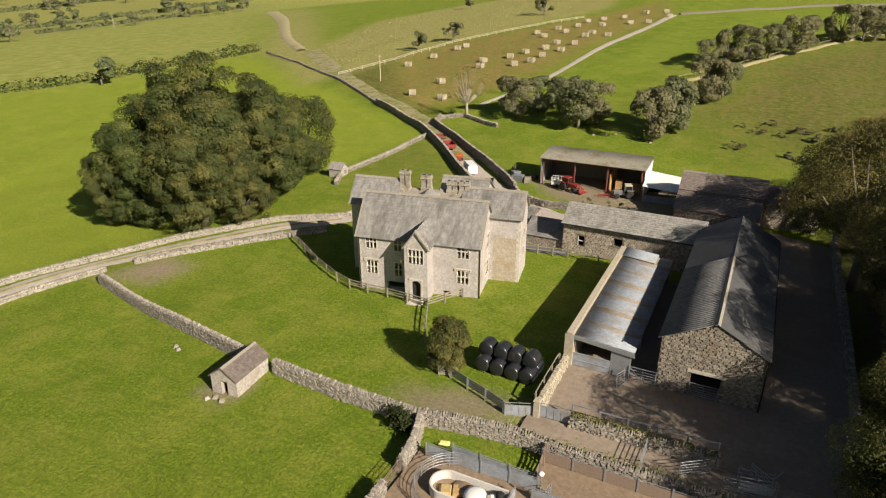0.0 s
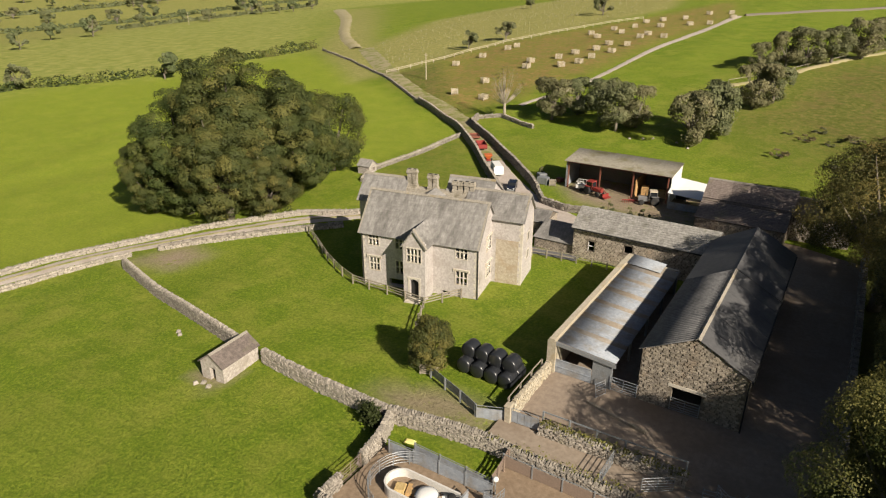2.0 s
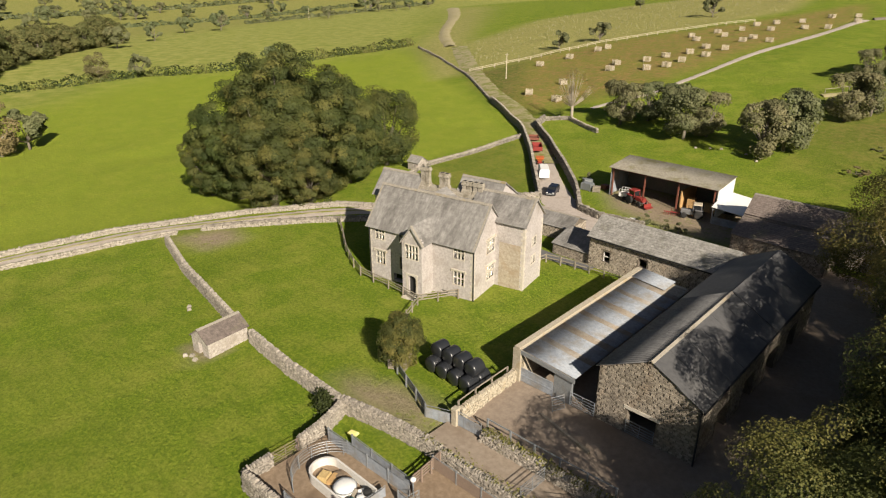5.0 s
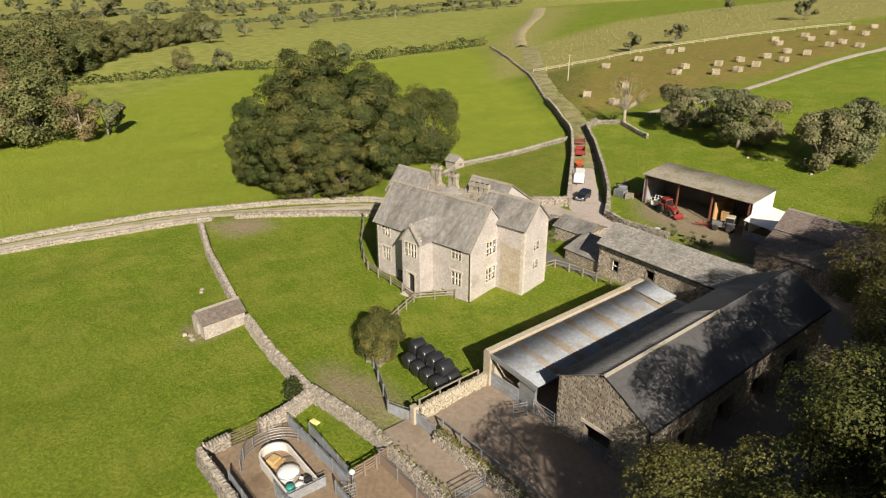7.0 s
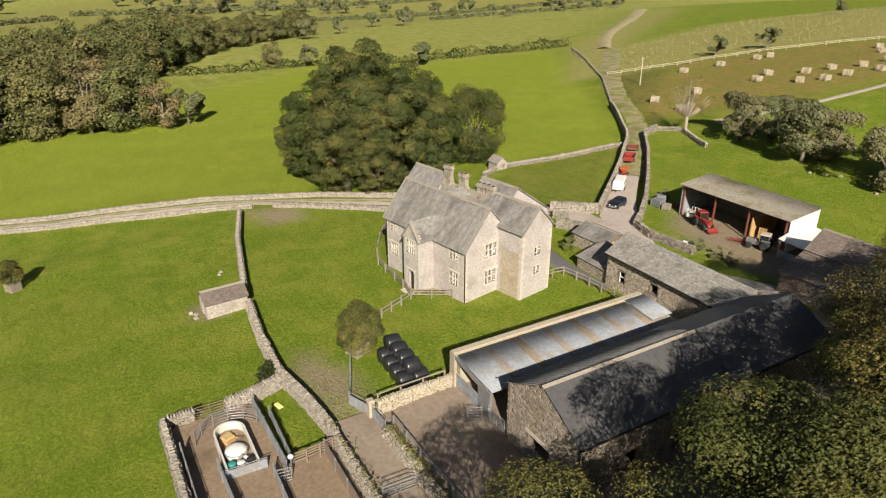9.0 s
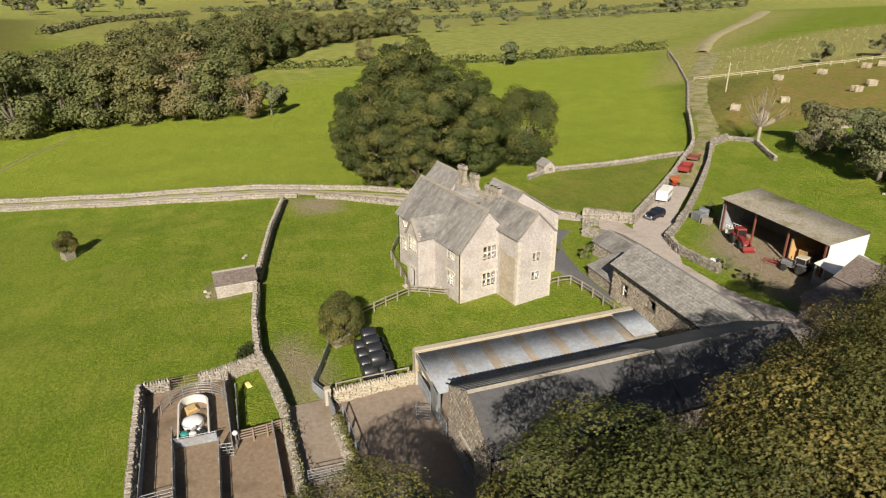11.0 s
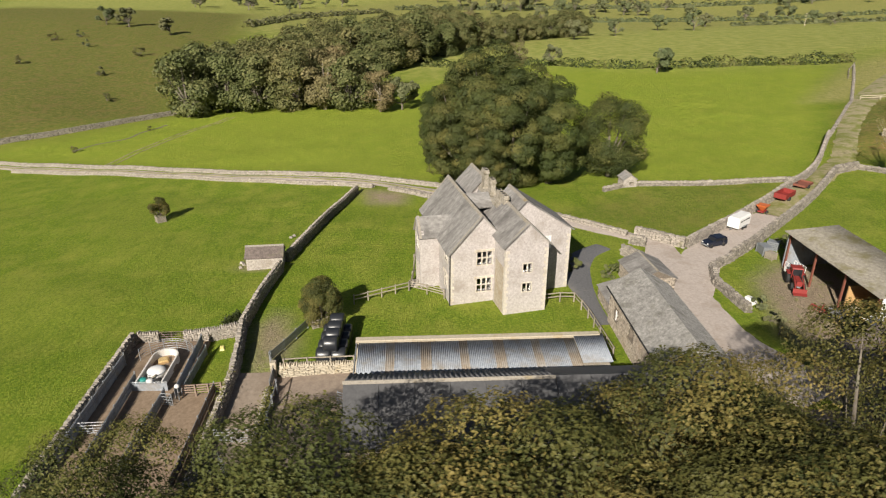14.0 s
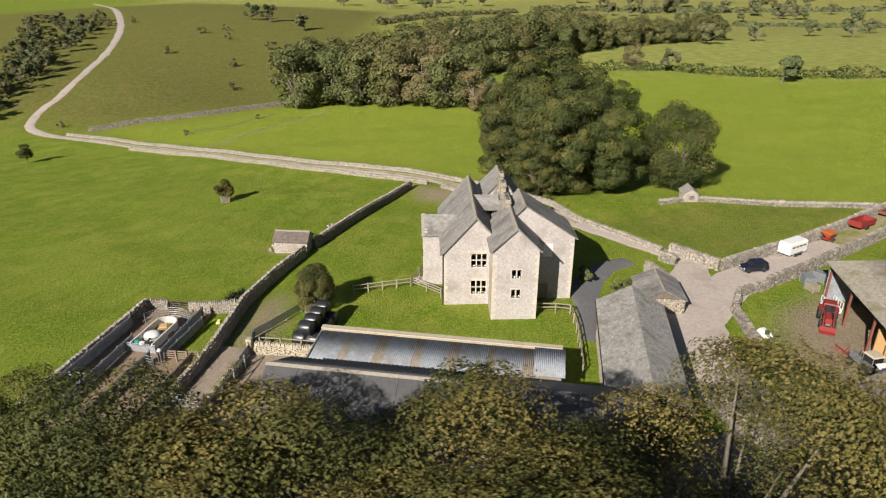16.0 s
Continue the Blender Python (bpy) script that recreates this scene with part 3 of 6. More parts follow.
def strip(name, points, width, material, label, category, up=0.05, ragged=0.0, kind="structure", seed=1):
    """A road or track draped on the ground; width a number or one for each point."""
    r = np.random.default_rng(seed)
    xy, way, s = along(points, 1.2)
    w = np.interp(s, np.linspace(0, s[-1], len(np.atleast_1d(width))), np.atleast_1d(width))
    side = np.stack([-way[:, 1], way[:, 0]], 1)
    cols = np.linspace(-0.5, 0.5, 7)
    v, f = [], []
    for k in range(len(xy)):
        for j, c in enumerate(cols):
            wob = r.uniform(-ragged, ragged) if abs(c) == 0.5 else 0
            q = xy[k] + side[k] * (c * w[k] + wob)
            drop = -0.09 if abs(c) == 0.5 else up * (1 + 0.5 * math.cos(c * 6.28))
            v.append((q[0], q[1], lies(q[0], q[1]) + drop))
    n = len(cols)
    f = [(k * n + j + 1, k * n + j, (k + 1) * n + j, (k + 1) * n + j + 1) for k in range(len(xy) - 1) for j in range(n - 1)]
    return tagged(bulk(name, v, f, material, None, label, kind, True), label, category)


def paved(name, poly, z, material, label, category="ground"):
    """A flat paved area with thickness."""
    n = len(poly)
    z = z if callable(z) else (lambda x, y, flat=z: flat)
    v = [(x, y, z(x, y)) for x, y in poly] + [(x, y, z(x, y) - 0.5) for x, y in poly]
    s = Shape().add(v, [tuple(range(n))] + [(i, i + n, (i + 1) % n + n, (i + 1) % n) for i in range(n)])
    return tagged(part(name, s, material, None, label, kind="structure"), label, category)


paved("yard", [(-11.7, 49), (9.8, 49), (9.8, 96), (-9, 96), (-9, 84), (-4.4, 77), (-4.4, 68.3), (-11.7, 68.3)], 0.06, GREY_YARD, "dusty concrete farmyard in tree shade", "yard")
paved("lower_yard", [(-12.0, 40.6), (9.8, 40.6), (9.8, 48.996), (-12.0, 48.996)], lambda x, y: 0.06 - 0.055 * (49 - y), GREY_YARD, "pinkish dusty concrete yard sloping to the pens", "yard")
paved("passage", [(-12.9, 37.3), (9.8, 37.3), (9.8, 40.596), (-12.9, 40.596)], -0.5, CONCRETE, "pinkish dusty concrete passage between walls", "ground")
paved("pen_floor", [(-18.6, 26.4), (6, 26.4), (6, 37.2), (-10.3, 37.2), (-10.3, 33.2), (-18.6, 33.2)], -0.6, STRAW_MUD, "brown muddy concrete floor of the sheep pens", "ground")

TRACK = curve([(-40, 84), (-50, 73), (-58, 66), (-68, 54), (-77, 40), (-85, 18), (-93, -3), (-102.5, -29.6), (-114.6, -62.3), (-123, -77), (-133.3, -84.4), (-143.4, -88.5), (-155, -92), (-186, -105.6), (-243, -132.4), (-312, -174), (-444, -270), (-560, -370)])
strip("farm_track", TRACK, (3.6, 3.4, 3.4, 3.4, 3.8, 4.5, 5, 5, 5, 5), GRAVEL, "pale stony farm track across the pasture", "track", 0.06, 0.35)
strip("grass_strip", TRACK[10:60], 0.9, EARTH_TRACK, "grassy crown between the wheel ruts of the track", "track", 0.12, 0.25)
LANE = curve([(-20, 80), (-28, 84), (-35, 88.5), (-42, 96), (-49, 104.5)])
strip("lane", LANE, (6.0, 6.5, 6.5, 5.0, 4.4), GRAVEL, "pale gravel lane into the farm", "lane", 0.06, 0.2)
strip("forecourt", curve([(-40, 84.5), (-33, 83), (-25, 81.5), (-15, 82), (-6, 86)]), (3.5, 8, 8.5, 8, 8), GRAVEL, "pale gravel forecourt between the barns", "lane", 0.065, 0.2)
strip("green_lane", curve([(-47.5, 103), (-56, 112.5), (-64, 121), (-72, 129), (-88, 140), (-104, 152), (-117, 163), (-140, 185), (-155, 200)]), (5.0, 4.6, 4.6, 6.5, 7, 7), EARTH_TRACK, "worn grass lane between dry stone walls", "lane", 0.16, 0.4)
strip("field_track", curve([(-160, 200), (-200, 240), (-278, 332), (-385, 448)]), (5, 6, 9, 11), DRY_TRACK, "pale worn track up the fields", "track", 0.4, 0.8)
strip("hill_track", curve([(-60, 138), (-52, 158), (-48, 200), (-42, 250), (-40, 278)]), (1.8, 2.4, 3.2, 3.6), GRAVEL, "pale track edging the bracken slope", "track", 0.06, 0.3)
strip("garden_drive", curve([(-19, 71.6), (-25, 71.4), (-30.5, 71.5), (-36, 73.5), (-39, 77)]), (1.8, 2.4, 4.2, 4.0, 3), TARMAC, "dark tarmac drive beside the house", "drive", 0.06, 0.1)
for k in range(2):
    strip("wheel_rut", curve([(-99, -11.5 - 1.7 * k), (-111, -10 - 1.7 * k), (-123, -7.5 - 1.7 * k), (-139, -2.5 - 1.7 * k), (-152, 2.5 - 1.7 * k)]), 0.7, EARTH_TRACK, "worn wheel rut across the pasture", "track", 0.06, 0.15)
strip("stream", curve([(-118, -27), (-125, -24), (-130, -19), (-137, -18), (-147, -15)]), 1.0, BARK, "narrow dark ditch winding through the pasture", "ditch", 0.05, 0.35)
strip("bank_path", curve([(-21, 163), (-14, 170.5), (-4, 190.5), (8, 213), (28, 250)]), 2.2, DRY_TRACK, "pale dry grass edge of the hillside bank", "bank", 0.2, 0.5)
strip("worn_bank", curve([(-38, 279), (-10, 300), (21, 324), (80, 350)]), 2.0, BARK, "dark far field wall across the hill", "wall", 0.5, 0.2)


# ---- dry stone walls ----
def stone_wall(points, tall=1.35, wide=0.62, size=0.29, group="dry stone walls", label="grey limestone dry stone wall with rough cope stones", loose=False, seed=0, base=None, mat=None):
    """A battered wall of single stones on a rubble core, with cope stones along the top; loose: each cope a piece of its own."""
    r = np.random.default_rng(seed + 11)
    mat = mat or WALL_STONE
    p0 = points[0]
    z0 = lies(*p0) if base is None else base
    body = thing("dry_stone_wall", pose(p0[0], p0[1], z0), label, "stone wall", group)
    xy, way, s = along(points, 0.8)
    side = np.stack([-way[:, 1], way[:, 0]], 1)
    zs = np.array([lies(*q) if base is None else base for q in xy]) - z0
    xy0 = xy - np.array(p0)
    v, n = [], len(xy)
    for k in range(n):
        for w, h in ((0.5, -0.3), (0.36, tall - 0.12), (-0.36, tall - 0.12), (-0.5, -0.3)):
            q = xy0[k] + side[k] * w * (wide - 0.12)
            v.append((q[0], q[1], zs[k] + h))
    f = [(k * 4 + j, k * 4 + (j + 1) % 4, (k + 1) * 4 + (j + 1) % 4, (k + 1) * 4 + j) for k in range(n - 1) for j in range(4)] + [(3, 2, 1, 0), (4 * n - 4, 4 * n - 3, 4 * n - 2, 4 * n - 1)]
    bulk("core", v, f, SHADOWED_CORE, body)
    total = s[-1]
    c, a, b, u = [], [], [], []
    rows = max(3, int(tall / (size * 0.5)))
    for row in range(rows):
        zc = (row + 0.5) / rows * (tall - 0.15)
        half = wide / 2 * (1 - 0.25 * zc / tall)
        m = max(2, int(total / size))
        at = (np.arange(m) + 0.5 + r.uniform(-0.3, 0.3, m)) * total / m
        for sgn in (1, -1):
            px, py = np.interp(at, s, xy0[:, 0]), np.interp(at, s, xy0[:, 1])
            wx, wy = np.interp(at, s, way[:, 0]), np.interp(at, s, way[:, 1])
            off = sgn * (half - 0.07 + r.uniform(-0.05, 0.07, m))
            c.append(np.stack([px - wy * off, py + wx * off, np.interp(at, s, zs) + zc + r.uniform(-0.03, 0.03, m)], 1))
            ln = total / m * r.uniform(0.30, 0.56, m)
            a.append(np.stack([wx * ln, wy * ln, r.uniform(-0.03, 0.03, m)], 1))
            b.append(np.stack([-wy * 0.12, wx * 0.12, 0 * wx], 1))
            u.append(np.stack([0 * wx, 0 * wx, (tall / rows) * r.uniform(0.34, 0.58, m)], 1))
    many_boxes("stonework", np.concatenate(c), np.concatenate(a), np.concatenate(b), np.concatenate(u), mat, body, r, 0.2)
    m = max(2, int(total / 0.2)) if loose else max(2, int(total / 0.3))
    at = (np.arange(m) + 0.5) * total / m
    wx, wy = np.interp(at, s, way[:, 0]), np.interp(at, s, way[:, 1])
    top = np.interp(at, s, zs) + tall - 0.04
    cc = np.stack([np.interp(at, s, xy0[:, 0]), np.interp(at, s, xy0[:, 1]), top + r.uniform(-0.05, 0.05, m)], 1)
    lean = r.uniform(-0.25, 0.25, m)
    if loose and m <= 320:
        kinds = [Shape().box(-0.085, 0.085, -0.25, 0.25, -0.16, 0.08 + 0.03 * k, None, 0.25 + 0.1 * k).mesh("cope_stone", mat) for k in range(4)]
        for k in range(m):
            ob = new("cope_stone", kinds[k % 4])
            ob.parent = body
            ob.matrix_basis = Matrix.Translation(cc[k]) @ Matrix.Rotation(math.atan2(wy[k], wx[k]) + r.uniform(-0.2, 0.2), 4, "Z") @ Matrix.Rotation(lean[k], 4, "Y") @ Matrix.Diagonal((r.uniform(0.75, 1.3), r.uniform(0.85, 1.2), r.uniform(0.7, 1.25), 1))
    else:
        hl = total / m * 0.42
        many_boxes("coping", cc, np.stack([wx * hl, wy * hl, lean * hl], 1), np.stack([-wy * 0.22, wx * 0.22, 0 * wx], 1),
                   np.stack([-lean * 0.1 * wx, -lean * 0.1 * wy, 0.15 * r.uniform(0.7, 1.3, m)], 1), mat, body, r, 0.2)
    return body


# the field wall from the track past the hut to the pens
stone_wall([(-67.6, 43.6), (-56, 40.6), (-43.5, 38.2), (-38.2, 37.2)], 1.4, size=0.25, seed=1, loose=True)
stone_wall([(-35.5, 36.9), (-28, 36.1), (-20.4, 35.8)], 1.4, size=0.25, seed=2, loose=True)
stone_wall([(-20.3, 35.9), (-16.5, 36.5), (-12, 37.0), (-8, 37.0), (2.5, 37.1)], 1.4, size=0.25, seed=3, loose=True)
stone_wall([(-18.9, 26.2), (-18.9, 28.4)], 1.3, size=0.25, seed=4, loose=True)
stone_wall([(-18.9, 30.7), (-19.2, 33.2), (-20.0, 35.6)], 1.3, size=0.25, seed=5, loose=True)
stone_wall([(-18.6, 26.1), (-10, 26.2), (6, 26.4)], 1.5, size=0.25, seed=6, loose=True)
stone_wall([(-9.6, 40.6), (-5.0, 40.7), (1.2, 40.9)], 1.25, 0.7, size=0.25, seed=7, loose=True, label="dry stone wall topped with moss and ivy")
stone_wall([(-12.2, 41.0), (-12.15, 47.8)], 1.35, 0.55, size=0.25, seed=8, loose=True, label="pale rubble wall at the edge of the yard", mat=YELLOW_STONE)
# walls of track, lane and small fields
TRACK_NORTH = [(-42.5, 81.2), (-53, 71.5), (-60, 67.5), (-69.5, 56.8), (-79.5, 40.5), (-87.5, 18), (-95.5, -3), (-105, -29.5), (-116, -60)]
TRACK_SOUTH = [(-51.5, 66.5), (-56, 62.2), (-65.6, 53.0), (-68.5, 49)]
stone_wall(TRACK_NORTH, 0.6, 0.8, 0.36, seed=20, label="low tumbled limestone wall along the track")
stone_wall(TRACK_SOUTH, 0.65, 0.8, 0.36, seed=21, label="low tumbled limestone wall along the track")
stone_wall([(-70.3, 46.2), (-74.5, 38.5), (-82, 17.5), (-90.5, -4), (-100, -31)], 0.5, 0.8, 0.36, seed=22, label="low tumbled limestone wall along the track")
stone_wall([(-37.6, 87.0), (-42.4, 82.2)], 1.3, 0.7, 0.4, seed=23)
stone_wall([(-37.6, 87.2), (-43.4, 94.3), (-53, 106), (-63.0, 117.2), (-66.5, 120.5), (-73, 125.5), (-86, 134.8)], 1.35, 0.6, 0.4, seed=24)
stone_wall([(-86, 135), (-115, 158), (-145, 178), (-174, 197)], 0.45, 0.6, 0.6, seed=25)
stone_wall([(-33.5, 91.2), (-36.5, 95), (-44.0, 103.2), (-54, 113.5), (-63.5, 122.2), (-64.5, 126.5)], 1.35, 0.6, 0.4, seed=26)
stone_wall([(-33.3, 91.0), (-31.0, 87.6), (-27, 86.3), (-20.5, 86.8)], 0.9, 0.7, 0.4, seed=27, label="tumbled low dry stone wall round the implement yard")
stone_wall([(-62, 83.5), (-64.3, 88.5), (-63.5, 96), (-62.2, 104), (-61.8, 114.5)], 0.7, 0.6, 0.4, seed=28, label="low broken field wall from the wayside hut")
stone_wall([(-120, -56.5), (-140, -38), (-166, -16.5)], 1.3, 0.6, 0.6, seed=29)
stone_wall([(-65, 126.8), (-60, 129), (-50, 124)], 0.7, 0.6, 0.6, seed=30, label="tumbled field wall under the trees")
stone_wall([(9.9, 41), (10.0, 70), (9.9, 88)], 1.5, 0.5, 0.4, seed=31, label="dark shaded yard wall beneath trees")
stone_wall([(-36.5, 78.6), (-33.0, 80.5)], 1.2, 0.5, 0.35, seed=32)
stone_wall([(-38.5, 82.3), (-39.8, 80.6)], 1.2, 0.5, 0.35, seed=33)


# ---- the house ----
def gable(shape, m, x0, x1, z0, z1, thick, peak=None):
    """A triangle of wall above the eaves, in a wall's axes."""
    mid = (x0 + x1) / 2 if peak is None else peak
    shape.prism([(x0, z0), (x1, z0), (mid, z1)], 0.002, thick, m)


def range_block(house, u0, u1, v0, v1, eave, ridge, holes, over=(0.25, 0.25), mat=None, seed=0, skip=(), ridge_mat=None, peak=None):
    """A range with its ridge along u: four walls with openings, two gables and a slated roof. holes: by side s, e, n, w."""
    mat = mat or LIMEWASH
    r = np.random.default_rng(seed)
    s = Shape()
    t = 0.55
    frames = {}
    frames["s"] = wall_with_holes(s, (u0, v0), (u1, v0), -0.9, eave, t, [h[:4] for h in holes.get("s", ())])
    frames["e"] = wall_with_holes(s, (u1, v0 + t), (u1, v1 - t), -0.9, eave, t, [h[:4] for h in holes.get("e", ())])
    frames["n"] = wall_with_holes(s, (u1, v1), (u0, v1), -0.9, eave, t, [h[:4] for h in holes.get("n", ())])
    frames["w"] = wall_with_holes(s, (u0, v1 - t), (u0, v0 + t), -0.9, eave, t, [h[:4] for h in holes.get("w", ())])
    mid = (v0 + v1) / 2 if peak is None else peak
    for u, away in ((u1, -1), (u0, 1)):
        lo, hi = sorted((u, u + away * t))
        s.add([(lo, v0, eave), (lo, v1, eave), (lo, mid, ridge - 0.05), (hi, v0, eave), (hi, v1, eave), (hi, mid, ridge - 0.05)], [(0, 2, 1), (3, 4, 5), (0, 3, 5, 2), (1, 2, 5, 4), (0, 1, 4, 3)])
    part("wall", s, mat, house)
    a, b = u0 - over[0], u1 + over[1]
    dv = 0.3
    dz = dv * (ridge - eave) / (mid - v0)
    dn = dv * (ridge - eave) / (v1 - mid)
    south = [(a, v0 - dv, eave - dz + 0.02), (b, v0 - dv, eave - dz + 0.02), (b, mid, ridge), (a, mid, ridge)]
    north = [(b, v1 + dv, eave - dn + 0.02), (a, v1 + dv, eave - dn + 0.02), (a, mid, ridge), (b, mid, ridge)]
    for side, q in (("s", south), ("n", north)):
        if side not in skip:
            roof = slab(house, q, 0.08, SLATE, "roof")
            slates(roof, q, SLATE, r, 0.40, 0.30, 0.02)
    n = int((b - a) / 0.6)
    w = (b - a) / n - 0.015
    cap = Shape().prism([(-0.24, -0.13), (0, 0.07), (0.24, -0.13), (0.2, -0.17), (0, 0), (-0.2, -0.17)], 0, w, Matrix(((0, 1, 0, 0), (1, 0, 0, 0), (0, 0, 1, 0), (0, 0, 0, 1)))).mesh("ridge_stone", ridge_mat or RIDGE)
    for i in range(n):
        part("ridge_stone", cap, None, house).location = (a + (b - a) * i / n, mid, ridge + 0.03 + r.uniform(-0.015, 0.015))
    return frames


HOUSE = pose(-24.3, 56.55, -0.5, 0, 0, 11.0)
house = thing("manor_house", HOUSE, "old pale limewashed stone manor house with grey slate roofs", "house")
W_LOW, W_HIGH = (1.5, 3.0), (4.48, 5.9)
LEN = 13.6
front = [(0.95, 2.15, *W_LOW), (0.95, 2.15, *W_HIGH), (11.2, 12.45, *W_LOW), (11.2, 12.45, *W_HIGH), (4.2, 5.0, *W_LOW), (4.2, 5.0, *W_HIGH), (3.3, 5.2, -0.1, 0.75), (9.6, 10.5, 0.0, 0.4)]
east = [(2.3, 3.9, 1.3, 2.8), (2.3, 3.9, 4.4, 5.85)]
F = range_block(house, -LEN, 0, 0, 6.6, 6.1, 9.85, {"s": front, "e": east}, seed=1)
for i, h in enumerate(front[:4]):
    mullioned(house, F["s"], *h, 3, 2, DRESSED, hood=i % 2 == 0)
for h in front[4:6]:
    mullioned(house, F["s"], *h, 2, 2, DRESSED)
for h in east:
    mullioned(house, F["e"], *h, 3, 2, DRESSED, hood=True)
ne_east = [(1.35, 2.3, 2.6, 3.5), (1.35, 2.3, 4.75, 5.65)]
F2 = range_block(house, -3.2, 3.45, 4.7, 9.2, 7.85, 10.05, {"e": ne_east}, seed=2)
for h in ne_east:
    mullioned(house, F2["e"], *h, 2, 1, DRESSED)
range_block(house, -16.2, -11.0, 4.7, 9.2, 8.0, 10.35, {}, seed=3)
n_east = [(4.7, 5.7, -0.2, 1.9), (4.95, 5.95, 5.0, 6.5)]
F3 = range_block(house, -6.0, -1.0, 4.9, 13.6, 7.2, 10.75, {"e": n_east}, seed=4, peak=8.3)
part("upper_door", Shape().box(4.95, 5.95, 0.02, 0.1, 5.0, 6.5, F3["e"]), WHITE, house, "white boarded upper door")
part("back_door", Shape().box(4.7, 5.7, 0.2, 0.26, -0.2, 1.9, F3["e"]), OLD_WOOD, house, "weathered plank back door")
part("bare_stonework", Shape().box(0.5, 3.05, -0.02, 0.0, -0.4, 5.3, Matrix.Translation((0.0, 4.7, 0.0))), RAW_RUBBLE, house, "patch of bare yellowed rubble")
# porch
s = Shape()
P0, P1, PV = -7.55, -5.05, -2.1
fr = wall_with_holes(s, (P0, PV), (P1, PV), -0.9, 6.2, 0.45, [(0.7, 1.75, -0.9, 2.2), (0.45, 2.05, 4.2, 5.75)])
wall_with_holes(s, (P1, PV + 0.45), (P1, -0.002), -0.9, 6.0, 0.45)
wall_with_holes(s, (P0, -0.002), (P0, PV + 0.45), -0.9, 6.0, 0.45, [(0.5, 1.1, 3.9, 5.2)])
gable(s, fr, 0, P1 - P0, 6.2, 7.75, 0.45)
n = 8
arch = [(0.7, 2.2)] + [(0.7 + 0.525 - 0.525 * math.cos(math.pi * i / n), 2.2 - 0.42 * (1 - math.sin(math.pi * i / n))) for i in range(n + 1)] + [(1.75, 2.2)]
for (xa, za), (xb, zb) in zip(arch[1:-2], arch[2:-1]):
    s.prism([(xa, za), (xb, zb), (xb, 2.201), (xa, 2.201)], 0.0, 0.45, fr)
part("porch_wall", s, LIMEWASH, house, "two-storey limewashed porch")
mullioned(house, fr, 0.45, 2.05, 4.2, 5.75, 4, 2, DRESSED)
rngp = np.random.default_rng(9)
mid = (P0 + P1) / 2
for q in ([(P1 + 0.2, PV - 0.2, 5.82), (P1 + 0.2, 2.2, 5.82), (mid, 2.2, 7.82), (mid, PV - 0.2, 7.82)], [(P0 - 0.2, 2.2, 5.82), (P0 - 0.2, PV - 0.2, 5.82), (mid, PV - 0.2, 7.82), (mid, 2.2, 7.82)]):
    roof = slab(house, q, 0.07, SLATE, "porch_roof")
    slates(roof, q, SLATE, rngp, 0.40, 0.30, 0.02)
s = Shape()
s.prism([(-0.25, 5.85), (-0.05, 5.85), (1.25, 7.72), (2.55, 5.85), (2.75, 5.85), (1.25, 7.98)], -0.12, 0.2, fr)
part("coping", s, RIDGE, house, "weathered stone gable coping")
s = Shape().box(0.5, 0.7, -0.04, 0.1, -0.9, 2.25, fr).box(1.75, 1.95, -0.04, 0.1, -0.9, 2.25, fr).box(0.45, 2.0, -0.06, 0.1, 2.25, 2.47, fr)
part("door_surround", s, DRESSED, house, "dressed stone door surround")
part("step", Shape().box(0.4, 2.1, -0.9, 0, -0.6, -0.1, fr).box(0.6, 1.9, -0.5, 0, -0.1, 0.05, fr), DRESSED, house, "worn stone door steps")
part("door", Shape().box(0.7, 1.75, 0.4, 0.44, -0.6, 2.2, fr), BLACK, house, "dark door deep in the porch")
# copings of the gables
for u, v0, v1, e, rg in ((0.12, 0, 6.6, 6.1, 9.85), (-LEN - 0.12, 0, 6.6, 6.1, 9.85), (3.57, 4.7, 9.2, 7.85, 10.05)):
    mid = (v0 + v1) / 2
    s = Shape().prism([(v0 - 0.35, e - 0.3), (mid, rg + 0.12), (v1 + 0.35, e - 0.3), (v1 + 0.15, e - 0.3), (mid, rg - 0.06), (v0 - 0.15, e - 0.3)], u - 0.13, u + 0.07, Matrix(((0, 1, 0, 0), (1, 0, 0, 0), (0, 0, 1, 0), (0, 0, 0, 1))))
    part("coping", s, RIDGE, house, "pale stone gable coping")
# quoins at the corners
s = Shape()
for cu, cv, h in ((0, 0, 6.0), (-LEN, 0, 6.0), (3.45, 4.7, 7.7), (3.45, 9.2, 7.7), (-1.0, 13.6, 7.0)):
    for k in range(int(h / 0.36)):
        a, b = (0.42, 0.24) if k % 2 else (0.24, 0.42)
        x0, x1 = (cu - a, cu + 0.015) if cu > -LEN else (cu - 0.015, cu + a)
        y0, y1 = (cv - 0.015, cv + b) if cv < 9 else (cv - b, cv + 0.015)
        s.box(x0, x1, y0, y1, k * 0.36 - 0.3, k * 0.36 + 0.03)
part("quoin_work", s, DRESSED, house, "pale corner stones", kind="stuff")
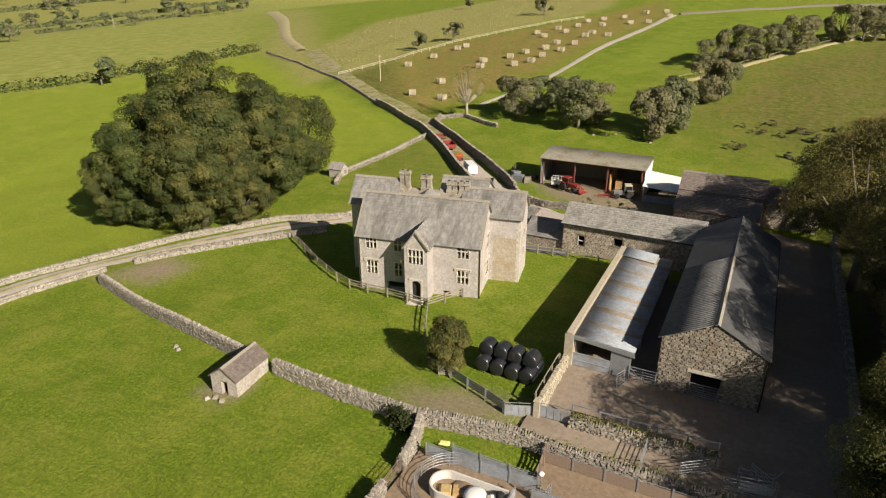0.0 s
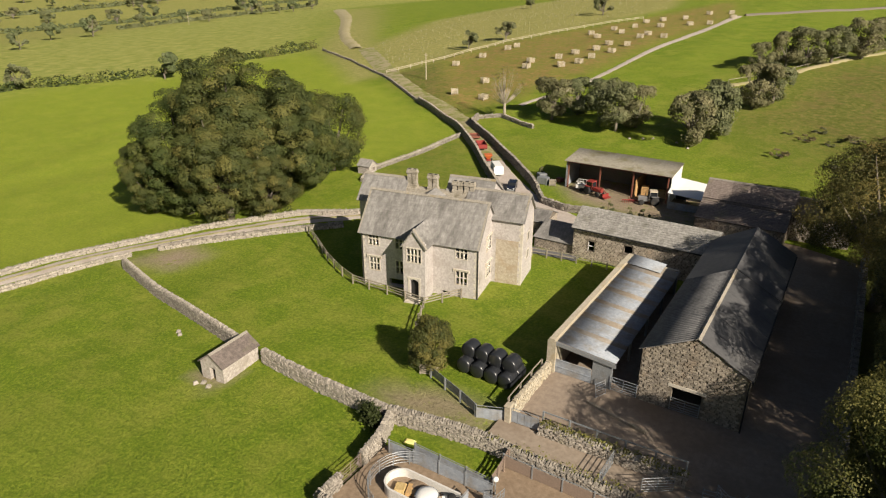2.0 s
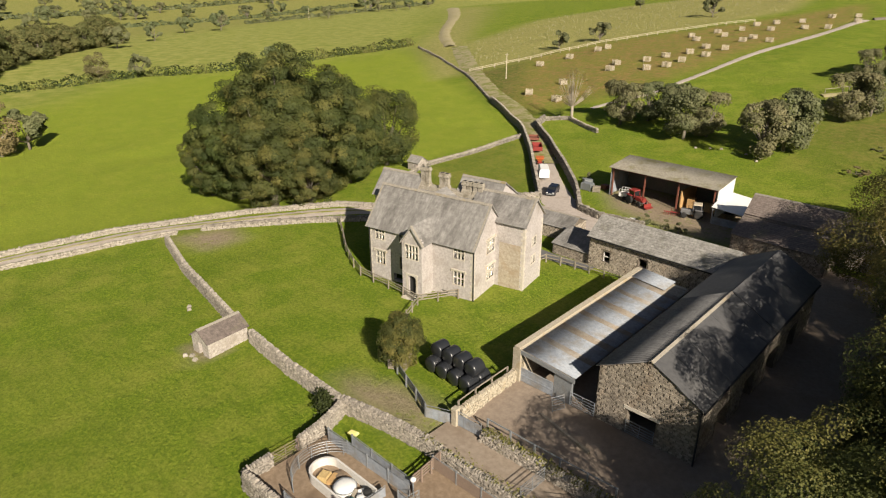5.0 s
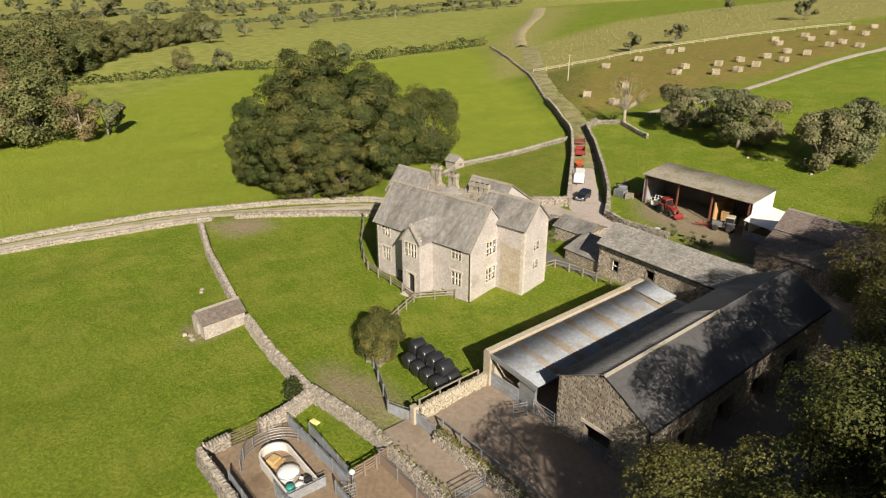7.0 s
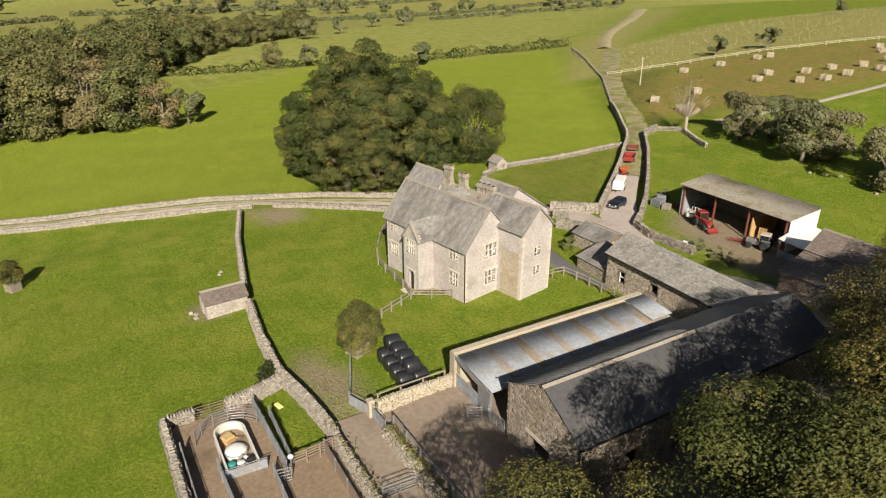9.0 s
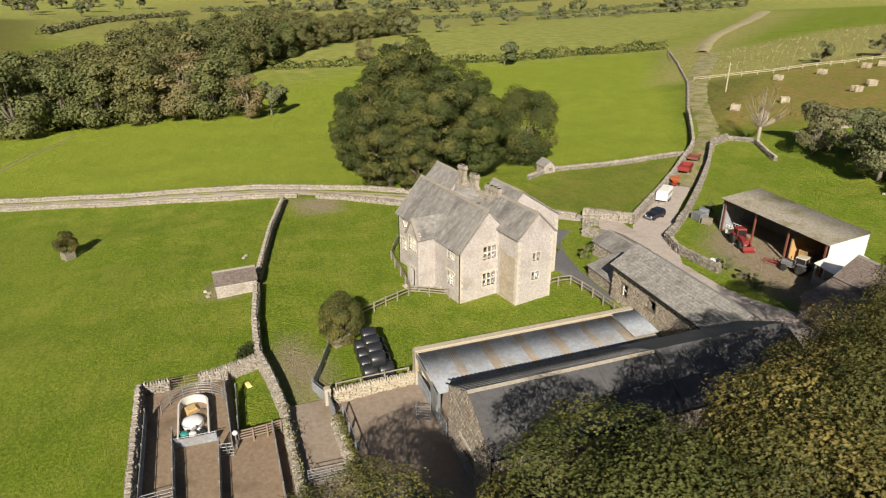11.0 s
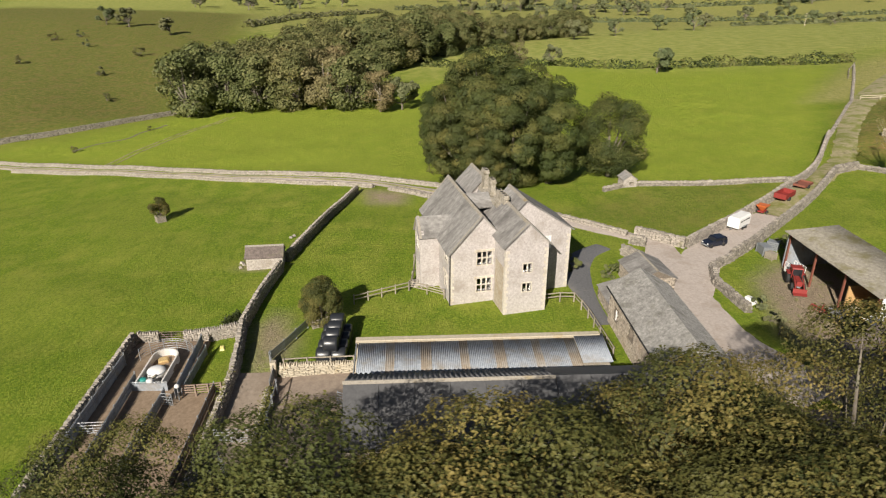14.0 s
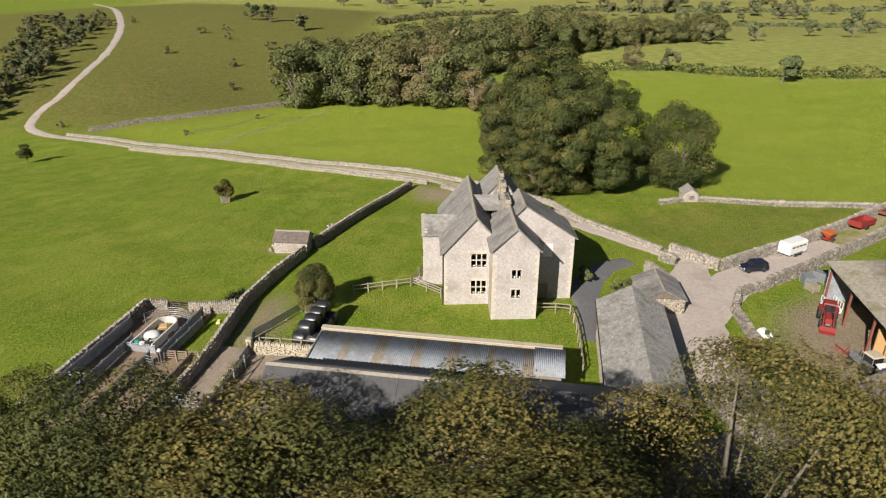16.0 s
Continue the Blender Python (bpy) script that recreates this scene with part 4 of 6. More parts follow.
# spine wall and chimneys, with the small roof in the valley
s = Shape().box(-11.0, -3.0, 6.2, 7.3, 5.0, 9.3)
part("spine_wall", s, CHIMNEY_STONE, house, "yellowed rubble wall carrying the chimneys")
for q in ([(-10.9, 5.5, 7.4), (-3.3, 5.5, 7.4), (-3.3, 6.25, 8.9), (-10.9, 6.25, 8.9)], [(-9.0, 3.2, 8.6), (-9.0, 6.2, 8.6), (-7.2, 6.2, 9.7), (-7.2, 3.2, 9.7)], [(-5.4, 6.2, 8.6), (-5.4, 3.2, 8.6), (-7.2, 3.2, 9.7), (-7.2, 6.2, 9.7)]):
    roof = slab(house, q, 0.08, SLATE, "valley_roof")
    slates(roof, q, SLATE, rngp, 0.40, 0.30, 0.02)
for u, cut in ((-10.3, 0.15), (-7.75, 0.5), (-4.75, 0.95), (-3.35, 0.9)):
    stack = part("chimney", Shape().box(u - 0.62, u + 0.62, 6.35, 7.2, 8.0, 9.5), CHIMNEY_STONE, house, "paired weathered stone chimney stack")
    for c in (u - 0.32, u + 0.32):
        outline = [(0.33, 9.5), (0.33, 9.65), (0.29, 9.66), (0.27, 9.7), (0.27, 11.05 - cut), (0.36, 11.15 - cut), (0.36, 11.35 - cut), (0.3, 11.37 - cut), (0.3, 11.6 - cut)]
        part("flue", Shape().lathe([(q * 1.3, z) for q, z in outline], 4, pose(c, 6.775, 0, 0, 0, 45)), CHIMNEY_STONE, stack)
        # A thin black plate on the solid flue paints its bore's darkness.
        part("flue_mouth", Shape().box(c - 0.17, c + 0.17, 6.605, 6.945, 11.601 - cut, 11.612 - cut), BLACK, stack)
for u in (0.05, -LEN + 0.15):
    part("drainpipe", Shape().tube((u, -0.06, -0.5), (u, -0.06, 6.0), 0.06), BLACK, house, "dark iron drainpipe")


# ---- farm buildings ----
def rubble_faces(parent, runs, rng, mat, name="stonework"):
    """Proud rubble over wall faces: runs of (a, b, z0, z1, outward) with holes left clear."""
    c, a, b, u = [], [], [], []
    for p, q, z0, z1, holes, top in runs:
        p, q = np.array(p, float), np.array(q, float)
        length = np.linalg.norm(q - p)
        way = (q - p) / length
        out = np.array((way[1], -way[0]))
        rows = int((z1 - z0) / 0.19)
        for i in range(rows):
            z = z0 + (i + 0.5) * (z1 - z0) / rows
            m = int(length / 0.34)
            for k in range(m):
                x = (k + (i * 0.37) % 1 + rng.uniform(-0.22, 0.22)) * length / m
                if any(h[0] - 0.2 < x < h[1] + 0.2 and h[2] - 0.12 < z < h[3] + 0.12 for h in holes):
                    continue
                if top and z > top(x) - 0.12:
                    continue
                half = length / m * rng.uniform(0.34, 0.5)
                if x - half < 0 or x + half > length:
                    continue
                at = p + way * x + out * rng.uniform(-0.015, 0.03)
                c.append((*at, z + rng.uniform(-0.02, 0.02)))
                a.append((*(way * half), 0))
                b.append((*(out * 0.03), 0))
                u.append((0, 0, (z1 - z0) / rows * rng.uniform(0.38, 0.5)))
    return many_boxes(name, np.array(c), np.array(a), np.array(b), np.array(u), mat, parent, rng, 0.1)


rb = np.random.default_rng(21)
# long barn: ridge along y
barn = thing("long_barn", pose(-0.65, 48.05, 0), "long dark-roofed stone barn with a gated doorway", "barn")
BX0, BX1, BL, BE, BR = -3.9, 3.85, 26.0, 4.75, 6.8
s = Shape()
sh = [(2.6, 4.85, 0.0, 2.15)]
wall_with_holes(s, (BX0, 0), (BX1, 0), -0.4, BE, 0.6, sh)
eh = [(3 + 5.2 * k, 5.2 + 5.2 * k, 0.0, 2.4) for k in range(4)]
wall_with_holes(s, (BX1, 0.6), (BX1, BL - 0.6), -0.4, BE, 0.6, eh)
wall_with_holes(s, (BX1, BL), (BX0, BL), -0.4, BE, 0.6)
wall_with_holes(s, (BX0, BL - 0.6), (BX0, 0.6), -0.4, BE, 0.6)
s.prism([(BX0, BE), (BX1, BE), (0, BR - 0.1)], 0.002, 0.6).prism([(BX0, BE), (BX1, BE), (0, BR - 0.1)], BL - 0.6, BL - 0.002)
part("wall", s, JOINT, barn)
rubble_faces(barn, [((BX0, 0), (BX1, 0), -0.1, BR, sh, lambda x: BE + (BR - BE) * (1 - abs(x - 3.9) / 3.9)), ((BX1, 0), (BX1, BL), -0.1, BE, [(h[0] + .6, h[1] + .6, h[2], h[3]) for h in eh], None)], rb, BARN_STONE)
CUT = 14.2
sl = (BR - BE) / 3.9
dz = 0.25 * sl
corrugated(barn, [(BX0 - 0.25, CUT, BE - dz + 0.08), (BX0 - 0.25, -0.15, BE - dz + 0.08), (0, -0.15, BR + 0.08), (0, CUT, BR + 0.08)], GREY_SHEET, "roof_sheet", 0.36, 0.07, "grey corrugated fibre sheet")
HALF = (BX1 + 0.25) * 0.52
ZH = BR - (BR - BE + dz) * 0.52
for y0, y1, up in ((-0.15, CUT, 0.06), (CUT + 0.01, BL + 0.2, 0.12)):
    n = round((y1 - y0) / 2.4)
    for k in range(n):
        ya, yb = y0 + (y1 - y0) * k / n + 0.012, y0 + (y1 - y0) * (k + 1) / n - 0.012
        slab(barn, [(BX1 + 0.25, ya, BE - dz + up), (BX1 + 0.25, yb, BE - dz + up), (HALF - 0.1, yb, ZH + up + 0.05), (HALF - 0.1, ya, ZH + up + 0.05)], 0.05, DARK_SHEET, "roof_sheet")
        slab(barn, [(HALF + 0.1, ya, ZH + up - 0.02 + 0.035), (HALF + 0.1, yb, ZH + up - 0.02 + 0.035), (0, yb, BR + up + 0.03), (0, ya, BR + up + 0.03)], 0.05, DARK_SHEET, "roof_sheet")
slab(barn, [(BX0 - 0.25, BL + 0.2, BE - dz + 0.12), (BX0 - 0.25, CUT + 0.01, BE - dz + 0.12), (0, CUT + 0.01, BR + 0.12), (0, BL + 0.2, BR + 0.12)], 0.06, DARK_SHEET, "roof_sheet")
s = Shape().prism([(-0.2, BR + 0.02), (0, BR + 0.18), (0.2, BR + 0.02), (0.16, BR - 0.02), (0, BR + 0.12), (-0.16, BR - 0.02)], -0.2, CUT)
part("ridge_cap", s, RIDGE, barn, "pale ridge capping")
part("gutter", Shape().box(BX1 + 0.2, BX1 + 0.34, -0.2, BL, BE - dz - 0.1, BE - dz + 0.0), BLACK, barn, "black eaves gutter")
part("drainpipe", Shape().tube((BX1 + 0.1, -0.08, 0), (BX1 + 0.1, -0.08, BE - 0.2), 0.06), BLACK, barn)
part("lintel", Shape().box(BX0 + 2.3, BX0 + 5.15, -0.08, 0.3, 2.15, 2.42), DRESSED, barn, "stone lintel")


def bar_gate(m, length, tall=1.15, mat=None, bars=6, label="galvanised steel field gate", name="field_gate", group="gates", braces=True):
    """A tubular gate: frame, bars, braces; x along, z up."""
    mat = mat or STEEL
    g = thing(name, m, label, "gate", group)
    r = 0.028
    for x in (0, length):
        part("stile", Shape().tube((x, 0, 0.08), (x, 0, tall), r), mat, g)
    for k in range(bars):
        z = 0.1 + (tall - 0.12) * (k / (bars - 1)) ** 1.15
        part("bar", Shape().tube((0, 0, z), (length, 0, z), r * 0.85), mat, g)
    if braces:
        part("brace", Shape().tube((length / 2, 0.02, 0.1), (length / 2, 0.02, tall), r * 0.8), mat, g)
        part("brace", Shape().tube((0, 0.03, tall), (length / 2, 0.03, 0.1), r * 0.7), mat, g)
    return g


bar_gate(pose(-1.93, 47.98, 0.03), 2.2, 1.2)

# lean-to shed with rusty and bright roof sheets
shed = thing("lean_to_shed", pose(-12.1, 48.0, 0), "open-fronted stone shed with striped rusty metal roof", "shed")
SW, SL = 5.4, 20.6
s = Shape()
wall_with_holes(s, (0, SL), (0, 0), -0.8, 3.15, 0.5)
wall_with_holes(s, (SW, SL), (0, SL), -0.6, 2.7, 0.45)
part("wall", s, YELLOW_STONE, shed, "pale rubble wall")
part("coping", Shape().box(-0.12, 0.42, -0.25, SL + 0.1, 3.15, 3.28), YELLOW_STONE, shed, "yellow lichened coping stones")
rubble_faces(shed, [((0, SL), (0, 0), -0.6, 3.1, [], None)], rb, YELLOW_STONE)
z_a, z_b = 3.08, 2.62
bays = 6
for k in range(bays):
    y0, y1 = 0.0 + 18.4 * k / bays, 18.4 * (k + 1) / bays
    cut = y0 + (y1 - y0) * (0.76 if k % 2 == 0 else 0.70)
    for a, b, mt, lb in ((y0, cut, GALV, "bright galvanised roof sheet"), (cut, y1, RUST, "rusty brown roof sheet")):
        q = [(SW + 0.25, a, z_b), (SW + 0.25, b, z_b), (0.42, b, z_a), (0.42, a, z_a)]
        corrugated(shed, q, mt, "roof_sheet", 0.15, 0.025, lb)
q = [(SW - 1.4, 18.4, 2.85), (SW - 1.4, SL + 0.3, 2.85), (0.3, SL + 0.3, 3.22), (0.3, 18.4, 3.22)]
corrugated(shed, q, GALV, "roof_sheet", 0.15, 0.025, "bright new galvanised roof sheet")
slab(shed, [(SW + 0.15, 0, z_b - 0.06), (SW + 0.15, SL, z_b - 0.06), (0.45, SL, z_a - 0.06), (0.45, 0, z_a - 0.06)], 0.05, OLD_WOOD, "roof_lining")
part("fascia", Shape().add([(0.3, -0.22, z_a - 0.32), (SW + 0.3, -0.22, z_b - 0.36), (SW + 0.3, -0.22, z_b + 0.02), (0.3, -0.22, z_a + 0.02), (0.3, -0.14, z_a - 0.32), (SW + 0.3, -0.14, z_b - 0.36), (SW + 0.3, -0.14, z_b + 0.02), (0.3, -0.14, z_a + 0.02)], [(0, 1, 2, 3), (7, 6, 5, 4), (3, 2, 6, 7), (0, 4, 5, 1), (1, 5, 6, 2), (0, 3, 7, 4)]), STEEL, shed, "grey fascia board")
for y in (0.1, 5, 10, 15, 20):
    for x in (SW - 0.1,):
        part("post", Shape().box(x - 0.1, x + 0.1, y - 0.1, y + 0.1, -0.2, 2.6), STEEL, shed)
part("front_pier", Shape().box(-0.25, 0.5, -0.25, 0.3, -0.5, 3.1), YELLOW_STONE, shed, "rubble front pier")
part("sheeted_gate", Shape().box(0.5, 3.7, -0.06, 0.0, 0.05, 1.35).box(0.5, 3.7, -0.1, -0.06, 0.6, 0.68).box(0.5, 3.7, -0.1, -0.06, 1.28, 1.36), GALV, shed, "sheeted grey metal gate")
part("side_boarding", Shape().box(3.75, SW, -0.05, 0.0, 0.05, 2.35), STEEL, shed, "grey vertical boarding")
bar_gate(pose(-6.75, 47.9, 0.06), 2.2, 1.3, GALV, 6)

# low range north of the lawn
low = thing("stone_byre", pose(-20.0, 72.1, 0.0), "long stone byre with pale lichened slate roof", "byre")
LX, LD, LE, LR = 16.0, 5.4, 3.75, 5.4
s = Shape()
lh = [(1.9, 2.7, 0.9, 2.2), (6.2, 7.2, 1.6, 2.6)]
wall_with_holes(s, (0, 0), (LX, 0), -0.8, LE, 0.55, lh)
wall_with_holes(s, (LX, 0.55), (LX, LD - 0.55), -0.5, LE, 0.55)
wall_with_holes(s, (LX, LD), (0, LD), -0.5, LE, 0.55)
wall_with_holes(s, (0, LD - 0.55), (0, 0.55), -0.8, LE, 0.55)
turn_x = Matrix(((0, 1, 0, 0), (1, 0, 0, 0), (0, 0, 1, 0), (0, 0, 0, 1)))
s.prism([(0, LE), (LD, LE), (LD / 2, LR - 0.08)], 0.002, 0.55, turn_x).prism([(0, LE), (LD, LE), (LD / 2, LR - 0.08)], LX - 0.55, LX - 0.002, turn_x)
part("wall", s, JOINT, low)
rubble_faces(low, [((0, 0), (LX, 0), -0.5, LE, lh, None), ((0, LD), (0, 0), -0.5, LR, [], lambda x: LE + (LR - LE) * (1 - abs(x - LD / 2) / (LD / 2)))], rb, BARN_STONE)
for q in ([(-0.2, -0.3, LE - 0.16), (LX, -0.3, LE - 0.16), (LX, LD / 2, LR), (-0.2, LD / 2, LR)], [(LX, LD + 0.3, LE - 0.16), (-0.2, LD + 0.3, LE - 0.16), (-0.2, LD / 2, LR), (LX, LD / 2, LR)]):
    roof = slab(low, q, 0.07, PALE_SLATE, "roof")
    slates(roof, q, PALE_SLATE, rb, 0.42, 0.30, 0.03)
part("window_frame", Shape().box(1.85, 1.95, 0.1, 0.2, 0.9, 2.2).box(2.65, 2.75, 0.1, 0.2, 0.9, 2.2).box(1.9, 2.7, 0.1, 0.2, 1.5, 1.58), WHITE, low, "pale window frame")
part("gutter", Shape().box(-0.2, LX, -0.44, -0.32, LE - 0.28, LE - 0.18), BLACK, low)


def small_house(name, m, wx, wy, eave, ridge, wall, roof_mat, label, category, lean=False, seed=0, door=None, size=(0.42, 0.30, 0.026)):
    """A small stone building, ridge along x (or a lean-to roof rising to its back)."""
    r = np.random.default_rng(seed + 50)
    b = thing(name, m, label, category)
    s = Shape()
    t = min(0.45, wx * 0.2)
    wall_with_holes(s, (0, 0), (wx, 0), -0.8, eave, t, door.get("s", []) if door else [])
    wall_with_holes(s, (wx, t), (wx, wy - t), -0.8, eave, t, door.get("e", []) if door else [])
    wall_with_holes(s, (wx, wy), (0, wy), -0.8, ridge - 0.06 if lean else eave, t)
    wall_with_holes(s, (0, wy - t), (0, t), -0.8, eave, t, door.get("w", []) if door else [])
    top = [(0, eave), (wy, eave), (wy, ridge - 0.06)] if lean else [(0, eave), (wy, eave), (wy / 2, ridge - 0.06)]
    s.prism(top, 0.002, t, turn_x).prism(top, wx - t, wx - 0.002, turn_x)
    part("wall", s, JOINT if wall is BARN_STONE else wall, b)
    o = 0.15
    if lean:
        quads = [[(-o, -o, eave - 0.05), (wx + o, -o, eave - 0.05), (wx + o, wy + o, ridge + 0.04), (-o, wy + o, ridge + 0.04)]]
    else:
        quads = [[(-o, -o, eave - 0.08), (wx + o, -o, eave - 0.08), (wx + o, wy / 2, ridge), (-o, wy / 2, ridge)], [(wx + o, wy + o, eave - 0.08), (-o, wy + o, eave - 0.08), (-o, wy / 2, ridge), (wx + o, wy / 2, ridge)]]
        part("ridge_cap", Shape().prism([(wy / 2 - 0.2, ridge - 0.06), (wy / 2, ridge + 0.1), (wy / 2 + 0.2, ridge - 0.06), (wy / 2, ridge + 0.02)], -o, wx + o, turn_x), RIDGE, b)
    for q in quads:
        roof = slab(b, q, 0.06, roof_mat, "roof")
        slates(roof, q, roof_mat, r, *size)
    rubble_faces(b, [((0, 0), (wx, 0), -0.4, eave, door.get("s", []) if door else [], None), ((wx, 0), (wx, wy), -0.4, eave, [(h[0] + t, h[1] + t, h[2], h[3]) for h in door.get("e", [])] if door else [], None)], r, wall)
    return b


small_house("lean_to_store", pose(-25.2, 72.5, -0.25), 5.1, 3.6, 1.35, 2.4, BARN_STONE, SLATE, "low stone lean-to store beside the byre", "store", True, 1)
small_house("slate_outhouse", pose(-30.6, 76.4, -0.2, 0, 0, 4), 5.0, 4.4, 1.6, 2.6, BARN_STONE, SLATE, "small slate-roofed outhouse with mossy eaves", "outhouse", False, 2)
small_house("old_cart_house", pose(-9.2, 90.2, 0.0), 10.6, 5.2, 4.2, 6.0, BARN_STONE, BROWN_SLATE, "old stone cart house with brown slate roof", "barn", False, 3)
small_house("cart_house_lean_to", pose(-9.2, 86.4, 0.0), 10.4, 3.75, 2.6, 4.0, BARN_STONE, BROWN_SLATE, "stone lean-to with brown slate roof in shade", "barn", True, 4)
small_house("end_stable", pose(1.5, 90.6, 0.0), 6.5, 4.6, 3.6, 5.3, BARN_STONE, BROWN_SLATE, "lower stone stable under the trees", "stable", False, 5)
small_house("field_hut", pose(-36.0, 32.7, -1.45, 0, 0, 94), 4.3, 2.7, 1.6, 2.6, HUT_STONE, BROWN_SLATE, "small pale stone field hut with slate roof", "hut", False, 6, {"w": [(0.6, 1.25, -0.6, 1.2)]})
small_house("wayside_hut", pose(-65.8, 87.0, -1.1, 0, 0, 5), 2.4, 2.2, 1.5, 2.35, HUT_STONE, SLATE, "tiny stone hut beside the field wall", "hut", False, 7, {"e": [(0.5, 1.2, 0.4, 1.1)]})

# open implement barn
dutch = thing("open_barn", pose(-30.9, 95.9, 0.1), "open-fronted implement barn with mossy sheet roof", "barn")
DX, DD = 16.0, 5.5
corrugated(dutch, [(-0.3, -0.5, 4.35), (DX + 0.2, -0.5, 4.35), (DX + 0.2, DD + 0.3, 4.95), (-0.3, DD + 0.3, 4.95)], MOSSY_SHEET, "roof_sheet", 0.3, 0.04, "mossy pale brown corrugated roof")
# The back boards take a dark material that carries the interior's shade.
part("back_wall", Shape().box(0, DX, DD, DD + 0.15, -0.6, 4.75), BARK, dutch, "boarded back wall coloured dark for the barn's inner shade")
for x, mt in ((-0.08, GALV), (DX, WHITE)):
    part("end_wall", Shape().prism([(0, -0.6), (DD, -0.6), (DD, 4.8), (0, 4.25)], x, x + 0.1, turn_x), mt, dutch, "pale sheeted end wall")
for k in range(4):
    x = 0.3 + 5.1 * k
    part("post", Shape().box(x - 0.09, x + 0.09, 0, 0.18, -0.6, 4.3), RED_OXIDE, dutch, "red oxide steel post")
part("beam", Shape().box(0, DX, 0.0, 0.15, 4.05, 4.28), RED_OXIDE, dutch)
part("partition", Shape().box(10.8, 10.95, 0.4, DD, -0.6, 2.9), PLY, dutch, "tan boarded partition")
annex = thing("white_annex", pose(-14.8, 94.6, 0.05), "small lean-to with white sheet roof", "shed")
slab(annex, [(0, -0.6, 2.5), (5.4, -0.6, 2.2), (5.4, 4.2, 3.1), (0, 4.2, 3.6)], 0.05, WHITE, "roof_sheet")
for x, y, z in ((0.2, -0.4, 2.4), (5.2, -0.4, 2.1), (5.2, 4.0, 3.0), (0.2, 4.0, 3.4)):
    part("post", Shape().box(x - 0.08, x + 0.08, y - 0.08, y + 0.08, -0.5, z), STEEL, annex)
part("back_wall", Shape().box(0.2, 5.2, 4.0, 4.1, -0.5, 2.9), BLACK, annex)
part("gate", Shape().box(0.3, 5.1, -0.5, -0.44, 0.0, 1.2), GALV, annex, "grey sheeted gates")


# ---- trees ----
def tree_kind(seed, tall, spread, leaves, size, bark, leaf, bole=0.3, low=0.25, clumps=40, squash=1.0, gaps=0.0, lean=0.0, deep=-0.75, puff=1.0, loose=0.38, limbs=14, even=0.0):
    """Meshes for one tree: a tapered trunk with limbs, and a crown of boughs that carry rounded sprays of leaves with dark gaps between."""
    r = np.random.default_rng(seed)
    w = Shape()
    base = tall * 0.03
    fork = tall * bole
    w.tube((0, 0, -0.6), (lean * 0.2, 0, fork), base * 1.25, base * 0.85, 7)
    centre = np.array((lean, 0, tall * (low + 1) / 2))
    half = np.array((spread, spread, tall * (1 - low) / 2 * squash))
    boughs = max(4, clumps // 5)
    c, out = [], []
    while len(c) < clumps:
        d = r.normal(size=3)
        d /= np.linalg.norm(d)
        if d[2] < deep:
            continue
        wob = 1 + (1 - even) * (0.13 * math.sin(3 * math.atan2(d[1], d[0]) + seed) + 0.08 * math.sin(5 * d[2] + seed))
        bough = centre + d * half * r.uniform(0.56, 0.72) * wob
        reach = r.uniform(0.26, 0.38) * spread
        for _ in range(max(2, clumps // boughs)):
            e = d * 0.8 + r.normal(0, 0.62, 3) + np.array((0, 0, 0.15))
            e /= np.linalg.norm(e)
            c.append(bough + e * reach * r.uniform(0.65, 1.0))
            out.append(e * 0.6 + d * 0.6)
    c, out = np.array(c), np.array(out)
    clumps = len(c)
    c[:, 2] = np.maximum(c[:, 2], tall * 0.07)
    cr = r.uniform(0.15, 0.27, clumps) * min(spread, tall * 0.4) * puff
    fine = min(1.0, 14 / limbs) ** 0.7
    for k in range(0, clumps, max(1, clumps // limbs)):
        q = c[k]
        mid = np.array((lean * 0.5, 0, fork)) * 0.45 + q * 0.55 + np.array((0, 0, -tall * 0.04))
        w.tube((lean * 0.2, 0, fork * 0.9), tuple(mid), base * 0.5 * fine, base * 0.28 * fine, 5)
        w.tube(tuple(mid), tuple(q), base * 0.28 * fine, base * 0.05 * fine, 4)
    share = cr ** 2
    pick = r.choice(clumps, leaves, p=share / share.sum())
    d = r.normal(size=(leaves, 3)) + out[pick] * 0.75 + np.array((0, 0, 0.3))
    d /= np.linalg.norm(d, axis=1)[:, None]
    rad = cr[pick] * (1 - np.abs(r.normal(0, 0.13, leaves))) * (1 + 0.16 * np.sin(7 * d[:, 0] + pick) * np.sin(6 * d[:, 1] + 2 * pick))
    p = c[pick] + d * rad[:, None] * np.array((1.15, 1.15, 0.8))
    keep = r.random(leaves) > gaps
    p, d, pick = p[keep], d[keep], pick[keep]
    n = len(p)
    nrm = d + r.normal(0, loose, (n, 3)) + np.array((0, 0, 0.2))
    nrm /= np.linalg.norm(nrm, axis=1)[:, None]
    a = np.cross(nrm, r.normal(size=(n, 3)))
    a /= np.linalg.norm(a, axis=1)[:, None]
    b = np.cross(nrm, a)
    ln = size * r.uniform(0.6, 1.3, n)[:, None]
    fold = nrm * ln * 0.18
    v = np.stack([p - a * ln, p - b * ln * 0.62 + fold, p + a * ln, p + b * ln * 0.62 + fold], 1)
    f = (np.arange(n)[:, None] * 4 + np.arange(4))
    crown = bulk("crown", v, f, leaf)
    me = crown.data
    tone = np.clip(r.random(clumps)[pick] * 0.82 + r.uniform(0.0, 0.18, n), 0, 1)
    me.attributes.new("tone", "FLOAT", "FACE").data.foreach_set("value", tone.astype(np.float32))
    bpy.data.objects.remove(crown)
    return w.mesh("trunk", bark, True), me


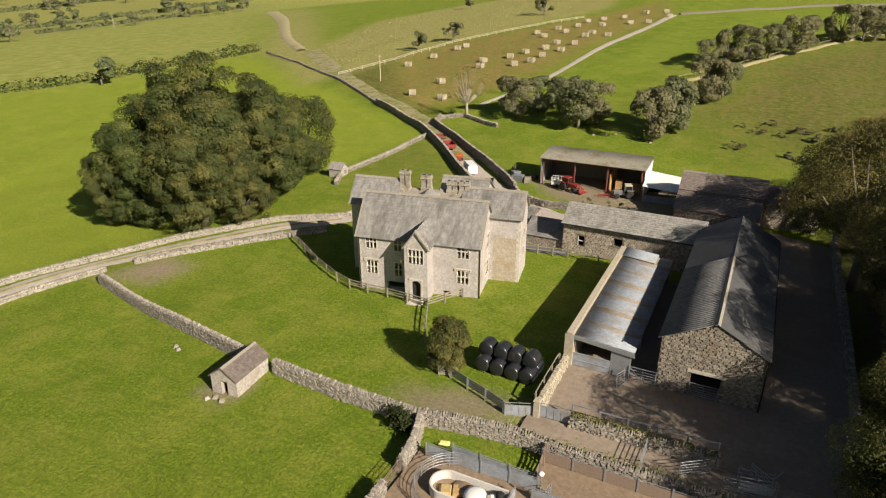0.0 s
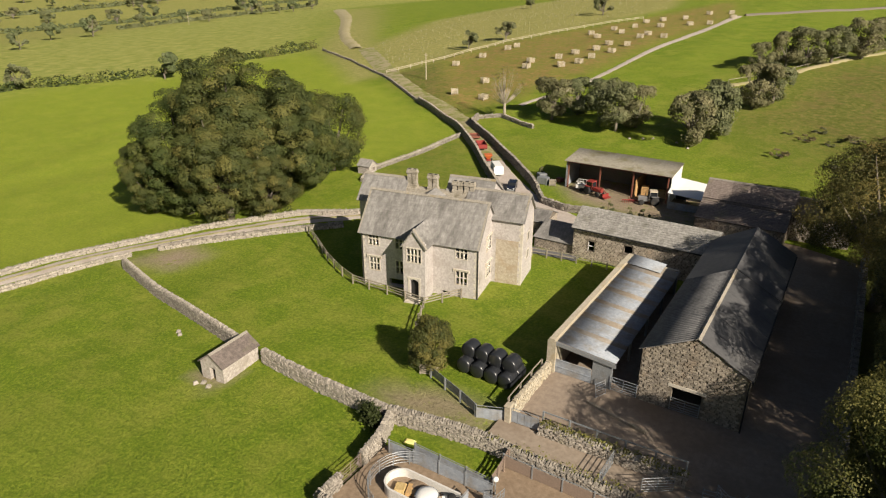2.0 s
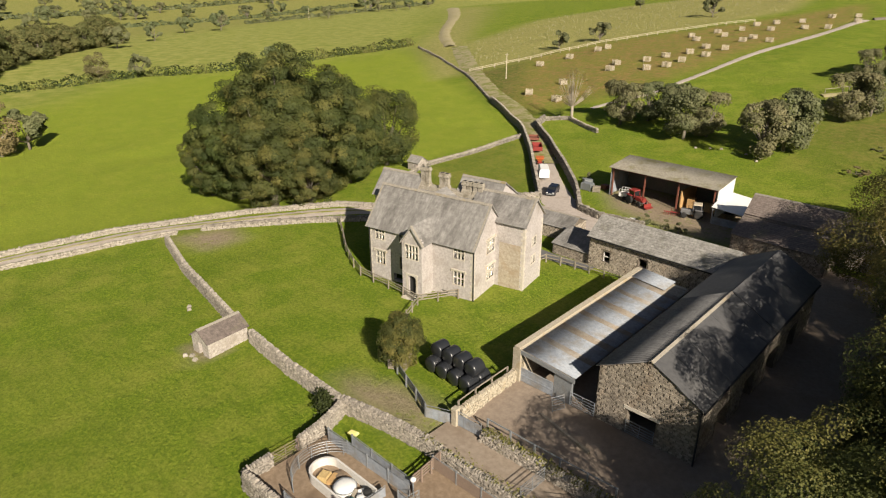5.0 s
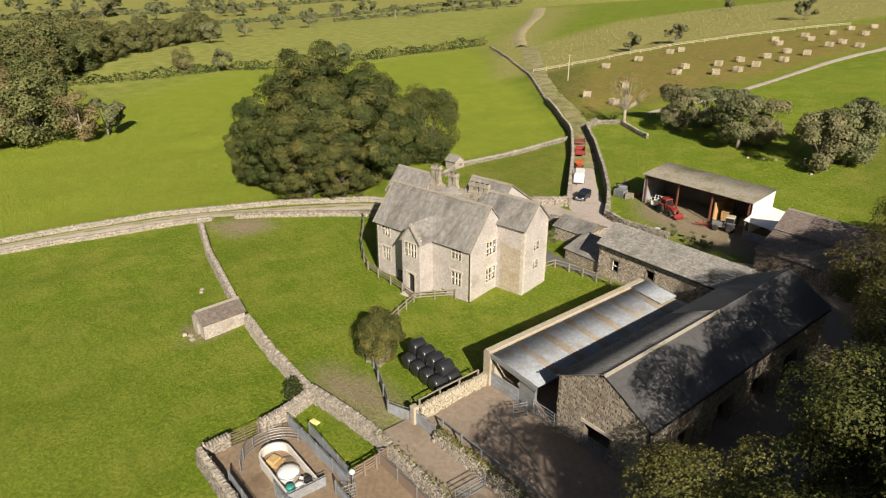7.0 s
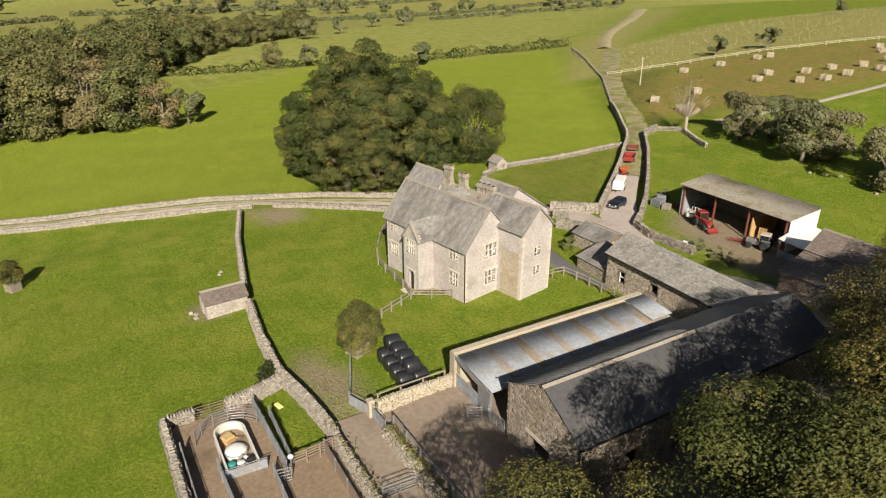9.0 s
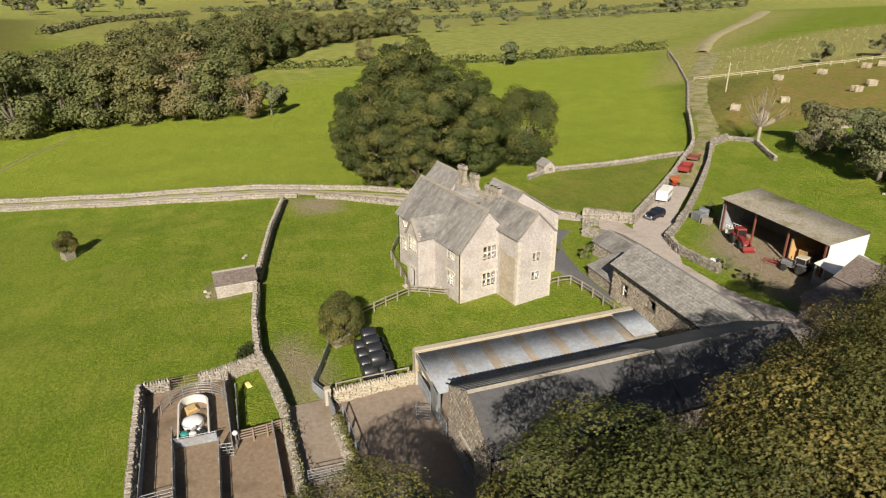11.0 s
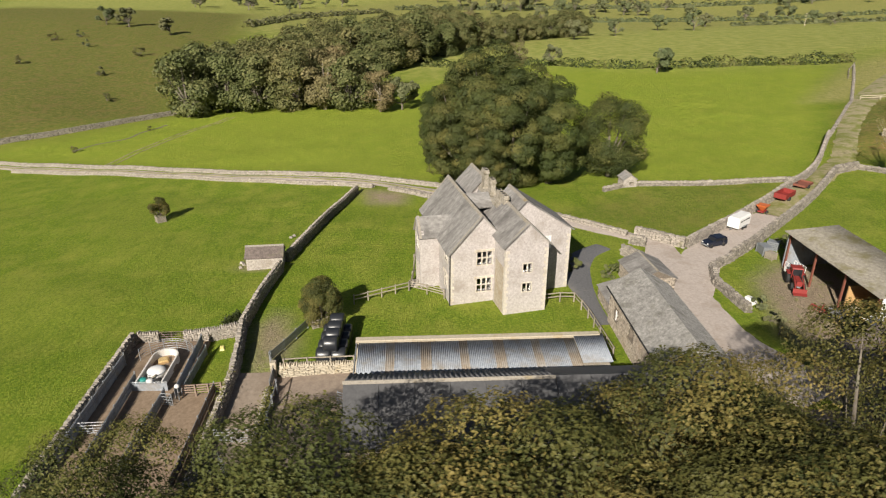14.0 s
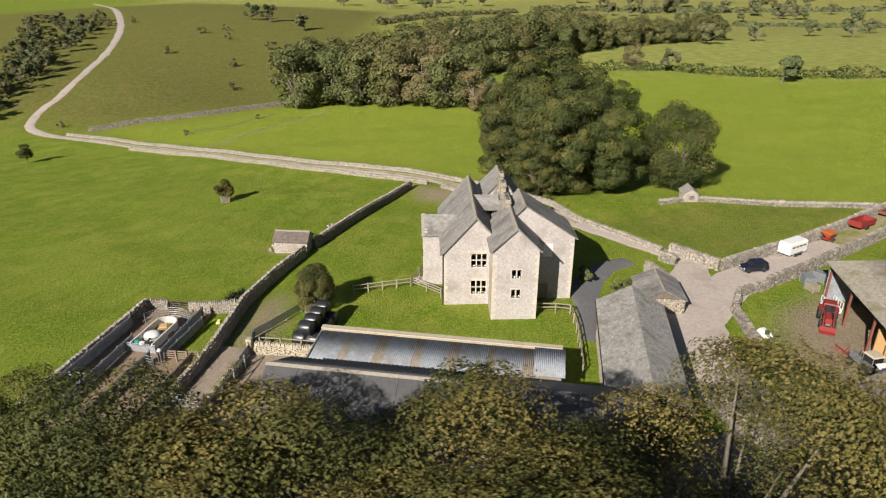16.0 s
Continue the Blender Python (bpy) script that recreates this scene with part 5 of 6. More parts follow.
def tree(kinds, x, y, label, category="tree", group="", scale=1.0, turn=0.0, name="tree", sink=0.0, z=None, flat=1.0):
    t = thing(name, pose(x, y, (lies(x, y) if z is None else z) - sink, 0, 0, turn) @ Matrix.Diagonal((scale, scale, scale * flat, 1)), label, category, group)
    part("trunk", kinds[0], None, t)
    part("crown", kinds[1], None, t)
    return t


r = np.random.default_rng(77)
# the great clump behind the house
BIG = [tree_kind(100 + k, 25.0, 7.7, 88000, 0.145, BARK, LEAF, 0.22, -0.08, 270, deep=-1.0, puff=0.9, loose=0.24, even=0.5) for k in range(2)]
for k, (x, y, s_, tn) in enumerate([(-69.0, 61.5, 0.78, 10), (-77.0, 60.5, 0.80, 100), (-67.5, 69.5, 0.90, 200), (-77.0, 69.0, 0.94, 300), (-72.0, 65.5, 1.0, 50), (-69.0, 76.0, 0.76, 80), (-64.5, 65.0, 0.5, 20), (-82.5, 58.5, 0.55, 60)]):
    tree(BIG[k % 2], x, y, "broad dark green sycamore in full leaf", "tree", "sycamore clump", s_, tn, "sycamore")
SIDE = tree_kind(104, 14.0, 5.0, 46000, 0.13, BARK, LEAF, 0.2, 0.0, 180, deep=-1.0, puff=1.6, even=1.0, loose=0.24)
tree(SIDE, -71.5, 87.0, "smaller sycamore at the clump's edge", "tree", "sycamore clump", 1.0, 140, "sycamore")
# trees between yard and camera; last three added out of view to shade yard
NEAR = [tree_kind(120 + k, 17.5, 7.7, 105000, 0.092, BARK, LEAF_WARM, 0.3, 0.06, 210, deep=-0.9, puff=1.12, loose=0.34) for k in range(3)]
THIN = tree_kind(125, 17.0, 7.0, 52000, 0.085, BARK, LEAF_WARM, 0.3, 0.2, 130, puff=1.1, limbs=12)
for k, (x, y, s_) in enumerate([(13.0, 37.8, 0.75), (17.3, 47.5, 0.92), (19.2, 57.0, 1.03), (17.0, 66.0, 1.0), (11.2, 75.5, 1.03), (12.5, 86.5, 0.92), (15.0, 97.0, 0.85), (23.5, 68.5, 1.0), (24.5, 52.0, 0.95), (20.5, 40.5, 0.82), (26.0, 60.5, 0.9)]):
    tree(THIN if k == 4 else NEAR[k % 3], x, y, "thin-leaved tree with pale bare limbs" if k == 4 else "tall hedgerow tree with leaves turning yellow-brown, seen or added for yard shade", "tree", "trees beside the yard", s_, 67 * k, "hedgerow_tree")
# garden bush
BUSH = tree_kind(143, 5.5, 1.55, 26000, 0.07, BARK, LEAF_WARM, 0.1, 0.02, 170, deep=-1.0, puff=1.7, even=1.0)
tree(BUSH, -21.5, 43.5, "round bushy young tree inside a wooden guard", "tree", "", 1.05, 0, "young_tree", 0.5)
SAPLING = tree_kind(141, 3.7, 1.2, 5000, 0.09, BARK, LEAF_WARM, 0.3, 0.2, 50, puff=1.8, even=1.0)
tree(SAPLING, -58.2, 14.6, "young tree in a pallet guard", "tree", "", 1.0, 0, "young_tree")
tree(SAPLING, -85.6, -46.0, "young tree standing in the pasture", "tree", "", 1.1, 60, "young_tree")
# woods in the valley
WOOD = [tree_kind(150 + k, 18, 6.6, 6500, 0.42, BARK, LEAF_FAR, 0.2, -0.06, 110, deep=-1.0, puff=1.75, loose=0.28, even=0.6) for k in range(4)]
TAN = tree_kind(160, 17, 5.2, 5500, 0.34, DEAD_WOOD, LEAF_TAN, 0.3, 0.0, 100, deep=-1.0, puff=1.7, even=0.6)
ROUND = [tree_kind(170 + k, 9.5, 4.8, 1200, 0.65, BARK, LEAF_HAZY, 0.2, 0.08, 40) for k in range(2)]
EDGE = [(-158, -12), (-163, -2), (-160, 8), (-166, 15), (-158, 20), (-156, 28), (-153, 36), (-163, 32), (-172, 5), (-172, -10), (-176, 20), (-170, 40)]
for k, (x, y) in enumerate(EDGE):
    tan = k in (5, 7)
    tree(TAN if tan else WOOD[k % 4], x, y, "tan half-bare tree in the valley wood" if tan else "dark green valley woodland tree", "tree", "valley wood", r.uniform(0.85, 1.12), r.uniform(0, 360), "woodland_tree")
for k in range(76):
    t = r.random()
    x = -178 - 130 * t + r.uniform(-8, 8)
    y = 2 + 85 * t + r.uniform(-34, 16) * (1 - 0.5 * t)
    tree(TAN if k % 17 == 3 else WOOD[k % 4], x, y, "tan half-bare tree in the valley wood" if k % 17 == 3 else "dark green valley woodland tree", "tree", "valley wood", r.uniform(0.75, 1.1), r.uniform(0, 360), "woodland_tree")
for k in range(18):
    tree(WOOD[k % 4], -312 - 3.2 * k + r.uniform(-5, 5), 98 + 3.4 * k + r.uniform(-5, 5), "dark green valley woodland tree", "tree", "valley wood", r.uniform(0.6, 0.85), r.uniform(0, 360), "woodland_tree")
tree(TAN, -148.5, 44.5, "pale half-bare tree at the wood's edge", "tree", "valley wood", 0.72, 30, "woodland_tree")
tree(ROUND[0], -150.5, 50.5, "dark rounded tree at the wood's edge", "tree", "valley wood", 0.95, 10, "woodland_tree")


def hedge(points, tall, wide, label, leaf, seed, size=0.4, dense=14):
    """A hedge of leaf sprays round a woody core, uneven along its length."""
    rr = np.random.default_rng(seed)
    h = thing("hedge", pose(points[0][0], points[0][1], lies(*points[0])), label, "hedge", "field hedges")
    xy, way, s_ = along(points, 2.0)
    n = int(s_[-1] * dense)
    at = rr.uniform(0, s_[-1], n)
    vary = 0.75 + 0.4 * np.abs(np.sin(at * 0.21 + seed) * np.sin(at * 0.083 + 2 * seed)) + 0.15 * np.sin(at * 0.9)
    x, y = np.interp(at, s_, xy[:, 0]), np.interp(at, s_, xy[:, 1])
    wx, wy = np.interp(at, s_, way[:, 0]), np.interp(at, s_, way[:, 1])
    ang = rr.uniform(-0.2, math.pi + 0.2, n)
    rad = rr.uniform(0.75, 1.05, n) * vary
    off, z = np.cos(ang) * wide / 2 * rad, np.maximum(0.1, np.sin(ang) * tall * rad)
    gz = np.interp(at, s_, [lies(*q) for q in xy]) - lies(*points[0])
    p = np.stack([x - wy * off - points[0][0], y + wx * off - points[0][1], gz + z], 1)
    nr = np.stack([-wy * np.cos(ang), wx * np.cos(ang), np.sin(ang)], 1) + rr.normal(0, 0.5, (n, 3))
    nr /= np.linalg.norm(nr, axis=1)[:, None]
    a = np.cross(nr, rr.normal(size=(n, 3)))
    a /= np.linalg.norm(a, axis=1)[:, None]
    b = np.cross(nr, a)
    ln = size * rr.uniform(0.6, 1.3, n)[:, None]
    v = np.stack([p - a * ln, p - b * ln * 0.7 + nr * ln * 0.2, p + a * ln, p + b * ln * 0.7 + nr * ln * 0.2], 1)
    ob = bulk("foliage", v, np.arange(n)[:, None] * 4 + np.arange(4), leaf, h)
    ob.data.attributes.new("tone", "FLOAT", "FACE").data.foreach_set("value", np.clip(0.45 + 0.3 * np.sin(at * 0.35 + seed) + rr.uniform(-0.2, 0.2, n), 0, 1).astype(np.float32))
    return h


hedge([(-236, 58), (-231, 84), (-226, 112), (-215, 122), (-199, 150)], 3.2, 4.0, "dark hawthorn hedge between pastures", LEAF, 1, 0.45, 20)
hedge([(-199, 150), (-196, 166), (-186, 190), (-182, 202)], 3.4, 4.5, "overgrown dark field hedge", LEAF, 2, 0.45, 26)
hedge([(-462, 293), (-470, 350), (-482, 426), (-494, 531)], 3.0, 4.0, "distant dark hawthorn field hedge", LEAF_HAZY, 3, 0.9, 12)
tree(ROUND[1], -192, 139, "lone tree in the field hedge", "tree", "field trees", 1.0, 0, "field_tree")
tree(ROUND[0], -226, 108, "pale tree in the field hedge", "tree", "field trees", 0.85, 80, "field_tree")
tree(TAN, -230, 96, "tan tree in the field hedge", "tree", "field trees", 0.6, 80, "field_tree")
# trees north of the farm
ASH = [tree_kind(180 + k, 10, 4.0, 10000, 0.2, BARK, LEAF_ASH, 0.25, 0.02, 90, gaps=0.06, deep=-0.95, puff=1.25) for k in range(3)]
for k, (x, y, s_) in enumerate([(-49, 131, 0.92), (-45, 135, 0.8), (-41, 137.5, 0.75), (-34, 127.5, 1.05), (-31, 130.5, 0.9), (-19.5, 125, 1.0), (-17, 129, 1.08), (-13, 149, 0.95), (-10, 154, 0.85), (-12, 184, 0.9), (-8, 187, 0.95), (-3, 192, 0.95), (3, 201, 1.05), (14, 225, 1.1), (20, 229, 1.0), (26, 232, 1.0), (-17, 178, 0.7)]):
    tree(ASH[k % 3], x, y, "grey-green hillside tree with open crown", "tree", "hillside trees", s_, 47 * k, "hillside_tree")
for k, (x, y, s_) in enumerate([(-109, 197.5, 0.62), (-103.5, 213.5, 0.72), (-93.5, 281, 0.8), (-150, 330, 0.7)]):
    tree(ROUND[k % 2], x, y, "lone thorn tree on the slope", "tree", "field trees", s_, 60 * k, "thorn_tree")
BARE = tree_kind(190, 10.5, 4.4, 400, 0.16, DEAD_WOOD, LEAF_TAN, 0.3, 0.2, 60, limbs=34)
tree(BARE, -59.2, 128.8, "bleached dead tree with bare spreading branches", "tree", "", 1.0, 20, "dead_tree")
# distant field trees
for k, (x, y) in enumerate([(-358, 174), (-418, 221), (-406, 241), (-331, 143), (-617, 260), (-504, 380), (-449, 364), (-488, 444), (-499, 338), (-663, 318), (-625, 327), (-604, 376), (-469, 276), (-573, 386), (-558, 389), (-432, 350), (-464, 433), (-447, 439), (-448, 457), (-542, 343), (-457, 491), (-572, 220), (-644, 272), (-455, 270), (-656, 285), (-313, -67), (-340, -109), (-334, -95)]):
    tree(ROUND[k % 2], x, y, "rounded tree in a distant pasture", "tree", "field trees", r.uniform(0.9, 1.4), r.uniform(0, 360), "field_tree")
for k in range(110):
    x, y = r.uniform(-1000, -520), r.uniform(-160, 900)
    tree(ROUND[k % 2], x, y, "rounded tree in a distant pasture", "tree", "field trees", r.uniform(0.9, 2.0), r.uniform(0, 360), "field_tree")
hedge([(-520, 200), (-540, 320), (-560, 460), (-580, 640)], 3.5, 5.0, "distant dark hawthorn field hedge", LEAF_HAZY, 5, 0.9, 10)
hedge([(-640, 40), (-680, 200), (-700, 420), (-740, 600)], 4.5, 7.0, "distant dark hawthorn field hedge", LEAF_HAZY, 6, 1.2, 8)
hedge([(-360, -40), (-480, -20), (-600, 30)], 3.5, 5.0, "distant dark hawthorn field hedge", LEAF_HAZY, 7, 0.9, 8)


# ---- fences and gates ----
def rail_fence(points, tall=1.05, rails=2, step=2.2, mat=None, label="weathered post and rail fence", group="fences", base=None, name="rail_fence", wire=False):
    """Posts and rails along a line, each a part."""
    mat = mat or OLD_WOOD
    p0 = points[0]
    z0 = lies(*p0) if base is None else base
    f = thing(name, pose(p0[0], p0[1], z0), label, "fence", group)
    xy, way, s_ = along(points, step)
    at = [Vector((q[0] - p0[0], q[1] - p0[1], (lies(*q) if base is None else base) - z0)) for q in xy]
    post = Shape().box(-0.06, 0.06, -0.06, 0.06, -0.4, tall + 0.08).mesh("post", mat)
    for q in at:
        o = part("post", post, None, f)
        o.location = q
    for a, b in zip(at[:-1], at[1:]):
        for k in range(rails):
            h = tall * (0.97 - k * 0.8 / max(1, rails))
            if wire:
                part("wire", Shape().tube(a + Vector((0, 0, h)), b + Vector((0, 0, h)), 0.012, None, 4), STEEL, f)
            else:
                d = (b - a).normalized()
                m = Matrix.Translation(a) @ Matrix.Rotation(math.atan2(d.y, d.x), 4, "Z") @ Matrix.Rotation(-math.asin(d.z), 4, "Y")
                part("rail", Shape().box(0, (b - a).length, 0.06, 0.11, h - 0.055, h + 0.055, m), mat, f)
    return f


rail_fence([(-54, 62.2), (-50.5, 60), (-45.8, 56.7), (-41.5, 54.3), (-38.0, 52.9), (-32.4, 52.8), (-28.3, 52.3)], 1.1, 3, 2.4, label="weathered post and rail fence round the lawn")
rail_fence([(-28.3, 52.3), (-26.9, 54.6), (-25.9, 56.0)], 1.1, 3, 1.5, label="short post and rail fence to the house corner")
rail_fence([(-28.2, 52.2), (-26.8, 49.2), (-25.4, 46.4)], 1.1, 2, 1.6, label="post and rail fence running out from the lawn")
rail_fence([(-24.0, 66.4), (-24.6, 69.6), (-21.4, 70.2), (-17.7, 70.4), (-13.2, 70.6)], 1.05, 2, 1.8, label="post and rail fence beside the tarmac drive")
rail_fence([(-20.6, 42.2), (-18.2, 41.2), (-16.4, 40.5), (-14.7, 39.7)], 1.1, 5, 1.8, STEEL, "wire and hurdle fence beside the bales", name="hurdle_fence")
rail_fence([(-12.62, 41.3), (-12.62, 44.3), (-12.6, 47.4)], 1.55, 2, 2.0, label="grey rail fence behind the yard wall")
rail_fence([(-9.6, 41.2), (-4.0, 41.3), (1.0, 41.5)], 1.35, 1, 1.8, STEEL, "single rail along the mossy yard wall", base=-0.38)
rail_fence([(-9.8, 33.4), (-9.9, 35.2), (-10.1, 36.5)], 1.15, 4, 1.0, PINKISH, "close-railed timber fence of the grass plot", base=-0.65)
rail_fence([(-174, 197), (-160, 186), (-146, 177)], 1.0, 2, 4.0, label="far field fence beside the track")
rail_fence([(-115, 160), (-106, 180), (-101, 207), (-86, 240), (-72, 266)], 1.1, 2, 4.0, GUARD, "pale new fence between straw field and bracken", name="field_fence")
rail_fence([(-21, 165), (-14, 172), (-4, 192), (8, 215), (28, 252)], 0.9, 1, 5.0, label="old fence along the hillside bank")


def sheet_gate(a, b, tall=1.35, base=0.06, label="sheeted galvanised sheep gate", rail=True):
    """A gate or panel of grey sheet in a tube frame, from plan point a to b."""
    d = Vector((b[0] - a[0], b[1] - a[1], 0))
    g = thing("sheeted_gate", pose(a[0], a[1], base, 0, 0, math.degrees(math.atan2(d.y, d.x))), label, "gate", "sheeted gates")
    n = d.length
    part("sheet", Shape().box(0.03, n - 0.03, -0.012, 0.012, 0.08, tall * 0.8), GALV, g)
    for x in (0.03, n - 0.03):
        part("upright", Shape().tube((x, 0, 0), (x, 0, tall), 0.03), STEEL, g)
    for z in (tall * 0.82, tall):
        part("rail", Shape().tube((0.03, 0, z), (n - 0.03, 0, z), 0.025), STEEL, g)
    for k in range(1, 4):
        part("rib", Shape().box(n * k / 4 - 0.02, n * k / 4 + 0.02, -0.03, -0.012, 0.08, tall * 0.8), STEEL, g)
    return g


sheet_gate((-14.6, 39.6), (-12.5, 40.45), 1.35, -0.75)
sheet_gate((-11.95, 40.5), (-9.7, 40.62), 1.35, -0.5)
gp = thing("gate_pier", pose(-12.2, 40.5, -0.6), "square lichened stone gate pier", "gate pier")
part("shaft", Shape().box(-0.24, 0.24, -0.24, 0.24, -0.3, 1.55), YELLOW_STONE, gp)
part("cap", Shape().box(-0.29, 0.29, -0.29, 0.29, 1.55, 1.68, None, 0.2), YELLOW_STONE, gp)
bar_gate(pose(-18.9, 28.45, -0.9, 0, 0, 90), 2.2, 1.25, PINKISH, 6, "timber barred gate of the pens")

# ---- sheep pens ----
PZ = -0.6

def pen_wall(a, b, tall=1.1, label="grey sheeted pen division", mat=None):
    d = Vector((b[0] - a[0], b[1] - a[1], 0))
    n = d.length
    w = thing("pen_panel", pose(a[0], a[1], PZ, 0, 0, math.degrees(math.atan2(d.y, d.x))), label, "pen panel", "sheep pen panels")
    k = max(1, round(n / 2.3))
    for i in range(k):
        x0, x1 = n * i / k, n * (i + 1) / k
        part("sheet", Shape().box(x0 + 0.04, x1 - 0.04, -0.015, 0.015, 0.05, tall - 0.1), mat or GALV, w)
        part("post", Shape().box(x0 - 0.05, x0 + 0.05, -0.05, 0.05, 0, tall + 0.1), STEEL, w)
        part("rail", Shape().tube((x0, 0.03, tall), (x1, 0.03, tall), 0.03), STEEL, w)
        part("rail", Shape().tube((x0, 0.05, tall * 0.55), (x1, 0.05, tall * 0.55), 0.025), STEEL, w)
    return w


pen_wall((-14.8, 26.75), (-2.0, 26.85), 1.25)
pen_wall((-12.0, 28.75), (-0.5, 29.1), 1.1)
pen_wall((-9.6, 32.0), (-0.5, 31.8), 1.1)
pen_wall((-17.9, 32.7), (-9.4, 32.9), 1.15)
pen_wall((-16.2, 33.55), (-9.6, 33.4), 1.0)
pen_wall((-10.2, 35.9), (1.0, 35.9), 1.1, "hurdles and timber forming a narrow sheep race", PINKISH)
pen_wall((-10.8, 28.75), (-10.7, 31.9), 0.9, "low pale sheeted hatch of the dipping bath")
bar_gate(pose(-5.4, 26.95, PZ, 0, 0, 92), 2.1, 1.1, STEEL, 5, "light steel hurdle across the pen")
bar_gate(pose(-8.6, 32.95, PZ, 0, 0, 260), 0.9, 1.2, STEEL, 5, "light steel hurdle across the pen")


def oval(x0, x1, y0, y1, n=20):
    """A U-shaped outline: round at x0, square at x1."""
    ym, ry = (y0 + y1) / 2, (y1 - y0) / 2
    pts = [(x1, y0)] + [(x0 + ry - ry * math.sin(math.pi * i / n), ym - ry * math.cos(math.pi * i / n)) for i in range(n + 1)] + [(x1, y1)]
    return pts


bath = thing("dipping_bath", pose(0, 0, PZ), "pale concrete U-shaped walled bath in the pens", "sheep bath")
out, inn = oval(-16.2, -11.0, 29.1, 31.4), oval(-16.07, -11.0, 29.23, 31.27)
n = len(out)
s = Shape().add([(x, y, 0) for x, y in out] + [(x, y, 0.8) for x, y in out] + [(x, y, 0) for x, y in inn] + [(x, y, 0.8) for x, y in inn],
                [(i, i + 1, i + 1 + n, i + n) for i in range(n - 1)] + [(i + 2 * n + 1, i + 2 * n, i + 3 * n, i + 3 * n + 1) for i in range(n - 1)] + [(i + n, i + n + 1, i + 3 * n + 1, i + 3 * n) for i in range(n - 1)] + [(0, n, 3 * n, 2 * n), (n - 1, 3 * n - 1, 4 * n - 1, 2 * n - 1)])
part("bath_wall", s, plain("white concrete", (0.62, 0.60, 0.56), 0.8), bath)
s = Shape().add([(x, y, 0.12) for x, y in inn], [tuple(range(n))])
part("bath_floor", s, STRAW_MUD, bath, "strawy wet floor")
hay = thing("hay_heap", pose(-14.6, 30.3, PZ + 0.1, 0, 0, 20), "loose tan hay and boards heaped in the bath", "hay")
part("bale", Shape().box(-0.9, 0.0, -0.6, 0.4, 0, 0.35, None, 0.3), HAY, hay)
part("loose_hay", Shape().lathe([(0.95, 0.02), (0.8, 0.18), (0.5, 0.28), (0.1, 0.34)], 9, pose(0.7, 0.2, 0)), STRAW_MUD, hay)
part("board", Shape().box(0.0, 0.9, -0.6, 0.4, 0.0, 0.3, None, 0.1), PLY, hay)
dome = thing("feed_hopper", pose(-12.9, 30.2, PZ + 0.1), "round white lidded tank standing in the bath", "tank")
part("body", Shape().lathe([(0.78, 0), (0.78, 0.5), (0.7, 0.66), (0.4, 0.78), (0.1, 0.8)], 20), WHITE, dome, "", True)
part("rim", Shape().lathe([(0.81, 0.46), (0.83, 0.5), (0.81, 0.54)], 20), STEEL, dome)
for k, (x, y, mt, lb) in enumerate([(-11.5, 29.6, TEAL, "teal plastic drum beside the bath"), (-11.3, 30.2, WHITE, "white plastic drum beside the bath"), (-11.4, 30.9, BLACK, "black plastic drum beside the bath")]):
    d = thing("plastic_drum", pose(x, y, PZ + 0.1, 0, 0, 30 * k), lb, "drum", "drums")
    part("body", Shape().lathe([(0.26, 0), (0.29, 0.05), (0.29, 0.3), (0.27, 0.33), (0.29, 0.36), (0.29, 0.62), (0.24, 0.68), (0.08, 0.7)], 14), mt, d, "", True)
bd = thing("timber_frame", pose(-11.9, 30.0, PZ + 0.1, 0, 0, 15), "leaning pale boards and frame at the bath", "boards")
for k in range(3):
    part("board", Shape().box(-0.1 + 0.4 * k, 0.15 + 0.4 * k, -0.6, 0.6, 0, 0.05, pose(0, 0, 0.3, 35 - 20 * k, 0, 25 * k)), WHITE if k else OLD_WOOD, bd)
ring = thing("curved_hurdle", pose(-14.6, 30.25, PZ), "curved steel rail hurdle round the bath's end", "pen panel")
for z in (0.25, 0.5, 0.75, 1.0, 1.2):
    for r_ in (2.6,):
        s = Shape()
        pts = [(r_ * math.cos(a), r_ * math.sin(a), z) for a in np.linspace(math.radians(95), math.radians(250), 18)]
        for a, b in zip(pts[:-1], pts[1:]):
            s.tube(a, b, 0.022, None, 5)
        part("rail", s, STEEL, ring)
for a in np.linspace(math.radians(95), math.radians(250), 7):
    part("post", Shape().tube((2.6 * math.cos(a), 2.6 * math.sin(a), 0), (2.6 * math.cos(a), 2.6 * math.sin(a), 1.25), 0.03), STEEL, ring)
lp = thing("white_lamp", pose(-9.4, 33.2, PZ), "round white cap on a pen post", "post cap")
part("post", Shape().tube((0, 0, 0), (0, 0, 1.25), 0.05), STEEL, lp)
part("cap", Shape().lathe([(0.05, 1.25), (0.2, 1.3), (0.22, 1.42), (0.12, 1.54), (0.02, 1.57)], 12), WHITE, lp, "", True)
sk = thing("feed_sack", pose(-17.4, 34.6, lies(-17.4, 34.6), 0, 0, 15), "pale yellow feed sack lying on the grass", "sack")
part("sack", Shape().box(-0.45, 0.45, -0.22, 0.22, 0, 0.16, None, 0.35), plain("yellow sack", (0.75, 0.68, 0.25), 0.7), sk)
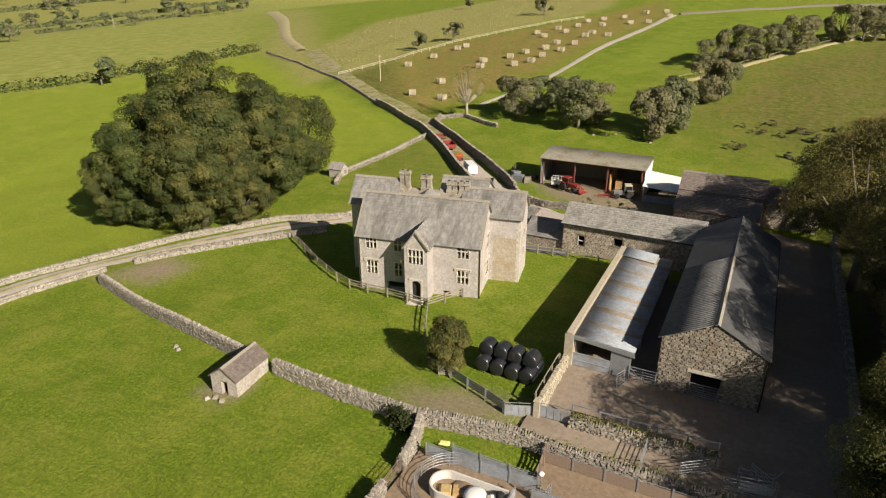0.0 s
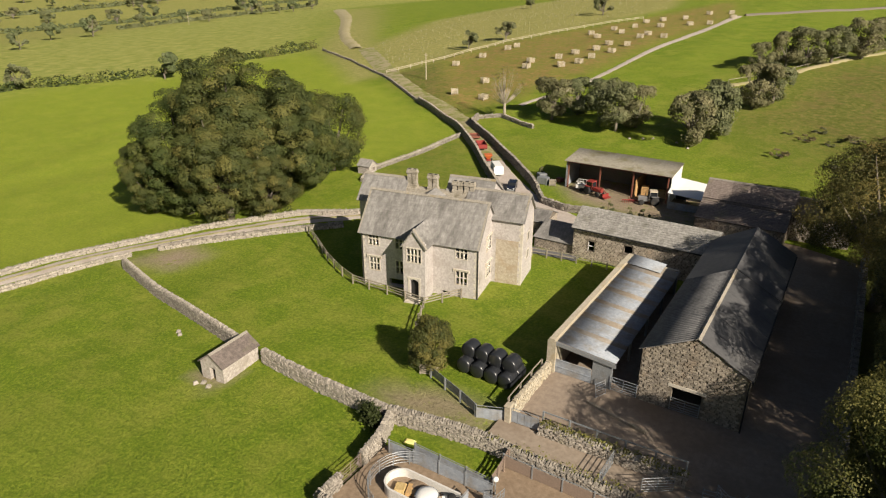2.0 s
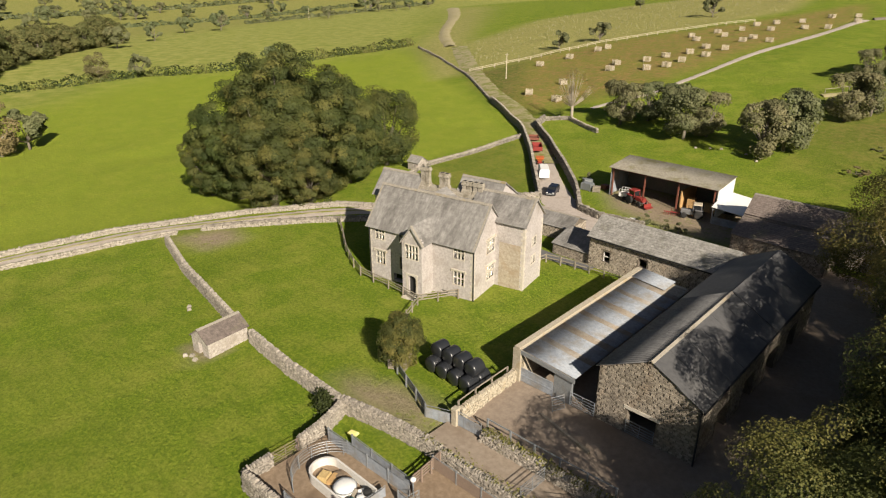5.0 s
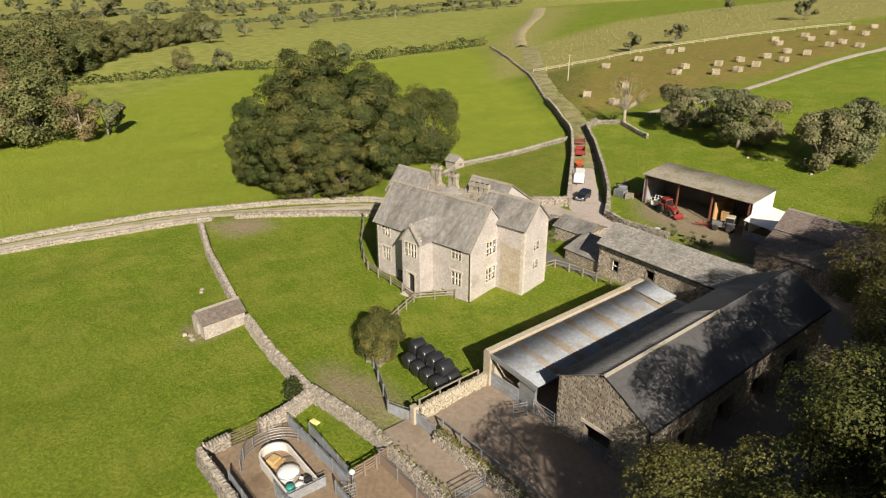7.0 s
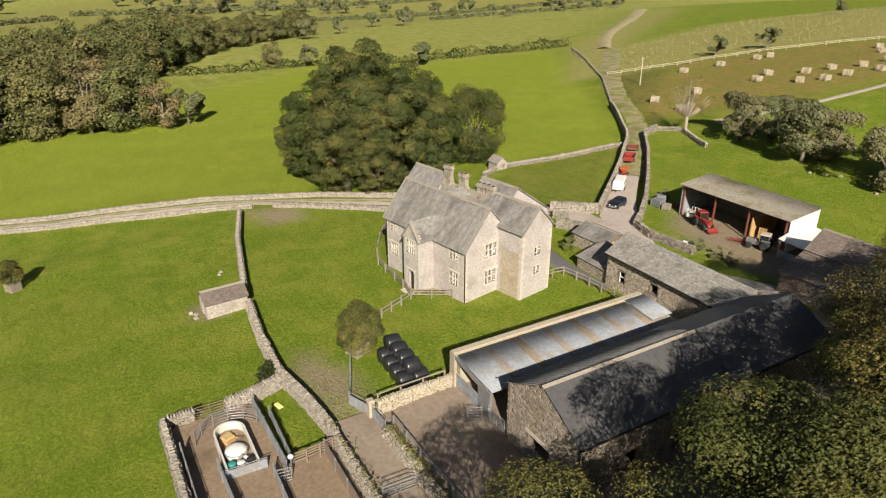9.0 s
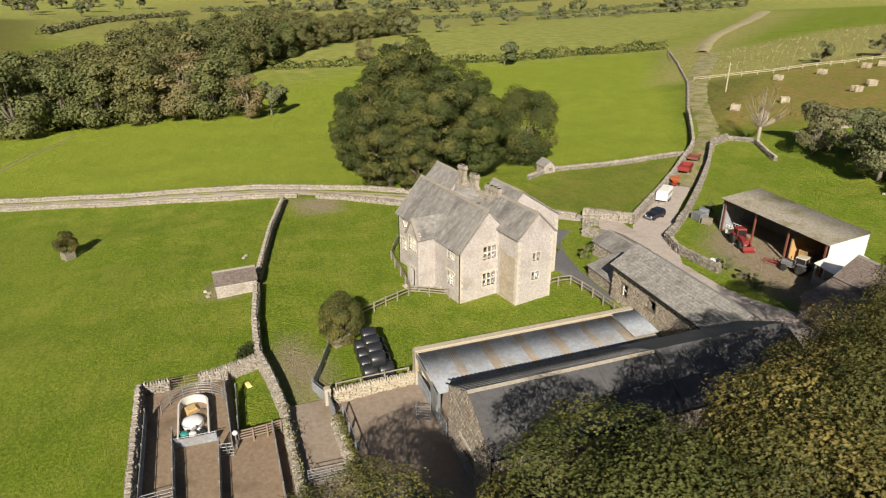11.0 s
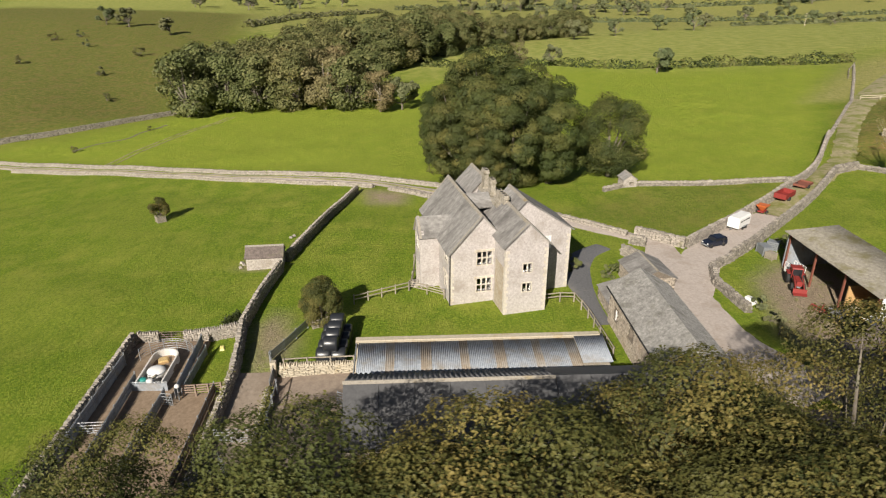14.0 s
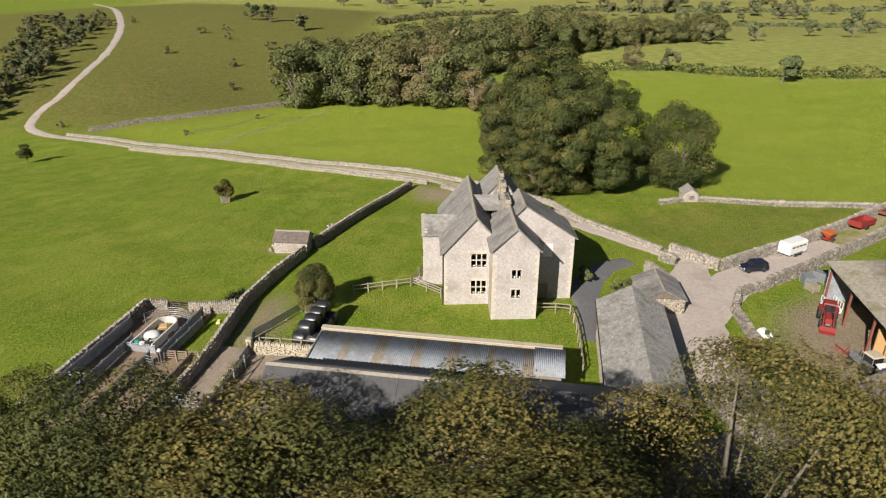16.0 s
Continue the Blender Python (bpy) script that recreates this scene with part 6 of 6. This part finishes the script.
for m, L, lb in ((pose(-3.8, 37.6, -0.5, 0, 0, 88), 2.6, "steel gate swung across the passage"), (pose(-1.2, 38.6, -0.5, 0, 0, 35), 2.2, "steel hurdle standing in the passage"), (pose(1.6, 38.5, -0.5, 0, 0, 5), 2.6, "steel hurdle at the yard's mouth"), (pose(3.2, 40.6, -0.42, 0, 0, -40), 2.2, "steel hurdle at the yard's mouth")):
    bar_gate(m, L, 1.25, STEEL, 6, lb, "hurdle", "hurdles")
crush = thing("sheep_crate", pose(3.6, 39.6, -0.5, 0, 0, 10), "galvanised sheep handling crate in the yard", "handling crate")
for y in (-0.4, 0.4):
    for z in (0.3, 0.6, 0.9, 1.2):
        part("rail", Shape().tube((-1.1, y, z), (1.1, y, z), 0.025), GALV, crush)
    for x in (-1.1, 0, 1.1):
        part("upright", Shape().tube((x, y, 0), (x, y, 1.35), 0.03), GALV, crush)
part("lever", Shape().tube((1.0, 0, 1.2), (1.5, 0.1, 1.9), 0.03), GALV, crush)
part("side_sheet", Shape().box(-1.1, 1.1, -0.43, -0.41, 0.05, 0.75), GALV, crush)
hl = thing("leaning_hurdle", pose(-7.3, 46.4, -0.07, 0, 0, 65), "pale steel hurdle propped in the yard", "hurdle")
for k in range(6):
    part("bar", Shape().tube((0, 0.04 * k, 0.1 + 0.22 * k), (1.1, 0.04 * k, 0.1 + 0.22 * k), 0.025), GALV, hl)
for x in (0, 1.1):
    part("upright", Shape().tube((x, 0, 0), (x, 0.24, 1.3), 0.03), GALV, hl)
tg = thing("yard_trough", pose(-5.2, 44.9, -0.16, 0, 0, -14), "long low timber kerb in the yard", "kerb")
part("beam", Shape().box(-2.6, 2.6, -0.1, 0.1, 0, 0.24), OLD_WOOD, tg)
ivy = np.random.default_rng(5)
for a, b, n_, h_ in (((-9.4, 40.7), (1.2, 40.9), 1500, 1.3), ((-12, 37.0), (2.5, 37.1), 350, 1.42), ((-22.0, 35.2), (-20.6, 34.4), 1501, 0.9)):
    t_ = ivy.random(n_)
    low_ = n_ == 1501
    p = np.stack([a[0] + (b[0] - a[0]) * t_ + ivy.normal(0, 0.3 if low_ else 0.08, n_), a[1] + (b[1] - a[1]) * t_ + ivy.normal(0, 0.28 if low_ else 0.2, n_), h_ + ivy.normal(0, 0.3 if low_ else 0.08, n_) * 1.0], 1)
    p[:, 2] += lies(*a)
    v = p[:, None] + ivy.normal(0, 0.09 if low_ else 0.06, (n_, 4, 3))
    ob = bulk("ivy" if not low_ else "bramble", v, np.arange(n_)[:, None] * 4 + np.arange(4), LEAF if low_ else MOSS)
    tagged(ob, "dark bramble bush against the wall corner" if low_ else "yellow-green moss and ivy on the wall top", "bush" if low_ else "ivy")


# ---- bales, guards ----
def bale_mesh():
    s_ = Shape()
    s_.lathe([(0.1, -0.6), (0.5, -0.6), (0.6, -0.54), (0.635, -0.42), (0.64, 0.0), (0.635, 0.42), (0.6, 0.54), (0.5, 0.6), (0.1, 0.6)], 18)
    return s_.mesh("wrapped_bale", WRAP, True)


bm_ = bale_mesh()
rr = np.random.default_rng(3)
BALE_WAY = 14
base_ = Matrix.Translation((-16.4, 45.35, lies(-16.4, 45.35))) @ Matrix.Rotation(radians(BALE_WAY - 17), 4, "Z") @ Matrix.Diagonal((1.1, 1.12, 1.15, 1))
for layer, (nx_, ny_) in enumerate(((4, 2), (4, 1))):
    for i in range(nx_):
        for j in range(ny_):
            ob = new("wrapped_bale", bm_)
            ob.matrix_basis = base_ @ Matrix.Translation(((i - (nx_ - 1) / 2) * 1.24 + rr.uniform(-0.04, 0.04), (j - (ny_ - 1) / 2) * 1.22, 0.62 + 1.02 * layer)) @ Matrix.Rotation(radians(90), 4, "X") @ Matrix.Rotation(rr.uniform(0, 6), 4, "Z")
            tagged(ob, "round silage bale in shiny black wrap", "bale", "stacked silage bales")


def slat_guard(x, y, half, tall, label, name="tree_guard", mat=None, slats=5, turn=0, group="tree guards"):
    g = thing(name, pose(x, y, lies(x, y), 0, 0, turn), label, "tree guard", group)
    mat = mat or OLD_WOOD
    for sx in (-1, 1):
        for sy in (-1, 1):
            part("post", Shape().box(sx * half - 0.05, sx * half + 0.05, sy * half - 0.05, sy * half + 0.05, -0.2, tall + 0.1), mat, g)
    for k in range(slats):
        z = tall * (k + 0.7) / slats
        for a, b in (((-half, -half), (half, -half)), ((half, -half), (half, half)), ((half, half), (-half, half)), ((-half, half), (-half, -half))):
            x0, x1 = sorted((a[0], b[0]))
            y0, y1 = sorted((a[1], b[1]))
            part("slat", Shape().box(x0 - 0.06, x1 + 0.06, y0 - 0.02 - 0.05 * (y0 == y1 == -half), y1 + 0.02, z - 0.05, z + 0.05), mat, g)
    return g


slat_guard(-21.3, 43.2, 0.75, 1.0, "wooden slatted guard round the young tree", turn=20)
slat_guard(-58.2, 14.6, 0.6, 0.95, "wooden pallet guard round the young tree", turn=35)
GUARDS = [(-98.3, 172.1), (-95.7, 183.5), (-80.8, 143.1), (-78.3, 154.0), (-71.8, 141.7), (-93.3, 195.5), (-92.1, 199.4), (-76.0, 176.2), (-73.9, 169.3), (-70.0, 182.0), (-65.1, 172.4), (-67.7, 188.3), (-61.7, 176.5), (-60.9, 183.7), (-63.7, 194.6), (-63.5, 204.7), (-58.1, 192.1), (-57.1, 202.5), (-77.6, 226.6), (-72.0, 217.3), (-72.8, 235.6), (-67.6, 228.3), (-67.5, 255.0), (-57.6, 224.3), (-57.8, 216.9), (-67.6, 242.5), (-63.2, 261.3), (-59.1, 243.7), (-51.2, 219.7), (-56.3, 266.0), (-50.7, 249.7), (-51.1, 280.4), (-44.9, 253.4), (-43.8, 284.2), (-40.6, 269.9)]
first = slat_guard(*GUARDS[0], 0.8, 1.25, "pale sawn timber cage guarding a hillside sapling", "sapling_cage", GUARD, 6, 10, "hillside sapling cages")
for k, (x, y) in enumerate(GUARDS[1:]):
    copy_thing(first, pose(x, y, lies(x, y), 0, 0, 10 + 23 * k))
# planted tubes in the straw field
tr = np.random.default_rng(8)
tx, ty = tr.uniform(-180, -70, 5200), tr.uniform(160, 420, 5200)
ok = soft_zone(tx, ty, STRAW, 6) > 0.9
tx, ty = tx[ok][:900], ty[ok][:900]
cz = np.array([lies(x, y) for x, y in zip(tx, ty)])
n_ = len(tx)
tubes = many_boxes("tree_tubes", np.stack([tx, ty, cz + 0.36], 1), np.tile((0.05, 0, 0), (n_, 1)), np.tile((0, 0.05, 0), (n_, 1)), np.stack([tr.normal(0, 0.06, n_), tr.normal(0, 0.06, n_), np.full(n_, 0.3)], 1), POLY, None, tr, 0.02)
tagged(tubes, "pale plastic tubes of newly planted saplings", "tree tubes", kind="stuff")

# ---- bushes ----
SHRUB = [tree_kind(200 + k, 2.6, 1.8, 1100, 0.24, BARK, lf, 0.1, 0.0, 14, 0.9) for k, lf in enumerate((LEAF_FAR, LEAF_ASH, LEAF_TAN))]
for k, (x, y, s_) in enumerate([(-231, -97.7, 1.3), (-272, -90, 1.3), (-255, -61.6, 1.5), (-216.7, -62.3, 1.3), (-182.5, -46, 1.1), (-295, -103, 1.3), (-283.5, -109.5, 1.4), (-312, -165, 1.4), (-117, -26, 0.6), (-125, -69, 0.7), (-140, -17.3, 0.5)]):
    tree(SHRUB[k % 2], x, y, "lone gorse bush on the open hill", "bush", "hill bushes", s_, 50 * k, "gorse_bush")
for k in range(120):
    t_ = (k + 0.5) / 120
    x = -128 - 190 * t_
    y = -82 - 0.46 * (-122 - x) - tr.uniform(10, 18 + 40 * t_)
    big = k % 3 == 0
    tree(ROUND[k % 2] if big else SHRUB[0], x + tr.uniform(-6, 6), y, "dark scrub bush beside the hill track", "bush", "track scrub", tr.uniform(0.45, 0.8) if big else tr.uniform(1.0, 2.0), 41 * k, "scrub_bush")
for k, (x, y) in enumerate([(-4.7, 136), (-1.5, 133.5), (2.4, 131.9), (6, 134.4), (8.8, 131.1), (11.5, 138.2), (14.9, 131.6), (-4.5, 123.4), (4.5, 120.3), (7.9, 119), (18, 126), (22, 134), (0, 139), (16, 121), (20, 117)]):
    tree(SHRUB[1 + k % 2], x, y, "low tan scrub on the hillside", "bush", "hillside scrub", tr.uniform(0.6, 1.1), 61 * k, "scrub_bush", 0.1, None, 0.55)
tree(SHRUB[0], -32.2, 71.6, "dark evergreen shrub beside the drive", "bush", "", 0.75, 0, "shrub")
tree(SHRUB[0], -30.0, 75.0, "dark evergreen shrub beside the outhouse", "bush", "", 0.7, 90, "shrub")
for k, (x, y) in enumerate([(-21.5, 88.5), (-18.5, 88.0), (-16, 87.5), (-35.5, 97.8), (-36.5, 99.5)]):
    tree(SHRUB[1], x, y, "weedy bush in the implement yard", "bush", "yard weeds", tr.uniform(0.45, 0.7), 70 * k, "weed_bush")

# ---- vehicles and machines ----
def wheel(parent, x, y, r_, w_, mat_rim=None, name="wheel"):
    w = part(name, Shape().lathe([(r_ * 0.55, -w_ / 2), (r_ * 0.92, -w_ / 2), (r_, -w_ * 0.3), (r_, w_ * 0.3), (r_ * 0.92, w_ / 2), (r_ * 0.55, w_ / 2)], 18, pose(x, y, r_, 90)), RUBBER, parent, "black rubber tyre", True)
    part("rim", Shape().lathe([(r_ * 0.15, -w_ * 0.3), (r_ * 0.56, -w_ * 0.42), (r_ * 0.56, w_ * 0.42), (r_ * 0.15, w_ * 0.3)], 12, pose(x, y, r_, 90)), mat_rim or STEEL, w)
    return w


car = thing("estate_car", pose(-37.7, 90.8, lies(-37.7, 90.8) + 0.08, 0, 0, -72) @ Matrix.Diagonal((0.74, 0.74, 0.74, 1)), "small dark blue off-road car parked in the lane", "car")
side = [(-2.0, 0.45), (-2.05, 0.95), (-1.95, 1.1), (-1.75, 1.65), (-1.55, 1.72), (0.25, 1.72), (0.45, 1.66), (0.95, 1.1), (1.85, 0.98), (2.02, 0.85), (2.05, 0.45), (1.75, 0.32), (-1.75, 0.32)]
part("body", Shape().prism(side, -0.84, 0.84), CAR_BLUE, car)
part("roof_panel", Shape().box(-1.6, 0.3, -0.74, 0.74, 1.72, 1.77, None, 0.08), CAR_BLUE, car)
GL = plain("dark car glass", (0.02, 0.022, 0.025), 0.08)
part("windscreen", Shape().add([(0.47, -0.72, 1.62), (0.93, -0.76, 1.14), (0.93, 0.76, 1.14), (0.47, 0.72, 1.62)], [(0, 1, 2, 3)], pose(0.012, 0, 0.012)), GL, car)
for sy in (-1, 1):
    for x0, x1 in ((-1.65, -0.75), (-0.68, 0.05), (0.1, 0.55)):
        part("side_window", Shape().box(x0, x1, min(sy * 0.842, sy * 0.852), max(sy * 0.842, sy * 0.852), 1.15, 1.6), GL, car)
    for x in (-1.3, 1.3):
        wheel(car, x, sy * 0.76, 0.36, 0.24)
    part("headlight", Shape().box(2.0, 2.06, sy * 0.62 - 0.16, sy * 0.62 + 0.16, 0.7, 0.88), WHITE, car, "pale headlight")
part("number_plate", Shape().box(2.05, 2.07, -0.26, 0.26, 0.5, 0.61), WHITE, car)
part("bumper", Shape().box(1.98, 2.12, -0.82, 0.82, 0.38, 0.58), STEEL, car)
tra = thing("stock_trailer", pose(-43.6, 96.7, lies(-43.6, 96.7) + 0.06, 0, 0, 129) @ Matrix.Diagonal((0.86, 0.86, 0.86, 1)), "white livestock trailer hitched in the lane", "trailer")
part("box", Shape().prism([(-0.95, 0.5), (-0.95, 1.9), (-0.75, 2.2), (0.75, 2.2), (0.95, 1.9), (0.95, 0.5)], -1.9, 1.9, pose(0, 0, 0, 0, 0, 90)), WHITE, tra)
for k in range(4):
    part("vent", Shape().box(-1.5 + 0.8 * k, -0.9 + 0.8 * k, -0.97, -0.955, 1.45, 1.65), BLACK, tra)
part("ramp_door", Shape().box(1.905, 1.95, -0.85, 0.85, 0.5, 2.0), GALV, tra)
part("drawbar", Shape().tube((-1.9, 0, 0.5), (-3.0, 0, 0.45), 0.06), STEEL, tra)
for sy in (-1, 1):
    for x in (-0.45, 0.45):
        wheel(tra, x, sy * 0.98, 0.3, 0.2)
    part("mudguard", Shape().box(-0.9, 0.9, sy * 1.0 - 0.13, sy * 1.0 + 0.13, 0.62, 0.67), STEEL, tra)


def lane_trailer(x, y, turn, L, W, H, mat, label, name, bed=0.6, walls=True):
    t = thing(name, pose(x, y, lies(x, y) + 0.05, 0, 0, turn), label, "trailer", "machines in the lane")
    part("bed", Shape().box(-L / 2, L / 2, -W / 2, W / 2, bed, bed + 0.12), mat, t)
    if walls:
        for sy in (-1, 1):
            part("side_board", Shape().box(-L / 2, L / 2, sy * W / 2 - 0.03, sy * W / 2 + 0.03, bed + 0.12, bed + H), mat, t)
        for sx in (-1, 1):
            part("end_board", Shape().box(sx * L / 2 - 0.03, sx * L / 2 + 0.03, -W / 2 + 0.03, W / 2 - 0.03, bed + 0.12, bed + H), mat, t)
    for sy in (-1, 1):
        wheel(t, -0.2, sy * (W / 2 + 0.0), 0.38, 0.25, mat)
    part("drawbar", Shape().tube((L / 2, 0, bed), (L / 2 + 1.0, 0, 0.35), 0.05), mat, t)
    return t


lane_trailer(-53.2, 108.2, 129, 3.4, 1.7, 0.75, RED, "red flat-sided farm trailer parked in the lane", "farm_trailer")
lane_trailer(-58.0, 113.8, 129, 3.0, 1.8, 0.35, RED_OXIDE, "rusty low trailer with grey load in the lane", "low_trailer", 0.5)
spr = thing("fertiliser_spreader", pose(-48.6, 102.6, lies(-48.6, 102.6), 0, 0, 129), "orange fertiliser spreader standing in the lane", "spreader")
part("hopper", Shape().lathe([(0.25, 0.5), (0.95, 1.2), (1.0, 1.35), (0.92, 1.36)], 4, pose(0, 0, 0, 0, 0, 45)), ORANGE, spr)
part("frame", Shape().box(-0.7, 0.7, -0.4, 0.4, 0.35, 0.5), RED, spr)
for sy in (-1, 1):
    wheel(spr, 0.0, sy * 0.65, 0.32, 0.22, ORANGE)


def tractor(x, y, turn, paint, roof, label, loader=True):
    t = thing("tractor", pose(x, y, 0.18, 0, 0, turn) @ Matrix.Diagonal((0.86, 0.86, 0.86, 1)), label, "tractor", "tractors")
    part("bonnet", Shape().prism([(-0.35, 0.75), (-0.35, 1.25), (-0.25, 1.38), (0.25, 1.38), (0.35, 1.25), (0.35, 0.75)], 0.3, 2.1, pose(0, 0, 0, 0, 0, -90)), paint, t)
    part("chassis", Shape().box(-1.0, 2.0, -0.22, 0.22, 0.5, 0.78), STEEL, t)
    part("cab_roof", Shape().box(-1.0, 0.35, -0.7, 0.7, 2.25, 2.4, None, 0.12), roof, t)
    for sx, sy in ((-0.95, -0.65), (-0.95, 0.65), (0.3, -0.62), (0.3, 0.62)):
        part("cab_pillar", Shape().tube((sx, sy, 1.0), (sx * 0.95, sy * 0.95, 2.28), 0.05), paint, t)
    part("cab_glass", Shape().box(-0.92, 0.27, -0.6, 0.6, 1.25, 2.24), GL, t)
    part("seat", Shape().box(-0.6, -0.2, -0.25, 0.25, 0.8, 1.24), BLACK, t)
    part("exhaust", Shape().tube((1.0, 0.25, 1.3), (1.0, 0.25, 2.1), 0.05), BLACK, t)
    for sy in (-1, 1):
        wheel(t, -0.6, sy * 0.8, 0.72, 0.42, paint)
        wheel(t, 1.55, sy * 0.7, 0.45, 0.28, paint)
        part("mudguard", Shape().box(-1.2, 0.0, sy * 0.8 - 0.24, sy * 0.8 + 0.24, 1.45, 1.52), paint, t)
    if loader:
        for sy in (-1, 1):
            part("loader_arm", Shape().tube((0.3, sy * 0.5, 1.5), (1.7, sy * 0.5, 1.35), 0.07).tube((1.7, sy * 0.5, 1.35), (2.9, sy * 0.5, 0.5), 0.07), paint, t)
        part("bucket", Shape().prism([(2.8, 0.15), (3.5, 0.1), (3.5, 0.16), (2.95, 0.25), (2.9, 0.75), (2.8, 0.75)], -0.8, 0.8), paint, t)
    return t


tractor(-26.0, 94.6, -18, RED, RED, "red tractor with front loader before the open barn")
tractor(-17.2, 94.8, -158, plain("grey tractor paint", (0.16, 0.16, 0.165), 0.5), GUARD, "grey tractor with pale roof before the barn", False)
cage = thing("cage_trailer", pose(-28.0, 95.6, 0.1, 0, 0, 8), "small pale caged trailer behind the tractor", "trailer")
part("bed", Shape().box(-0.9, 0.9, -0.6, 0.6, 0.45, 0.95), WHITE, cage)
for x in (-0.9, -0.45, 0, 0.45, 0.9):
    for y in (-0.6, 0.6):
        part("bar", Shape().tube((x, y, 0.95), (x, y, 1.6), 0.03), WHITE, cage)
for y in (-0.6, 0.6):
    part("rail", Shape().tube((-0.9, y, 1.6), (0.9, y, 1.6), 0.03), WHITE, cage)
    wheel(cage, 0, y * 1.1, 0.3, 0.2)
hr = thing("hay_rake", pose(-20.0, 94.0, 0.12, 0, 0, 20), "red tined hay implement lying before the barn", "implement")
part("beam", Shape().tube((-1.1, 0, 0.4), (1.1, 0, 0.4), 0.07), RED, hr)
for k in range(8):
    part("tine", Shape().tube((-1.05 + 0.3 * k, 0, 0.4), (-1.05 + 0.3 * k, -0.45, 0.05), 0.03), RED, hr)
part("mast", Shape().tube((0, 0, 0.4), (-0.2, 0.7, 0.6), 0.06), RED, hr)
for k in range(9):
    ob = thing("hay_bale", pose(-16.7 + 0.95 * (k % 2), 98.0 + 0.55 * ((k // 2) % 2), 0.1 + 0.42 * (k // 3), 0, 0, 3 * k), "small golden hay bale stacked in the barn", "bale", "hay bales in the barn")
    part("bale", Shape().box(-0.46, 0.46, -0.26, 0.26, 0, 0.4, None, 0.05), HAY, ob)
for k, (x, y, w_, d_, h_, mt, lb) in enumerate([(-34.6, 95.6, 1.6, 1.1, 1.0, STEEL, "grey metal crate among scrap"), (-33.0, 95.6, 1.0, 0.8, 0.8, OLD_WOOD, "old timber crate among scrap"), (-35.6, 97.2, 1.2, 1.0, 1.1, STEEL, "grey metal crate among scrap"), (-32.6, 97.6, 0.9, 0.9, 0.6, RED_OXIDE, "rusty box among the scrap"), (-18.9, 97.6, 1.2, 0.9, 1.5, PLY, "tan board crate in the barn")]):
    c_ = thing("crate", pose(x, y, lies(x, y), 0, 0, 25 * k), lb, "crate", "crates")
    for z in np.arange(0.1, h_, 0.22):
        part("slat", Shape().box(-w_ / 2, w_ / 2, -d_ / 2, d_ / 2, z, z + 0.16), mt, c_)
    for sx in (-1, 1):
        for sy in (-1, 1):
            part("post", Shape().box(sx * w_ / 2 - 0.05, sx * w_ / 2 + 0.05, sy * d_ / 2 - 0.05, sy * d_ / 2 + 0.05, -0.1, h_ + 0.1), mt, c_)
ws = thing("white_sack", pose(-22.8, 88.0, lies(-22.8, 88.0) + 0.02, 0, 0, 30), "white plastic sack lying by the low wall", "sack")
part("sack", Shape().box(-0.7, 0.7, -0.45, 0.45, 0, 0.55, None, 0.45), WHITE, ws)
for x, y, z_, tl in ((-97.8, 155.5, 0, 7.0), (-430, 330, 0, 9.0)):
    pl = thing("telegraph_pole", pose(x, y, lies(x, y)), "pale wooden telegraph pole in the field", "pole", "telegraph poles")
    part("pole", Shape().tube((0, 0, -0.5), (0, 0, tl), 0.14, 0.10, 8), GUARD, pl)
    part("crossarm", Shape().box(-0.6, 0.6, -0.05, 0.05, tl - 0.5, tl - 0.38), GUARD, pl)
# tumbled stones
st = np.random.default_rng(19)
for k, (x, y) in enumerate([(-37.8, 31.9), (-38.4, 31.5), (-36.9, 31.7), (-47.5, 36.5), (-46.9, 36.2), (-29.8, 123.5), (-25.8, 124.9), (-21.3, 124.2), (-18.8, 122), (-27.5, 124.2)]):
    o = Shape().box(-0.24, 0.24, -0.2, 0.2, -0.1, 0.2, None, 0.35)
    ob = new("fallen_stone", o.mesh("fallen_stone", WALL_STONE))
    ob.matrix_basis = pose(x, y, lies(x, y) + 0.05, st.uniform(-15, 15), st.uniform(-15, 15), st.uniform(0, 90))
    tagged(ob, "fallen pale limestone block on the grass", "stone", "fallen stones")
